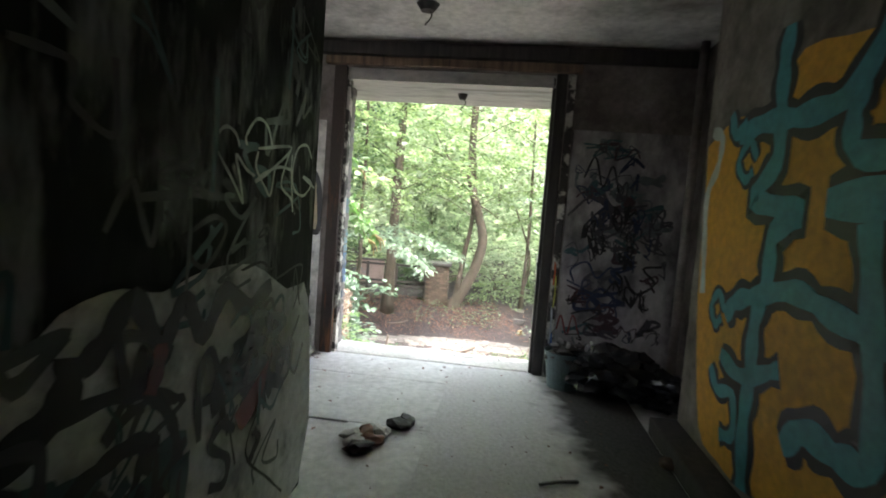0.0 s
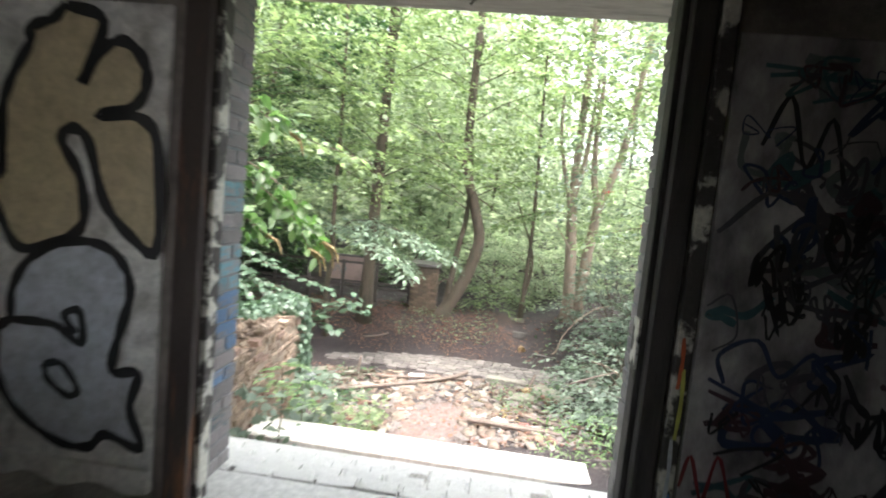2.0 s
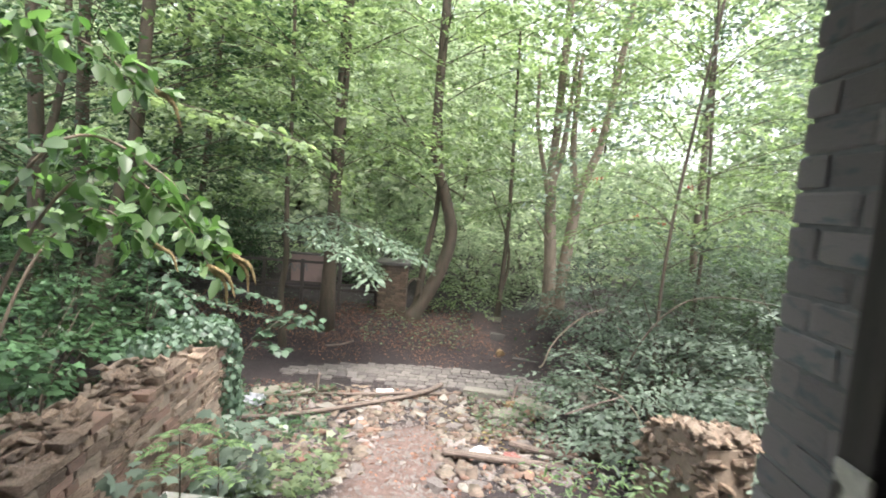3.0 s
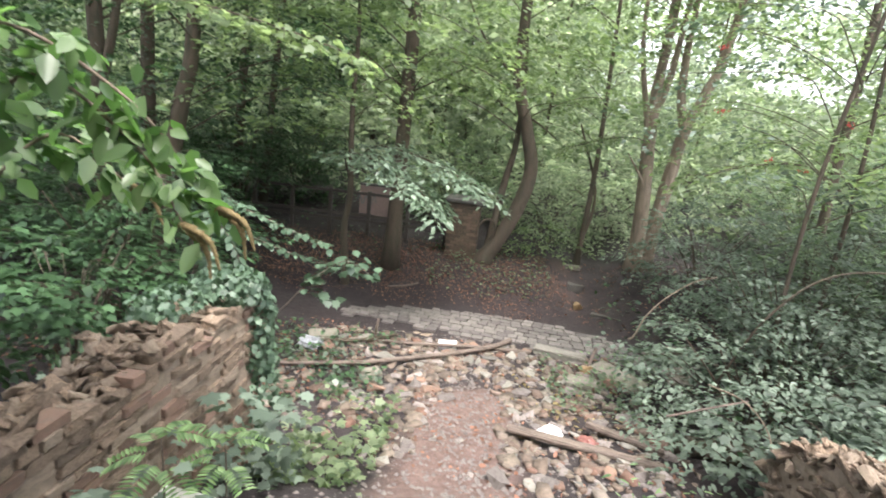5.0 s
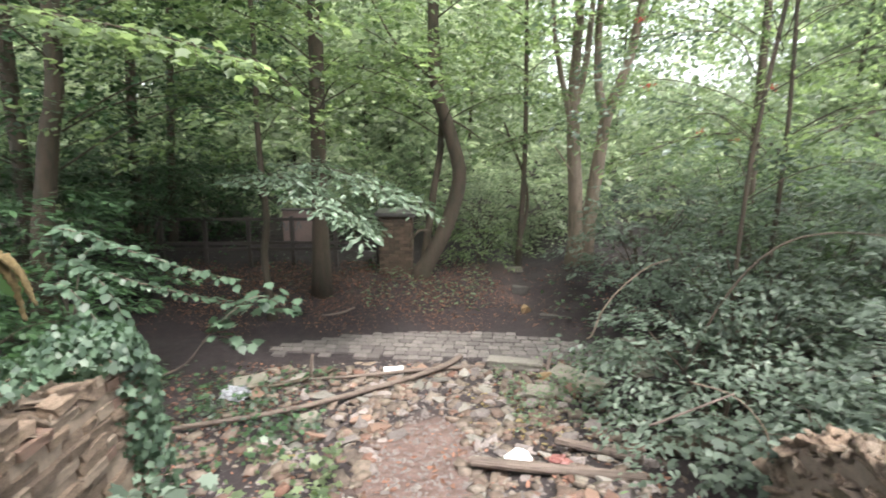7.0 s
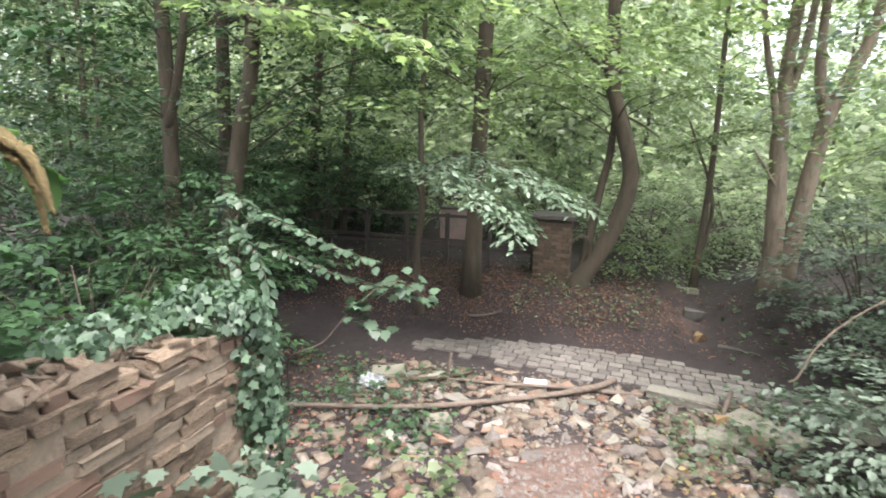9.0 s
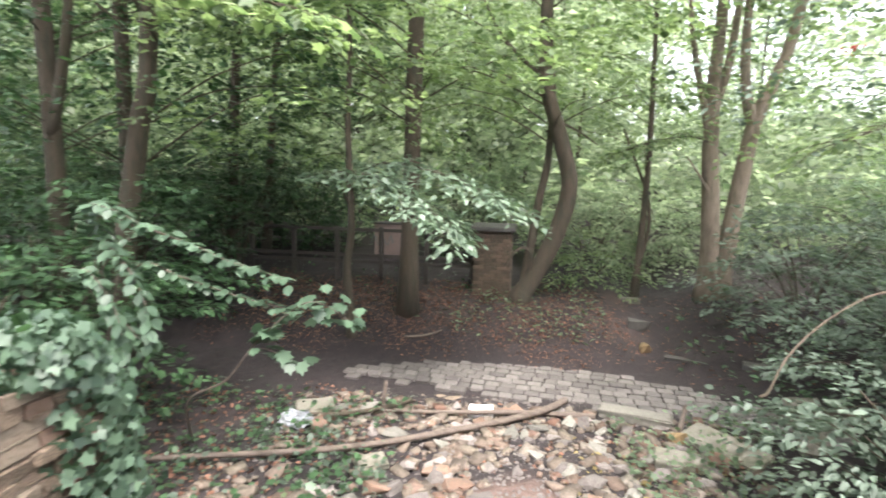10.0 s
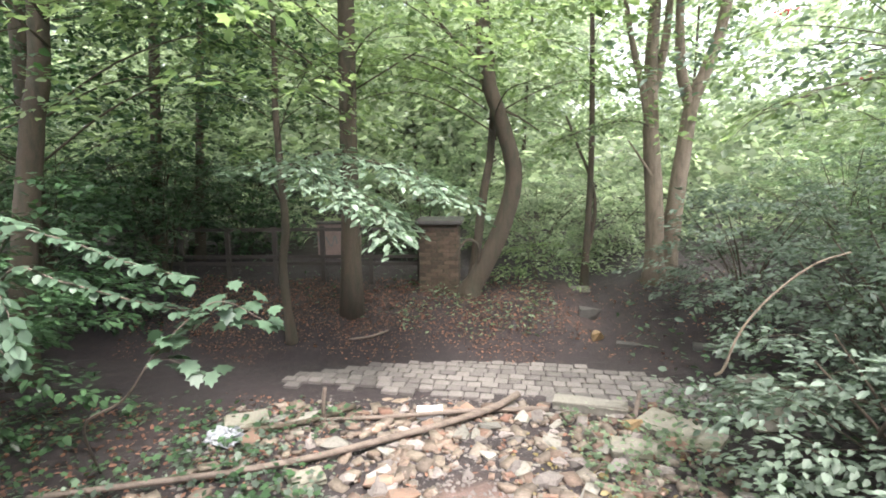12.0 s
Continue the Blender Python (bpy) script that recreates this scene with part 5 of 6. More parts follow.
M_FOIL = plain("crumpled_foil", (0.55, 0.53, 0.5), 0.3, 0.4)
M_PAPER = plain("dirty_paper", (0.6, 0.57, 0.52), 0.8)
M_CHAR = plain("charred_rubbish", (0.05, 0.04, 0.035), 0.7)


def crumple(name, label, category, m, sx, sy, sz, mat, rough=0.35, seed=1, detail=3):
    """A crumpled lump: film, foil or bag."""
    bm = bmesh.new()
    bmesh.ops.create_icosphere(bm, subdivisions=detail, radius=1)
    for v in bm.verts:
        n = noise.noise(v.co * 2.3 + Vector((seed, 0, 0))) + 0.6 * noise.noise(v.co * 5.1 + Vector((0, seed, 0)))
        v.co *= 1 + rough * n
        v.co.z = max(v.co.z, -0.45)
    bmesh.ops.scale(bm, vec=(sx, sy, sz), verts=bm.verts)
    ob = part(name, bm, mat, None, "", m)
    return tagged(ob, label, category)


bucket = thing("bucket", "squashed teal plastic bucket full of charred rubbish", "bucket", m=B @ pose(2.24, -0.25, 0))
bm = bmesh.new()
bmesh.ops.create_cone(bm, cap_ends=False, segments=24, radius1=0.13, radius2=0.17, depth=0.3, matrix=Matrix.Translation((0, 0, 0.15)))
bmesh.ops.create_cone(bm, cap_ends=True, segments=24, radius1=0.13, radius2=0.13, depth=0.01, matrix=Matrix.Translation((0, 0, 0.006)))
bmesh.ops.solidify(bm, geom=bm.faces[:], thickness=0.004)
bucket_body = part("bucket_body", bm, M_BUCKET, bucket)
v, f = tube_arrays([(0.172 * math.cos(a), 0.172 * math.sin(a), 0.3) for a in np.linspace(0, 2 * math.pi, 25)], [0.008] * 25, 6)
part("rim", arrays_mesh("rim", v, f, M_BUCKET, True), None, bucket_body)
crumple("rubbish", "charred rubbish spilling over a bucket", "rubbish", B @ pose(2.27, -0.27, 0.27), 0.16, 0.15, 0.1, M_CHAR, 0.5, 3)
crumple("rubbish_bag", "black rubbish bag slumped against the wall", "bag", B @ pose(2.62, -0.36, 0.17), 0.38, 0.26, 0.22, M_BAG, 0.4, 9, 4)
crumple("rubbish_bag", "black rubbish bag slumped against the wall", "bag", B @ pose(2.95, -0.5, 0.11), 0.26, 0.3, 0.15, M_BAG, 0.4, 15, 4)
for i in range(9):
    crumple("foil_scrap", "crumpled pale foil scrap on rubbish", "scrap", B @ pose(2.14 + 0.05 * i, -0.30 + 0.05 * math.sin(i * 2.1), 0.36 + 0.03 * math.sin(i * 1.3), 30 * i, 50 * i, 20 * i), 0.032, 0.014, 0.02, M_FOIL, 0.5, i, 2)
for i, (x, y) in enumerate(((0.58, -1.75), (0.66, -1.88), (0.64, -1.7), (0.72, -1.64), (0.8, -1.52), (0.7, -1.78), (0.62, -1.82), (0.84, -1.45))):
    crumple("litter_scrap", "dirty crumpled scrap on the concrete floor", "litter", B @ pose(x + 0.3, y + 0.05, 0.028, 0, 0, 40 * i), 0.085, 0.055, 0.035, (M_PAPER, M_CHAR, M_LITTER)[i % 3], 0.5, i + 20, 2)
v, f = tube_arrays(bend([(0, 0, 0.012), (0.1, 0.02, 0.02), (0.22, 0.05, 0.012)], 4), [0.009] * 9, 6)
tagged(part("stick", arrays_mesh("stick", v, f, M_CHAR, True), None, None, "", B @ pose(1.95, -1.95, 0, 0, 0, 10)), "short charred stick on the floor", "stick")
crumple("litter_scrap", "rusty crushed can by the wall", "litter", B @ pose(2.72, -1.55, 0.03), 0.07, 0.05, 0.035, M_TIMBER, 0.3, 40, 2)


def floor_crumbs():
    n = 420
    x = np.concatenate([RNG.uniform(-1.05, 0.1, 260), RNG.uniform(0.1, 2.6, 160)])
    y = np.concatenate([-RNG.random(260) ** 1.3 * 1.9 - 0.03, RNG.uniform(-3.2, 0.0, 160)])
    p = np.stack([x, y, np.full(n, 0.006)], -1)
    return tagged(part("floor_crumbs", arrays_mesh("floor_crumbs", *leaves(p, RNG.normal(size=(n, 3)) * [1, 1, 0.15], np.array([0, 0, 1]) + RNG.normal(size=(n, 3)) * 0.4, 0.012 + 0.035 * RNG.random(n) ** 2, RHOMB), M_LITTER), None, None, "", B), "scattered crumbs and dead leaves on the floor", "debris", kind="stuff")


floor_crumbs()


# ---- paving ----
pavement = box_part("pavement", (-3.3, 3.3, -0.8, 0.75, -0.2, -0.055), M_MORTAR, None, "", 0, pose(1.1, 14.12, -2.185, 0, 0, -7))
tagged(pavement, "patch of old stone setts half buried in soil", "pavement", kind="structure")
bm = bmesh.new()
box(bm, -0.5, 0.5, -0.5, 0.5, -0.5, 0.5, 0.07)
SETT = finish(bm, "sett", M_SETT)
row, y = 0, -0.72
while y < 0.7:
    x = -3.2 + 0.1 * (row % 2)
    while x < 3.2:
        w = random.uniform(0.17, 0.23)
        edge = 0.66 - 0.085 * (x + w / 2) ** 2 + random.uniform(-0.1, 0.08)
        if y < edge and y > -0.62 - 0.03 * x + random.uniform(-0.08, 0.08):
            ob = new("sett", SETT)
            ob.parent = pavement
            ob.matrix_basis = Matrix.LocRotScale((x + w / 2, y, -0.05 + random.uniform(-0.008, 0.008)), Euler((random.uniform(-0.03, 0.03), random.uniform(-0.03, 0.03), random.uniform(-0.05, 0.05))), (w - 0.014, 0.154, 0.1))
        x += w
    y += 0.168
    row += 1

# ---- rubble ----
STONES = [stone_mesh("stone", M_STONE, i, 0.35 + 0.08 * (i % 4)) for i in range(8)]
GREY_STONES = [stone_mesh("stone", M_GREY_STONE, 20 + i, 0.35) for i in range(4)]
BRICKBATS = [stone_mesh("brick_fragment", M_BRICK_RED, 40 + i, 0.6) for i in range(4)]


def scatter_stones():
    made = 0
    while made < 290:
        y = random.uniform(8.9, 13.3)
        x = random.uniform(-2.1 + 0.12 * (13 - y), 2.75)
        off = abs(x - 0.35 - 0.04 * (y - 9))
        if y < 11.6 and off < 0.42 and random.random() < 0.85:
            continue
        if x < -0.45 and random.random() < 0.55:
            continue
        s = random.choice((0.07, 0.09, 0.11, 0.13, 0.15, 0.19, 0.24)) * random.uniform(0.8, 1.15) * (0.85 if y < 10.5 else 1.0)
        k = random.random()
        pool, name, label = (STONES, "stone", "pale broken sandstone lump in the rubble") if k < 0.6 else (GREY_STONES, "stone", "grey broken concrete lump in the rubble") if k < 0.88 else (BRICKBATS, "brick_fragment", "broken red brick piece in the rubble")
        ob = new(name, random.choice(pool))
        ob.matrix_basis = Matrix.LocRotScale((x, y, height_at(x, y) + 0.10 * s), Euler((random.uniform(-0.25, 0.25), random.uniform(-0.25, 0.25), random.uniform(0, 6.28))), (s * 1.25, s, s))
        tagged(ob, label, "stone", "rubble below the door")
        made += 1


scatter_stones()


def gravel():
    """The small chips between the stones."""
    pieces = []
    tv = np.array([(-0.5, -0.35, 0), (0.45, -0.4, 0), (0.5, 0.35, 0), (-0.4, 0.42, 0), (0.05, 0.0, 0.5)])
    tf = np.array([(0, 1, 4, 4), (1, 2, 4, 4), (2, 3, 4, 4), (3, 0, 4, 4)])[:, :3]
    n = 6500
    y = RNG.uniform(7.2, 13.6, n)
    x = np.where(RNG.random(n) < 0.45, RNG.normal(size=n) * 0.45 + 0.4, RNG.uniform(-2.2, 3.0, n))
    sz = 0.012 + 0.045 * RNG.random(n) ** 2.5
    a = RNG.random(n) * 6.28
    z = height(x, y)
    c, s = np.cos(a)[:, None], np.sin(a)[:, None]
    v = np.stack([x[:, None] + sz[:, None] * (tv[None, :, 0] * c - tv[None, :, 1] * s), y[:, None] + sz[:, None] * (tv[None, :, 0] * s + tv[None, :, 1] * c), z[:, None] + sz[:, None] * tv[None, :, 2]], -1).reshape(-1, 3)
    f = (tf[None] + (np.arange(n) * 5)[:, None, None]).reshape(-1, 3)
    return tagged(part("gravel", arrays_mesh("gravel", v, f, M_STONE), None), "pale stone chips strewn over the dirt ramp", "gravel", kind="stuff")


gravel()


def rubble_bed():
    """Countless small angular stones that cover the slope."""
    m, n, l, p = material("mixed_rubble")
    geo = n.new("ShaderNodeNewGeometry")
    tc = n.new("ShaderNodeTexCoord")
    tint = ramp_node(n, l, geo.outputs["Random Per Island"], [(0.0, (0.08, 0.06, 0.05)), (0.3, (0.18, 0.145, 0.115)), (0.55, (0.115, 0.075, 0.058)), (0.75, (0.225, 0.192, 0.162)), (0.85, (0.15, 0.078, 0.056)), (1.0, (0.2, 0.182, 0.15))])
    small = noise_node(n, l, tc.outputs["Object"], 30, 6, 0.7)
    grain = ramp_node(n, l, small, [(0.3, (0.6, 0.6, 0.6)), (0.7, (1.15, 1.15, 1.15))])
    l.new(mix_node(n, l, "MULTIPLY", 1.0, tint, grain), p.inputs["Base Color"])
    p.inputs["Roughness"].default_value = 0.9
    bump_node(n, l, small, 0.6, 0.01, p)
    k = 2000
    y = 8.9 + 4.45 * RNG.random(k) ** 0.85
    x = RNG.uniform(-2.3, 2.9, k)
    off = np.abs(x - 0.35 - 0.04 * (y - 9))
    keep = (off > 0.38 * (1 - smooth(10.8, 12.0, y)) + 0.1 * RNG.random(k)) & ((x > -0.5) | (RNG.random(k) < 0.4)) & (RNG.random(k) < np.where(x > 2.0, 0.5, 1.0))
    x, y = x[keep], y[keep]
    k = len(x)
    cube = np.array([(sx, sy, sz) for sx in (-1, 1) for sy in (-1, 1) for sz in (-1, 1)], float) * 0.5
    q = np.array([(0, 1, 3, 2), (4, 6, 7, 5), (0, 4, 5, 1), (2, 3, 7, 6), (0, 2, 6, 4), (1, 5, 7, 3)])
    v = cube[None] * (0.6 + 0.55 * RNG.random((k, 8, 3))) * (0.035 + 0.11 * RNG.random(k) ** 2.2)[:, None, None] * np.array([1.35, 1.0, 0.5])
    a, b = RNG.random(k) * 6.28, RNG.normal(size=k) * 0.25
    c, s = np.cos(a)[:, None], np.sin(a)[:, None]
    z = v[..., 2] + v[..., 0] * np.sin(b)[:, None]
    v = np.stack([v[..., 0] * c - v[..., 1] * s + x[:, None], v[..., 0] * s + v[..., 1] * c + y[:, None], z + height(x, y)[:, None] + 0.012], -1)
    f = q[None] + (np.arange(k) * 8)[:, None, None]
    tagged(part("rubble_bed", arrays_mesh("rubble_bed", v.reshape(-1, 3), f.reshape(-1, 4), m), None), "mixed small broken stones and brick chips", "rubble", kind="stuff")


rubble_bed()


def litter(label, n, x0, x1, y0, y1, size, mat):
    x, y = RNG.uniform(x0, x1, n), RNG.uniform(y0, y1, n)
    inset = np.minimum(np.minimum(x - x0, x1 - x), np.minimum(y - y0, y1 - y)) + 0.25 * np.sin(3 * x + 2 * y)
    keep = inset > 0.7 * RNG.random(n)
    x, y = x[keep], y[keep]
    n = len(x)
    p = np.stack([x, y, height(x, y) + 0.008 + 0.015 * RNG.random(n)], -1)
    v, f = leaves(p, RNG.normal(size=(n, 3)) * [1, 1, 0.2], np.array([0, 0, 1]) + RNG.normal(size=(n, 3)) * 0.5, size * (0.5 + RNG.random(n)), OVAL)
    tagged(part("leaf_litter", arrays_mesh("leaf_litter", v, f, mat), None), label, "leaf litter", kind="stuff")


litter("reddish-brown dead leaves covering the bank", 15000, -5.2, 2.4, 14.7, 18.0, 0.042, M_LITTER)
litter("brown dead leaves among the rubble", 1300, -2.4, 3.2, 8.6, 13.6, 0.055, M_LITTER)
litter("brown dead leaves along the trail", 900, 2, 6, 14.5, 18.5, 0.05, M_LITTER)


def loose_stone(label, x, y, sx, sy, sz, mat, turn=0, tip=0, seed=0, sink=0.3, name="stone"):
    me = stone_mesh(name, mat, 100 + seed, 0.9)
    ob = new(name, me)
    ob.matrix_basis = Matrix.LocRotScale((x, y, height_at(x, y) + sz * (0.5 - sink)), Euler((radians(tip), 0, radians(turn))), (sx, sy, sz))
    return tagged(ob, label, "stone")


def dressed(label, x, y, z, sx, sy, sz, turn, tip, mat, name="stone_block", lean=0):
    bm = bmesh.new()
    box(bm, -sx / 2, sx / 2, -sy / 2, sy / 2, -sz / 2, sz / 2, 0.015)
    bmesh.ops.subdivide_edges(bm, edges=bm.edges[:], cuts=2, use_grid_fill=True)
    for v in bm.verts:
        v.co += Vector((random.uniform(-1, 1), random.uniform(-1, 1), random.uniform(-1, 1))) * 0.008
    return tagged(part(name, bm, mat, None, "", pose(x, y, z, tip, lean, turn)), label, name.replace("_", " "))


M_YELLOW_STONE = surface("ochre_sandstone", (0.25, 0.165, 0.085), (0.13, 0.10, 0.06), 0.9, 5, 30, 0.7, 0.01)
M_MOSSY = surface("mossy_grey_stone", (0.19, 0.175, 0.145), (0.115, 0.115, 0.075), 0.9, 4, 30, 0.6, 0.01)
M_KERB = surface("pale_worn_kerb", (0.2, 0.185, 0.16), (0.12, 0.108, 0.09), 0.9, 4, 30, 0.6, 0.01)
M_DARK_STONE = surface("dark_wet_stone", (0.075, 0.068, 0.062), (0.035, 0.034, 0.03), 0.7, 4, 30, 0.6, 0.01)
M_PLASTIC = plain("milky_plastic_film", (0.27, 0.28, 0.31), 0.3)
M_FOAM = plain("white_foam_block", (0.74, 0.73, 0.72), 0.7)
M_RED_FILM = plain("red_printed_film", (0.2, 0.08, 0.07), 0.4)
M_SPIKE = surface("dry_flower_spike", (0.25, 0.185, 0.085), (0.14, 0.105, 0.05), 0.9, 30, 80, 1.0, 0.02)
dressed("pale kerb stone at the edge of the setts", 1.88, 13.26, -2.15, 0.84, 0.24, 0.14, -15, 0, M_KERB, "kerb_stone")
dressed("flat mossy stone slab lying on the rubble", 2.66, 12.6, -2.1, 0.85, 0.42, 0.08, -48, 6, M_MOSSY, "stone_slab")
dressed("flat grey stone lying on the rubble", 2.1, 12.2, -2.09, 0.5, 0.3, 0.09, -10, 4, M_MOSSY, "stone_slab")
dressed("grey stone slab leaning at the edge of the setts", 3.66, 12.95, -1.93, 0.4, 0.62, 0.07, 12, 52, M_MOSSY, "stone_slab")
dressed("long low kerb stone half buried beside the trail", 3.2, 15.36, -2.16, 0.85, 0.18, 0.12, -16, 0, M_DARK_STONE, "kerb_stone")
dressed("long low kerb stone half buried beside the trail", 4.15, 15.05, -2.08, 0.65, 0.2, 0.14, -20, 0, M_DARK_STONE, "kerb_stone")
dressed("flat mossy stone at the edge of the rubble", -1.98, 12.62, -2.07, 0.45, 0.3, 0.08, 25, 4, M_MOSSY, "stone_slab")
dressed("square grey concrete chunk among the stones", -0.95, 11.5, -2.02, 0.3, 0.22, 0.07, 35, 5, M_MOSSY, "stone_slab")
dressed("low stone sill across the far trail", 2.45, 17.9, -1.8, 0.9, 0.18, 0.1, 2, 0, M_MOSSY, "kerb_stone")
loose_stone("ochre rock on the rubble by the kerb", 2.24, 12.78, 0.32, 0.26, 0.2, M_YELLOW_STONE, 20, 0, 1)
loose_stone("ochre rock beside the trail", 2.56, 15.75, 0.4, 0.3, 0.34, M_YELLOW_STONE, 60, 0, 2)
loose_stone("dark boulder beside the trail", 2.6, 16.6, 0.46, 0.34, 0.34, M_DARK_STONE, 10, 0, 3)
for i, (x, y, s) in enumerate(((-0.9, 12.2, 0.24), (0.15, 11.0, 0.2), (1.3, 12.4, 0.26), (1.6, 11.6, 0.22), (0.7, 12.7, 0.2), (-0.4, 10.9, 0.22), (-1.4, 12.8, 0.28))):
    loose_stone("large pale flat stone in the rubble", x, y, s * 1.5, s, s * 0.45, M_STONE if i % 2 else M_GREY_STONE, 40 * i, 5, 10 + i)
crumple("plastic_sheet", "crumpled milky plastic sheet lying by the rubble", "plastic sheet", pose(-2.08, 12.3, height_at(-2.08, 12.3) + 0.06, 0, 0, 20), 0.18, 0.13, 0.1, M_PLASTIC, 0.45, 5, 4)
dressed("white foam block on the rubble", 0.0, 13.05, height_at(0, 13.05) + 0.07, 0.3, 0.17, 0.11, 5, 3, M_FOAM, "foam_block")
crumple("plastic_bag", "crumpled dull white plastic bag on the ground", "bag", pose(1.36, 10.3, height_at(1.36, 10.3) + 0.05), 0.13, 0.1, 0.08, M_FOAM, 0.45, 7, 3)
crumple("wrapper", "crumpled red printed wrapper", "wrapper", pose(1.75, 10.17, height_at(1.75, 10.17) + 0.05), 0.1, 0.08, 0.05, M_RED_FILM, 0.45, 8, 3)


def branch(label, points, r0, r1, mat, name="branch", sides=9):
    q = bend(points, 6)
    base = q[0].copy()
    v, f = tube_arrays(q - base, np.linspace(r0, r1, len(q)), sides, 0.12)
    return tagged(part(name, arrays_mesh(name, v, f, mat, True), None, None, "", pose(*base)), label, name)


def resting(points, lift):
    """Lays a line of x, y points on the ground, raised by lift."""
    return [(x, y, height_at(x, y) + lift + up_by) for x, y, up_by in points]


branch("long bare bent branch lying across the rubble", resting([(1.04, 13.3, 0.1), (0.78, 13.05, 0.07), (0.3, 12.72, 0.04), (-0.29, 12.3, 0.03), (-0.97, 11.86, 0.03), (-1.55, 11.57, 0.03), (-2.15, 11.3, 0.03), (-3.0, 10.95, 0.03)], 0.045), 0.044, 0.026, M_DEADWOOD)
branch("thin bare branch lying behind the long one", resting([(1.38, 13.14, 0.02), (0.5, 13.05, 0.03), (-0.5, 12.85, 0.03), (-1.13, 12.72, 0.02)], 0.03), 0.034, 0.022, M_DEADWOOD)
branch("short stick standing upright in the rubble", [(-1.14, 12.72, -2.2), (-1.15, 12.72, -1.95), (-1.12, 12.72, -1.71)], 0.026, 0.022, M_DEADWOOD)
branch("crooked dark branch in the rubble", resting([(-0.88, 13.05, 0.04), (-1.15, 12.75, 0.03), (-1.45, 12.5, 0.03), (-1.8, 12.42, 0.03), (-2.2, 12.45, 0.03)], 0.05), 0.034, 0.02, M_BARK)
branch("short stick leaning by the kerb stone", [(2.3, 12.95, -2.15), (2.38, 13.1, -2.02), (2.44, 13.2, -1.92)], 0.03, 0.025, M_DEADWOOD)
branch("bare pale branch hanging from the shrub", [(2.22, 11.02, -0.84), (2.27, 11.0, -0.78), (2.36, 11.0, -0.52), (2.54, 11.0, -0.27), (2.81, 11.0, -0.04), (3.05, 11.0, 0.05)], 0.011, 0.005, M_BARK_PALE)
branch("dark branch arching through the shrub", [(3.2, 10.8, -1.2), (3.5, 10.7, -0.3), (3.9, 10.6, 0.25), (4.5, 10.6, 0.4), (5.5, 10.7, 0.3)], 0.014, 0.009, M_BARK)
branch("dark log under the shrub", [(2.75, 10.45, -1.78), (3.5, 10.3, -1.74), (4.5, 10.1, -1.72)], 0.12, 0.13, M_BARK, "log")
branch("fallen dark trunk in the hollow behind the wall", [(-7.4, 12.1, -1.85), (-6, 12.0, -1.72), (-4.4, 12.0, -1.86)], 0.17, 0.13, M_BARK, "log")
branch("short stick on the leaf bank", resting([(-1.45, 15.2, 0.01), (-1.1, 15.28, 0.01), (-0.85, 15.42, 0.01)], 0.02), 0.025, 0.018, M_DEADWOOD)
branch("reddish twig poking out of the shrub", [(1.95, 8.9, -0.62), (2.25, 8.9, -0.5), (2.55, 8.95, -0.42)], 0.01, 0.007, M_DEADWOOD)
branch("arching dry grass stalk", [(2.2, 8.9, -0.3), (2.45, 8.8, -0.36), (2.62, 8.7, -0.55), (2.66, 8.65, -0.8)], 0.006, 0.005, M_BARK_PALE)
dressed("weathered plank lying on the ramp", 1.65, 9.97, height_at(1.65, 9.97) + 0.06, 1.6, 0.12, 0.05, -12, 0, M_DEADWOOD, "plank")
dressed("weathered plank lying on the ramp", 2.17, 10.34, height_at(2.17, 10.34) + 0.06, 0.85, 0.1, 0.05, -26, 0, M_DEADWOOD, "plank")

# ---- pillar, fence, wall panel ----
pillar = thing("gate_pillar", "square mossy brick gate pillar with a stone cap", "pillar", m=pose(-0.11, 17.32, height_at(-0.11, 17.32) - 0.1, 0, 0, -2))
PH = -0.36 - (height_at(-0.11, 17.32) - 0.1)
box_part("core", (-0.355, 0.355, -0.355, 0.355, 0, PH), M_PILLAR, pillar)
box_part("cap", (-0.44, 0.44, -0.44, 0.44, PH, PH + 0.09), M_DARK_STONE, pillar, "mossy stone cap", 0.015)
z, row = 0.05, 0
while z < PH - 0.03:
    x = -0.37 + (0.115 if row % 2 else 0)
    while x < 0.3:
        w = min(0.22, 0.37 - x)
        brick(pillar, x + w / 2, -0.345, z, w - 0.012, 0.05, 0.066, M_PILLAR, random.uniform(-2, 2))
        brick(pillar, 0.345, x + w / 2, z, 0.05, w - 0.012, 0.066, M_PILLAR, random.uniform(-2, 2))
        x += 0.23
    z += 0.077
    row += 1

M_RAIL = plain("dark_weathered_rail", (0.05, 0.04, 0.035), 0.7)
fence = thing("fence", "dark wooden post-and-rail fence behind the trees", "fence", m=pose(0, 17.6, 0))
for i in range(8):
    x = -0.55 - 0.98 * i
    box_part("post", (x - 0.045, x + 0.045, -0.045, 0.045, height_at(x, 17.6) - 0.1, -0.44), M_RAIL, fence, "", 0.008)
    for zz in (-0.5, -1.05, -1.19):
        box_part("rail", (x - 0.94, x + 0.04, -0.06, -0.045, zz - 0.035, zz + 0.035), M_RAIL, fence, "", 0.004)
M_PANEL = surface("pale_pinkish_render", (0.27, 0.195, 0.175), (0.17, 0.125, 0.112), 0.8, 2.0, 25, 0.3, 0.01)
hut = thing("screen_wall", "low pale rendered wall with faint tags behind the fence", "wall", m=pose(-3.3, 20.2, height_at(-3.3, 20.2) - 0.05))
box_part("wall", (-0.1, 1.0, 0, 0.15, -0.1, 0.9), M_PANEL, hut, "", 0.01)
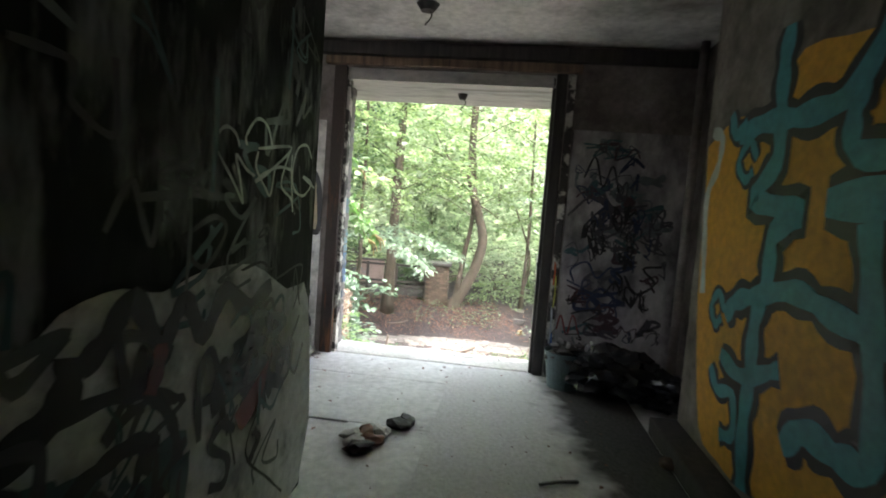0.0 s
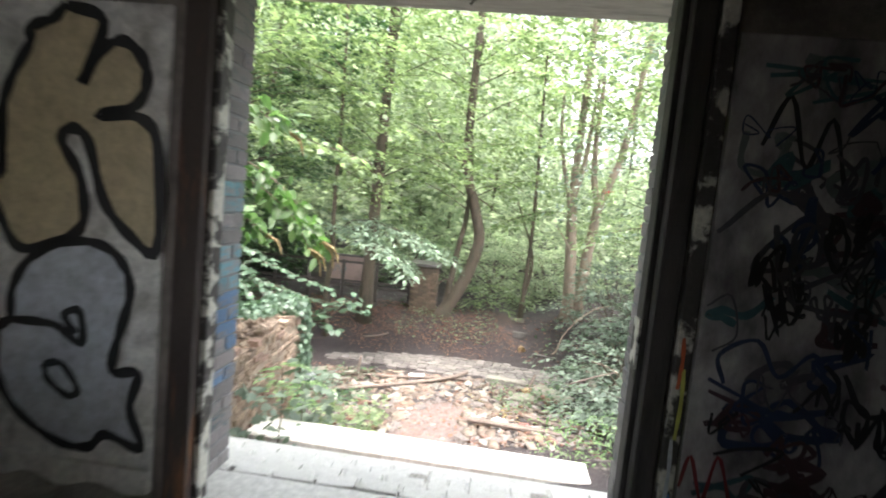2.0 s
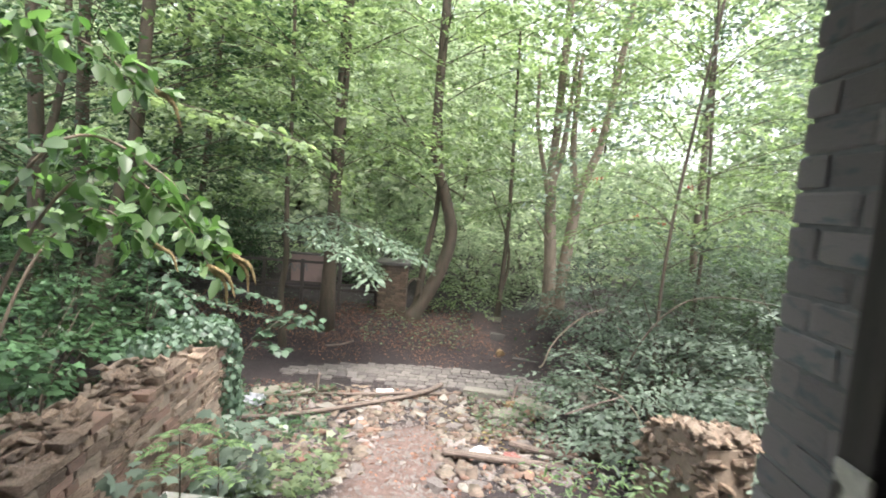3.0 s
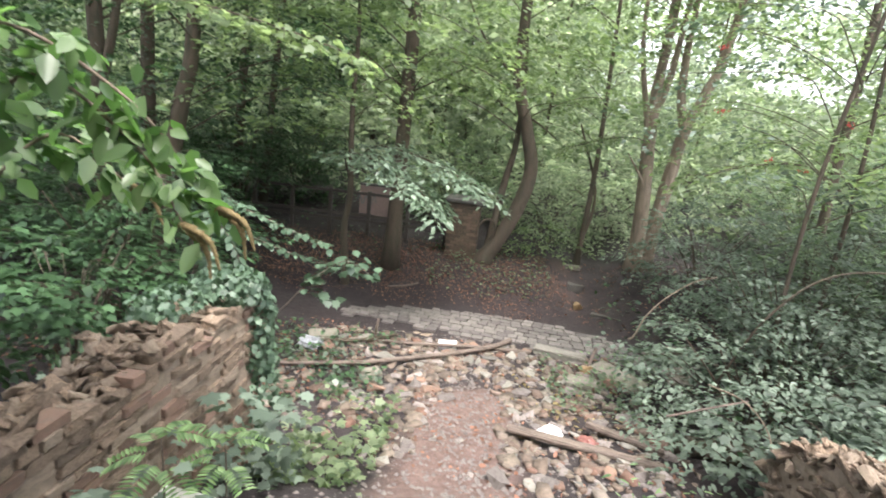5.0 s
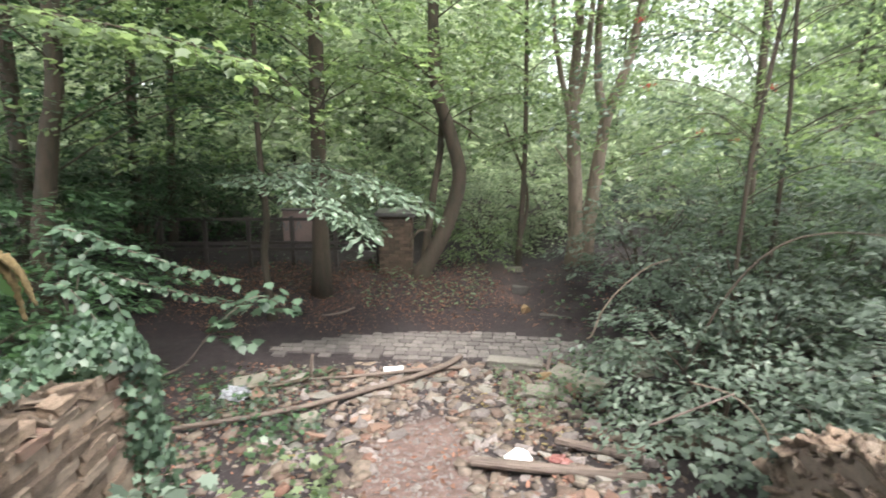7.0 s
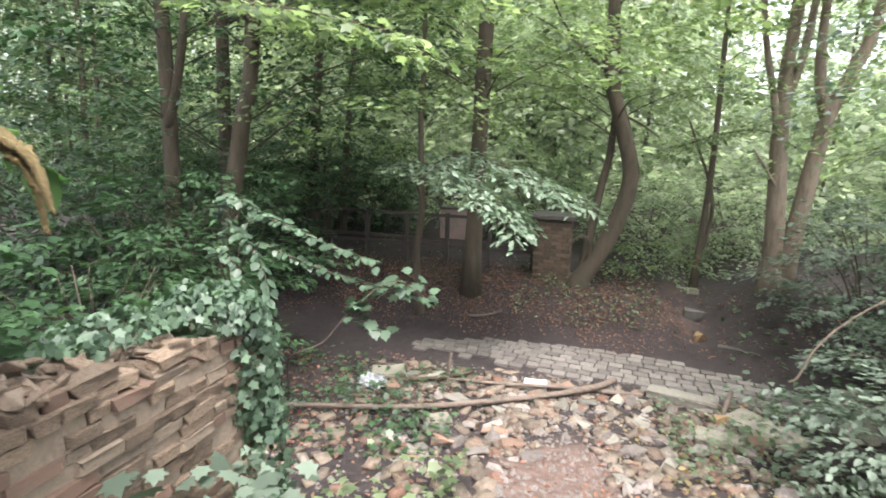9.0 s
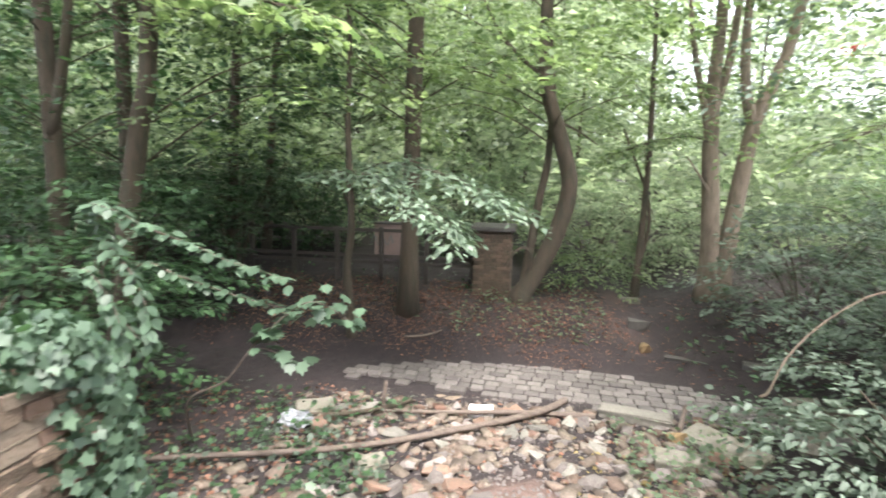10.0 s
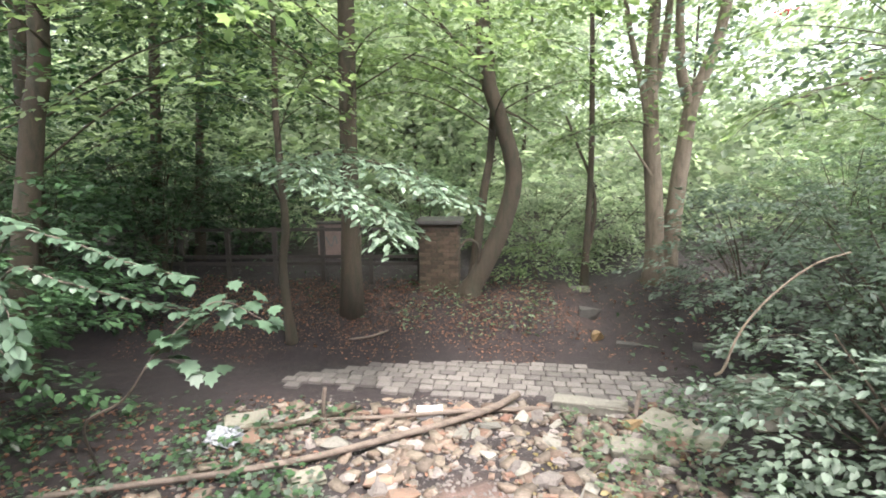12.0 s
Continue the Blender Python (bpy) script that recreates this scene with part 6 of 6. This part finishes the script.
box_part("coping", (-0.12, 1.02, -0.03, 0.18, 0.9, 0.96), M_DARK_STONE, hut, "dark stone coping", 0.01)
paint_stroke([(-0.2, 0.4), (-0.1, 0.6), (0.0, 0.35), (0.1, 0.58), (0.25, 0.35), (0.35, 0.6), (0.4, 0.4)], "y", -0.004, 0.025, P_DIM, hut, "dark scribbled tag")


# ---- near leaves ----
def leafy_branch(name, label, stem, r0, leaf, mat, kind, per, droop, twig_len, every, seed_side=1, spread=0.9):
    """A bent stem with leafy twigs to both sides."""
    q = bend(stem, 6)
    base = q[0].copy()
    t = thing(name, label, "shrub", m=pose(*base))
    q = q - base
    v, f = tube_arrays(q, np.linspace(r0, r0 * 0.3, len(q)), 7, 0.1)
    part("stem", arrays_mesh("stem", v, f, M_BARK, True), None, t)
    idx = np.arange(every[0], len(q), every[1])
    org = q[idx]
    tang = np.gradient(q, axis=0)[idx]
    tang /= np.linalg.norm(tang, axis=1, keepdims=True)
    side = np.cross(tang, [0, 0, 1.0])
    hd = np.vstack([tang * 0.5 + side * spread, tang * 0.5 - side * spread, tang])
    org = np.vstack([org, org, org])
    ln = twig_len * (0.7 + 0.6 * RNG.random(len(org)))
    v, f = sprays(org, hd, ln, per, leaf, droop, 0.45, 0.25, kind)
    part("foliage", arrays_mesh("foliage", v, f, mat), None, t, kind="stuff")
    tw = [tube_arrays(bend([o, o + h / np.linalg.norm(h) * l * 0.5, o + h / np.linalg.norm(h) * l * 0.9 - [0, 0, droop * l * 0.8]], 3), np.linspace(r0 * 0.25, 0.0015, 7), 4) for o, h, l in zip(org, hd, ln)]
    v, f = join_arrays(tw)
    part("brushwood", arrays_mesh("brushwood", v, f, M_BARK, True), None, t, kind="stuff")
    return t


def leaf_row(points, name, label, leaf, kind, mat, gap=0.05, r=0.006, first=0.0, thing_ob=None, stray=0.012):
    """A thin twig with overlapping leaves set in two flat rows along it."""
    q = bend(points, 8)
    base = q[0].copy()
    t = thing_ob or thing(name, label, "shrub", m=pose(*base))
    o = base if thing_ob is None else np.array(t.matrix_basis.translation)
    q = q - o
    v, f = tube_arrays(q, np.linspace(r, 0.002, len(q)), 6, 0.1)
    part("stem", arrays_mesh("stem", v, f, M_DEADWOOD, True), None, t)
    seg = np.r_[0, np.cumsum(np.linalg.norm(np.diff(q, axis=0), axis=1))]
    at = np.arange(first * seg[-1], seg[-1], gap)
    p = np.stack([np.interp(at, seg, q[:, k]) for k in range(3)], -1)
    d = np.stack([np.interp(at, seg, np.gradient(q[:, k])) for k in range(3)], -1)
    d /= np.linalg.norm(d, axis=1, keepdims=True)
    flat = np.cross(d, [0, 0, 1.0])
    p, d2 = np.vstack([p, p]), np.vstack([d * 0.6 + flat, d * 0.6 - flat]) + RNG.normal(size=(2 * len(p), 3)) * 0.22 - [0, 0, 0.22]
    up_dir = np.array([0, -0.25, 1.0]) + RNG.normal(size=p.shape) * 0.22
    v, f = leaves(p + RNG.normal(size=p.shape) * stray, d2, up_dir, leaf * (0.75 + 0.5 * RNG.random(len(p))), kind)
    part("foliage", arrays_mesh("foliage", v, f, mat), None, t, kind="stuff")
    return t


MAPLE = (np.array([(0, 0, 0), (-0.08, 0.3, -0.03), (0.16, 0.26, 0.02), (0.3, 0.52, -0.06), (0.5, 0.3, 0.02), (0.72, 0.34, -0.03), (0.74, 0.16, 0.02), (1, 0, -0.08), (0.74, -0.16, 0.02), (0.72, -0.34, -0.03), (0.5, -0.3, 0.02), (0.3, -0.52, -0.06), (0.16, -0.26, 0.02), (-0.08, -0.3, -0.03), (0.35, 0, -0.01)]),
         np.array([(14, i, (i + 1) % 14) for i in range(14)]))
BROAD = (np.array([(0, 0, 0), (0.2, 0.3, 0.04), (0.6, 0.33, 0.02), (1, 0, -0.08), (0.6, -0.33, 0.02), (0.2, -0.3, 0.04)]), np.array([(0, 1, 2, 3), (0, 3, 4, 5)]))
g = height_at(-2.9, 11.6)
maple = leaf_row([(-2.9, 11.6, g), (-2.5, 11.0, -1.3), (-1.94, 10.7, -0.93), (-1.63, 10.62, -0.57), (-1.3, 10.6, -0.27), (-1.1, 10.6, -0.2), (-0.85, 10.6, -0.33)], "maple_sapling", "young maple sapling with broad green leaves on a bent stem", 0.14, MAPLE, M_LEAF_SHADE, 0.05, 0.012, 0.7, stray=0.06)
leaf_row([(-1.72, 10.66, -0.68), (-1.55, 10.62, -0.6), (-1.32, 10.6, -0.68)], "", "", 0.12, MAPLE, M_LEAF_SHADE, 0.05, 0.006, 0.3, maple, 0.05)
g = height_at(-3.3, 10.9)
hornbeam = leaf_row([(-3.3, 10.9, g), (-3.1, 10.85, -0.65), (-2.7, 10.75, -0.03), (-2.28, 10.7, -0.09), (-1.95, 10.7, -0.18), (-1.66, 10.68, -0.24), (-1.39, 10.66, -0.28)], "hornbeam_sapling", "thin sapling with flat rows of pale overlapping leaves", 0.095, BROAD, M_LEAF_SHADE, 0.042, 0.012, 0.55)
for pts in ([(-3.1, 10.85, -0.65), (-2.8, 10.8, 0.2), (-2.3, 10.72, 0.21), (-1.9, 10.7, 0.07), (-1.63, 10.68, 0.01), (-1.36, 10.66, -0.07)], [(-3.1, 10.85, -0.55), (-2.8, 10.5, 0.15), (-2.45, 10.3, 0.1), (-2.22, 10.2, -0.15), (-2.15, 10.15, -0.43)],
            [(-3.1, 10.8, -0.45), (-2.8, 10.3, 0), (-2.6, 10.2, 0), (-2.4, 10.15, -0.25), (-2.32, 10.1, -0.53)], [(-3.1, 10.85, -0.45), (-2.9, 10.5, 0.4), (-2.5, 10.3, 0.47), (-2.15, 10.2, 0.35)], [(-3.1, 10.85, -0.75), (-2.85, 10.6, -0.4), (-2.55, 10.4, -0.4), (-2.3, 10.3, -0.55)]):
    leaf_row(pts, "", "", 0.1, BROAD, M_LEAF_SHADE, 0.04, 0.008, 0.35, hornbeam)
leafy_branch("tree_branch", "pale layered beech branch reaching over the setts", [(-2.42, 15.2, 0.2), (-2.3, 14.5, 0.6), (-1.85, 13.8, 0.74), (-1.4, 13.6, 0.6), (-0.95, 13.55, 0.38), (-0.6, 13.5, 0.16)], 0.022, 0.1, M_LEAF_PLATE, OVAL, 34, 0.16, 0.7, (8, 2))
leafy_branch("tree_branch", "pale layered beech branch reaching over the setts", [(-2.4, 15.2, 0.4), (-1.8, 14.7, 0.85), (-1.0, 14.3, 0.8), (-0.4, 14.1, 0.62), (0.1, 14.0, 0.42)], 0.02, 0.1, M_LEAF_PLATE, OVAL, 32, 0.16, 0.7, (6, 2))
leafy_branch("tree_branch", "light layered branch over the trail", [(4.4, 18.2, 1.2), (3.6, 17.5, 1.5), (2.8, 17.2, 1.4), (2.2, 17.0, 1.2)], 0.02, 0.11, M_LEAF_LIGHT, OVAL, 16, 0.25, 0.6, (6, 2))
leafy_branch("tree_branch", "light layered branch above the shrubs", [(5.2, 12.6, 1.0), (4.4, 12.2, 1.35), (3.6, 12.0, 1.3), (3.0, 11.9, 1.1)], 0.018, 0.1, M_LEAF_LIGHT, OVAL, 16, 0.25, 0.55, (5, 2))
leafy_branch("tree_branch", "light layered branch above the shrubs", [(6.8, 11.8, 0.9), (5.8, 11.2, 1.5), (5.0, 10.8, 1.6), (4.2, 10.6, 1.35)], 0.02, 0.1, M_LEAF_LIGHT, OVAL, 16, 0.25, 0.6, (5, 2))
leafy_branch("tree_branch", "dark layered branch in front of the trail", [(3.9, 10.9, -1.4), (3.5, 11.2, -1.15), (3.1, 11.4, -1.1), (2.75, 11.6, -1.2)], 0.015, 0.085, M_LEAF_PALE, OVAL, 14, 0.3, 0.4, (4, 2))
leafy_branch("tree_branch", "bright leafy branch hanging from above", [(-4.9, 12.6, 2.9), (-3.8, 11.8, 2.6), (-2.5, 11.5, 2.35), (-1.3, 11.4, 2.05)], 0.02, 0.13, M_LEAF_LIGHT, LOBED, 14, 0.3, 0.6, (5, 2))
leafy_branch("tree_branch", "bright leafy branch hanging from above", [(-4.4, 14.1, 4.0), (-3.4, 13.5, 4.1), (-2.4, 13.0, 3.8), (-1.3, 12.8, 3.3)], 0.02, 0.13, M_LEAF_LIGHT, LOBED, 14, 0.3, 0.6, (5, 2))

# butterfly bush arching from the wall
def butterfly_bush():
    base = np.array((-2.1, 6.7, -0.45))
    t = thing("butterfly_bush", "arching butterfly bush with faded brown flower spikes", "shrub", m=pose(*base))
    for k, pts in enumerate((
            [(-2.1, 6.7, -0.5), (-1.95, 6.75, 0.9), (-1.55, 6.85, 1.6), (-1.12, 7.0, 1.45), (-0.78, 7.16, 1.0)],
            [(-2.1, 6.75, -0.5), (-1.9, 6.9, 0.8), (-1.5, 7.0, 1.45), (-1.05, 7.0, 1.25), (-0.85, 7.0, 0.95)],
            [(-2.15, 6.7, -0.5), (-2.1, 6.6, 1.0), (-1.8, 6.5, 1.9), (-1.35, 6.5, 2.05), (-0.98, 6.55, 1.85)],
            [(-2.15, 6.8, -0.5), (-2.05, 7.2, 0.7), (-1.75, 7.4, 1.2), (-1.35, 7.4, 1.0)])):
        q = bend(pts, 7) - base
        v, f = tube_arrays(q, np.linspace(0.013, 0.004, len(q)), 6)
        stem = part("stem", arrays_mesh("stem", v, f, M_BARK_PALE, True), None, t)
        tang = np.gradient(q, axis=0)
        tang /= np.linalg.norm(tang, axis=1, keepdims=True)
        idx = np.repeat(np.arange(9, len(q)), 7)
        p = q[idx] + RNG.normal(size=(len(idx), 3)) * 0.05
        d = tang[idx] * 0.4 + RNG.normal(size=(len(idx), 3)) * 0.6 - [0, 0, 0.45]
        v, f = leaves(p, d, np.array([0.0, -0.4, 1]) + RNG.normal(size=(len(idx), 3)) * 0.5, 0.065 + 0.085 * RNG.random(len(idx)), OVAL)
        part("foliage", arrays_mesh("foliage", v, f, M_LEAF_FRESH), None, t, kind="stuff")
        tip = q[-1]
        for j in range(2 if k < 2 else 1):
            e = tip + np.array([0.15 - 0.05 * j, 0.02 * j, -0.17 - 0.05 * j])
            s = bend([tip - [0.02 * j, 0, 0], (tip + e) / 2 + [0.03, 0, 0.03], e], 14)
            v, f = tube_arrays(s, 0.016 * np.linspace(1.0, 0.15, len(s)) * (0.8 + 0.4 * (np.arange(len(s)) % 2)) + 0.002, 9, 0.8)
            part("flower_spike", arrays_mesh("flower_spike", v, f, M_SPIKE, True), None, stem, "dry brown flower spike")


butterfly_bush()


def ivy(label, centres, n, leaf):
    """Overlapping ivy leaves hugging a wall's top and end."""
    t = thing("ivy", label, "ivy", m=pose(*centres[0][:3]))
    o = np.array(centres[0][:3])
    ps, us = [], []
    for cx, cy, cz, rx, ry, rz, ux, uy, uz, share in centres:
        k = int(n * share)
        d = RNG.normal(size=(k, 3))
        d /= np.linalg.norm(d, axis=1, keepdims=True)
        ps.append(np.array([cx, cy, cz]) + d * [rx, ry, rz] * (0.75 + 0.3 * RNG.random((k, 1))))
        us.append(d + np.array([ux, uy, uz]) + RNG.normal(size=(k, 3)) * 0.3)
    p, u = np.vstack(ps) - o, np.vstack(us)
    down = np.array([0, 0, -1.0]) + RNG.normal(size=p.shape) * 0.6
    v, f = leaves(p, down, u, leaf * (0.6 + 0.8 * RNG.random(len(p))), LOBED)
    part("foliage", arrays_mesh("foliage", v, f, M_IVY), None, t, kind="stuff")
    s = bend([(0.1, 0, -0.9), (0.06, 0.02, -0.4), (0, 0, 0)], 5)
    v, f = tube_arrays(s, np.linspace(0.012, 0.005, len(s)), 6)
    part("stem", arrays_mesh("stem", v, f, M_BARK, True), None, t)


ivy("glossy ivy draped over the end of the broken wall", [(-1.5, 8.62, 0.1, 0.28, 0.28, 0.14, 0, -0.2, 1, 0.34), (-1.33, 8.75, -0.3, 0.13, 0.22, 0.42, 0.8, -0.5, 0.2, 0.34), (-1.29, 8.8, -0.85, 0.12, 0.2, 0.46, 0.8, -0.5, 0.2, 0.22), (-1.66, 8.2, 0.12, 0.22, 0.36, 0.06, 0, 0, 1, 0.14)], 2500, 0.05)


def herb_patch(label, x0, x1, y0, y1, n, tall, leaf, mat, kind=LOBED):
    x, y = RNG.uniform(x0, x1, n), RNG.uniform(y0, y1, n)
    keep = np.sin(3.1 * x + 1.3) * np.sin(2.7 * y + 0.5) + RNG.random(n) * 1.2 > 0.25
    x, y = x[keep], y[keep]
    p = np.stack([x, y, height(x, y) + tall * RNG.random(len(x)) ** 1.4 + 0.02], -1)
    d = RNG.normal(size=p.shape) * [1, 1, 0.25]
    v, f = leaves(p, d, np.array([0, 0, 1]) + RNG.normal(size=p.shape) * 0.35, leaf * (0.5 + RNG.random(len(p))), kind)
    tagged(part("ground_plants", arrays_mesh("ground_plants", v, f, mat), None), label, "plants", kind="stuff")


herb_patch("bright low weeds beside the dirt ramp", -1.15, -0.3, 8.2, 10.1, 560, 0.36, 0.075, M_LEAF_LIGHT)
herb_patch("low weeds growing through the rubble", -5.0, -0.8, 10.2, 13.1, 1700, 0.2, 0.06, M_LEAF_DARK)
herb_patch("low weeds growing through the rubble", 1.5, 3.4, 11.0, 13.4, 1100, 0.2, 0.055, M_LEAF)
herb_patch("low green weeds at the edge of the rubble", -2.7, -0.7, 10.6, 12.7, 600, 0.16, 0.055, M_LEAF_COOL)
herb_patch("bright weeds by the end of the slab", 1.45, 2.35, 7.2, 8.5, 520, 0.5, 0.07, M_LEAF_FRESH, LANCE)
herb_patch("brambles spreading over the broken wall", -2.6, -1.85, 6.0, 8.0, 90, 1.5, 0.1, M_LEAF_PALE, MAPLE)
herb_patch("broad-leaved weeds in front of the wall", -1.28, -0.75, 6.6, 8.6, 420, 0.75, 0.095, M_LEAF_PALE, MAPLE)
herb_patch("brambles behind the wall", -3.4, -2.1, 6.2, 9.4, 240, 0.55, 0.1, M_LEAF_DARK, LOBED)
herb_patch("low plants at the foot of the bank", -0.7, 2.0, 15.3, 17.6, 900, 0.18, 0.07, M_LEAF, OVAL)
herb_patch("green undergrowth at the far end of the trail", 1.6, 5.0, 19.0, 23.0, 1600, 0.7, 0.12, M_LEAF_HAZE, OVAL)
herb_patch("brambles over the broken wall stub", 2.9, 4.4, 7.0, 9.4, 700, 1.45, 0.085, M_LEAF_PALE, LOBED)
# Shade below the shrubs and behind the fence is put into leaf colour.
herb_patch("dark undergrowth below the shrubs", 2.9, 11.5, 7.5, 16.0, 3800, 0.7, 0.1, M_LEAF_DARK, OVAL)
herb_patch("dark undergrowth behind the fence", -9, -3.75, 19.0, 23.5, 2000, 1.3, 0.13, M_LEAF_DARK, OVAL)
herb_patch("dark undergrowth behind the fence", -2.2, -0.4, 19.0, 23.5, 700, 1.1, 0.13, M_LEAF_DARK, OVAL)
herb_patch("sparse weeds on the leaf bank", -7, -0.5, 15.8, 18.6, 420, 0.15, 0.07, M_LEAF_DARK, OVAL)
litter("brown dead leaves under the saplings", 2200, -6, -1.0, 9.8, 13.6, 0.06, M_LITTER)
litter("yellowed leaves fallen on the rubble", 420, 0.9, 2.7, 10.4, 12.8, 0.06, M_LEAF_YELLOW)
litter("large yellowed leaves beside the dirt ramp", 26, -1.2, -0.4, 9.6, 10.6, 0.15, M_LEAF_YELLOW)


def rowan_seedling(x, y, z):
    """A seedling with feathered leaves: leaflets in pairs along arching stalks."""
    g = height_at(x, y)
    t = thing("rowan_seedling", "small bright rowan seedling with feathered leaves", "plant", m=pose(x, y, g))
    v, f = tube_arrays(bend([(0, 0, -0.05), (0.02, 0, (z - g) * 0.5), (0.0, 0.02, z - g)], 5), np.linspace(0.007, 0.004, 11), 6)
    part("stem", arrays_mesh("stem", v, f, M_BARK, True), None, t)
    for k in range(6):
        a = 1.05 * k + 0.4
        out = np.array([math.cos(a), math.sin(a), 0])
        q = bend([np.array([0, 0.02, z - g - 0.03 * k]), np.array([0, 0.02, z - g + 0.03 - 0.03 * k]) + out * 0.1, np.array([0, 0.02, z - g - 0.02 - 0.03 * k]) + out * 0.21], 6)
        across = np.cross(out, [0, 0, 1.0])
        idx = np.arange(4, len(q))
        p = np.vstack([q[idx], q[idx]])
        d = np.vstack([out * 0.35 + across] * len(idx) + [out * 0.35 - across] * len(idx))
        v, f = leaves(p, d, np.tile([0.0, 0, 1], (len(p), 1)) + RNG.normal(size=p.shape) * 0.1, np.full(len(p), 0.075), LANCE)
        part("leaf", arrays_mesh("leaf", v, f, M_LEAF_FRESH), None, t)


rowan_seedling(-1.02, 7.05, -0.1)
rowan_seedling(-0.95, 7.5, -0.42)

M_BERRY = plain("red_berry", (0.42, 0.035, 0.025), 0.3)


def berry_bunch(x, y, z, seed):
    """A hanging bunch of small round berries."""
    r = random.Random(seed)
    bm = bmesh.new()
    for _ in range(16):
        bmesh.ops.create_icosphere(bm, subdivisions=1, radius=0.011, matrix=Matrix.Translation((r.gauss(0, 0.03), r.gauss(0, 0.03), r.gauss(0, 0.018))))
    tagged(part("berry_bunch", bm, M_BERRY, None, "", pose(x, y, z)), "bunch of red berries among the leaves", "berries", "rowan berries")


for k, (x, y, z) in enumerate(((4.33, 12.2, 1.3), (3.9, 12.2, 1.38), (3.19, 12.2, 1.94), (3.05, 12.3, 2.7), (4.6, 12.0, 1.9))):
    berry_bunch(x, y, z, k)
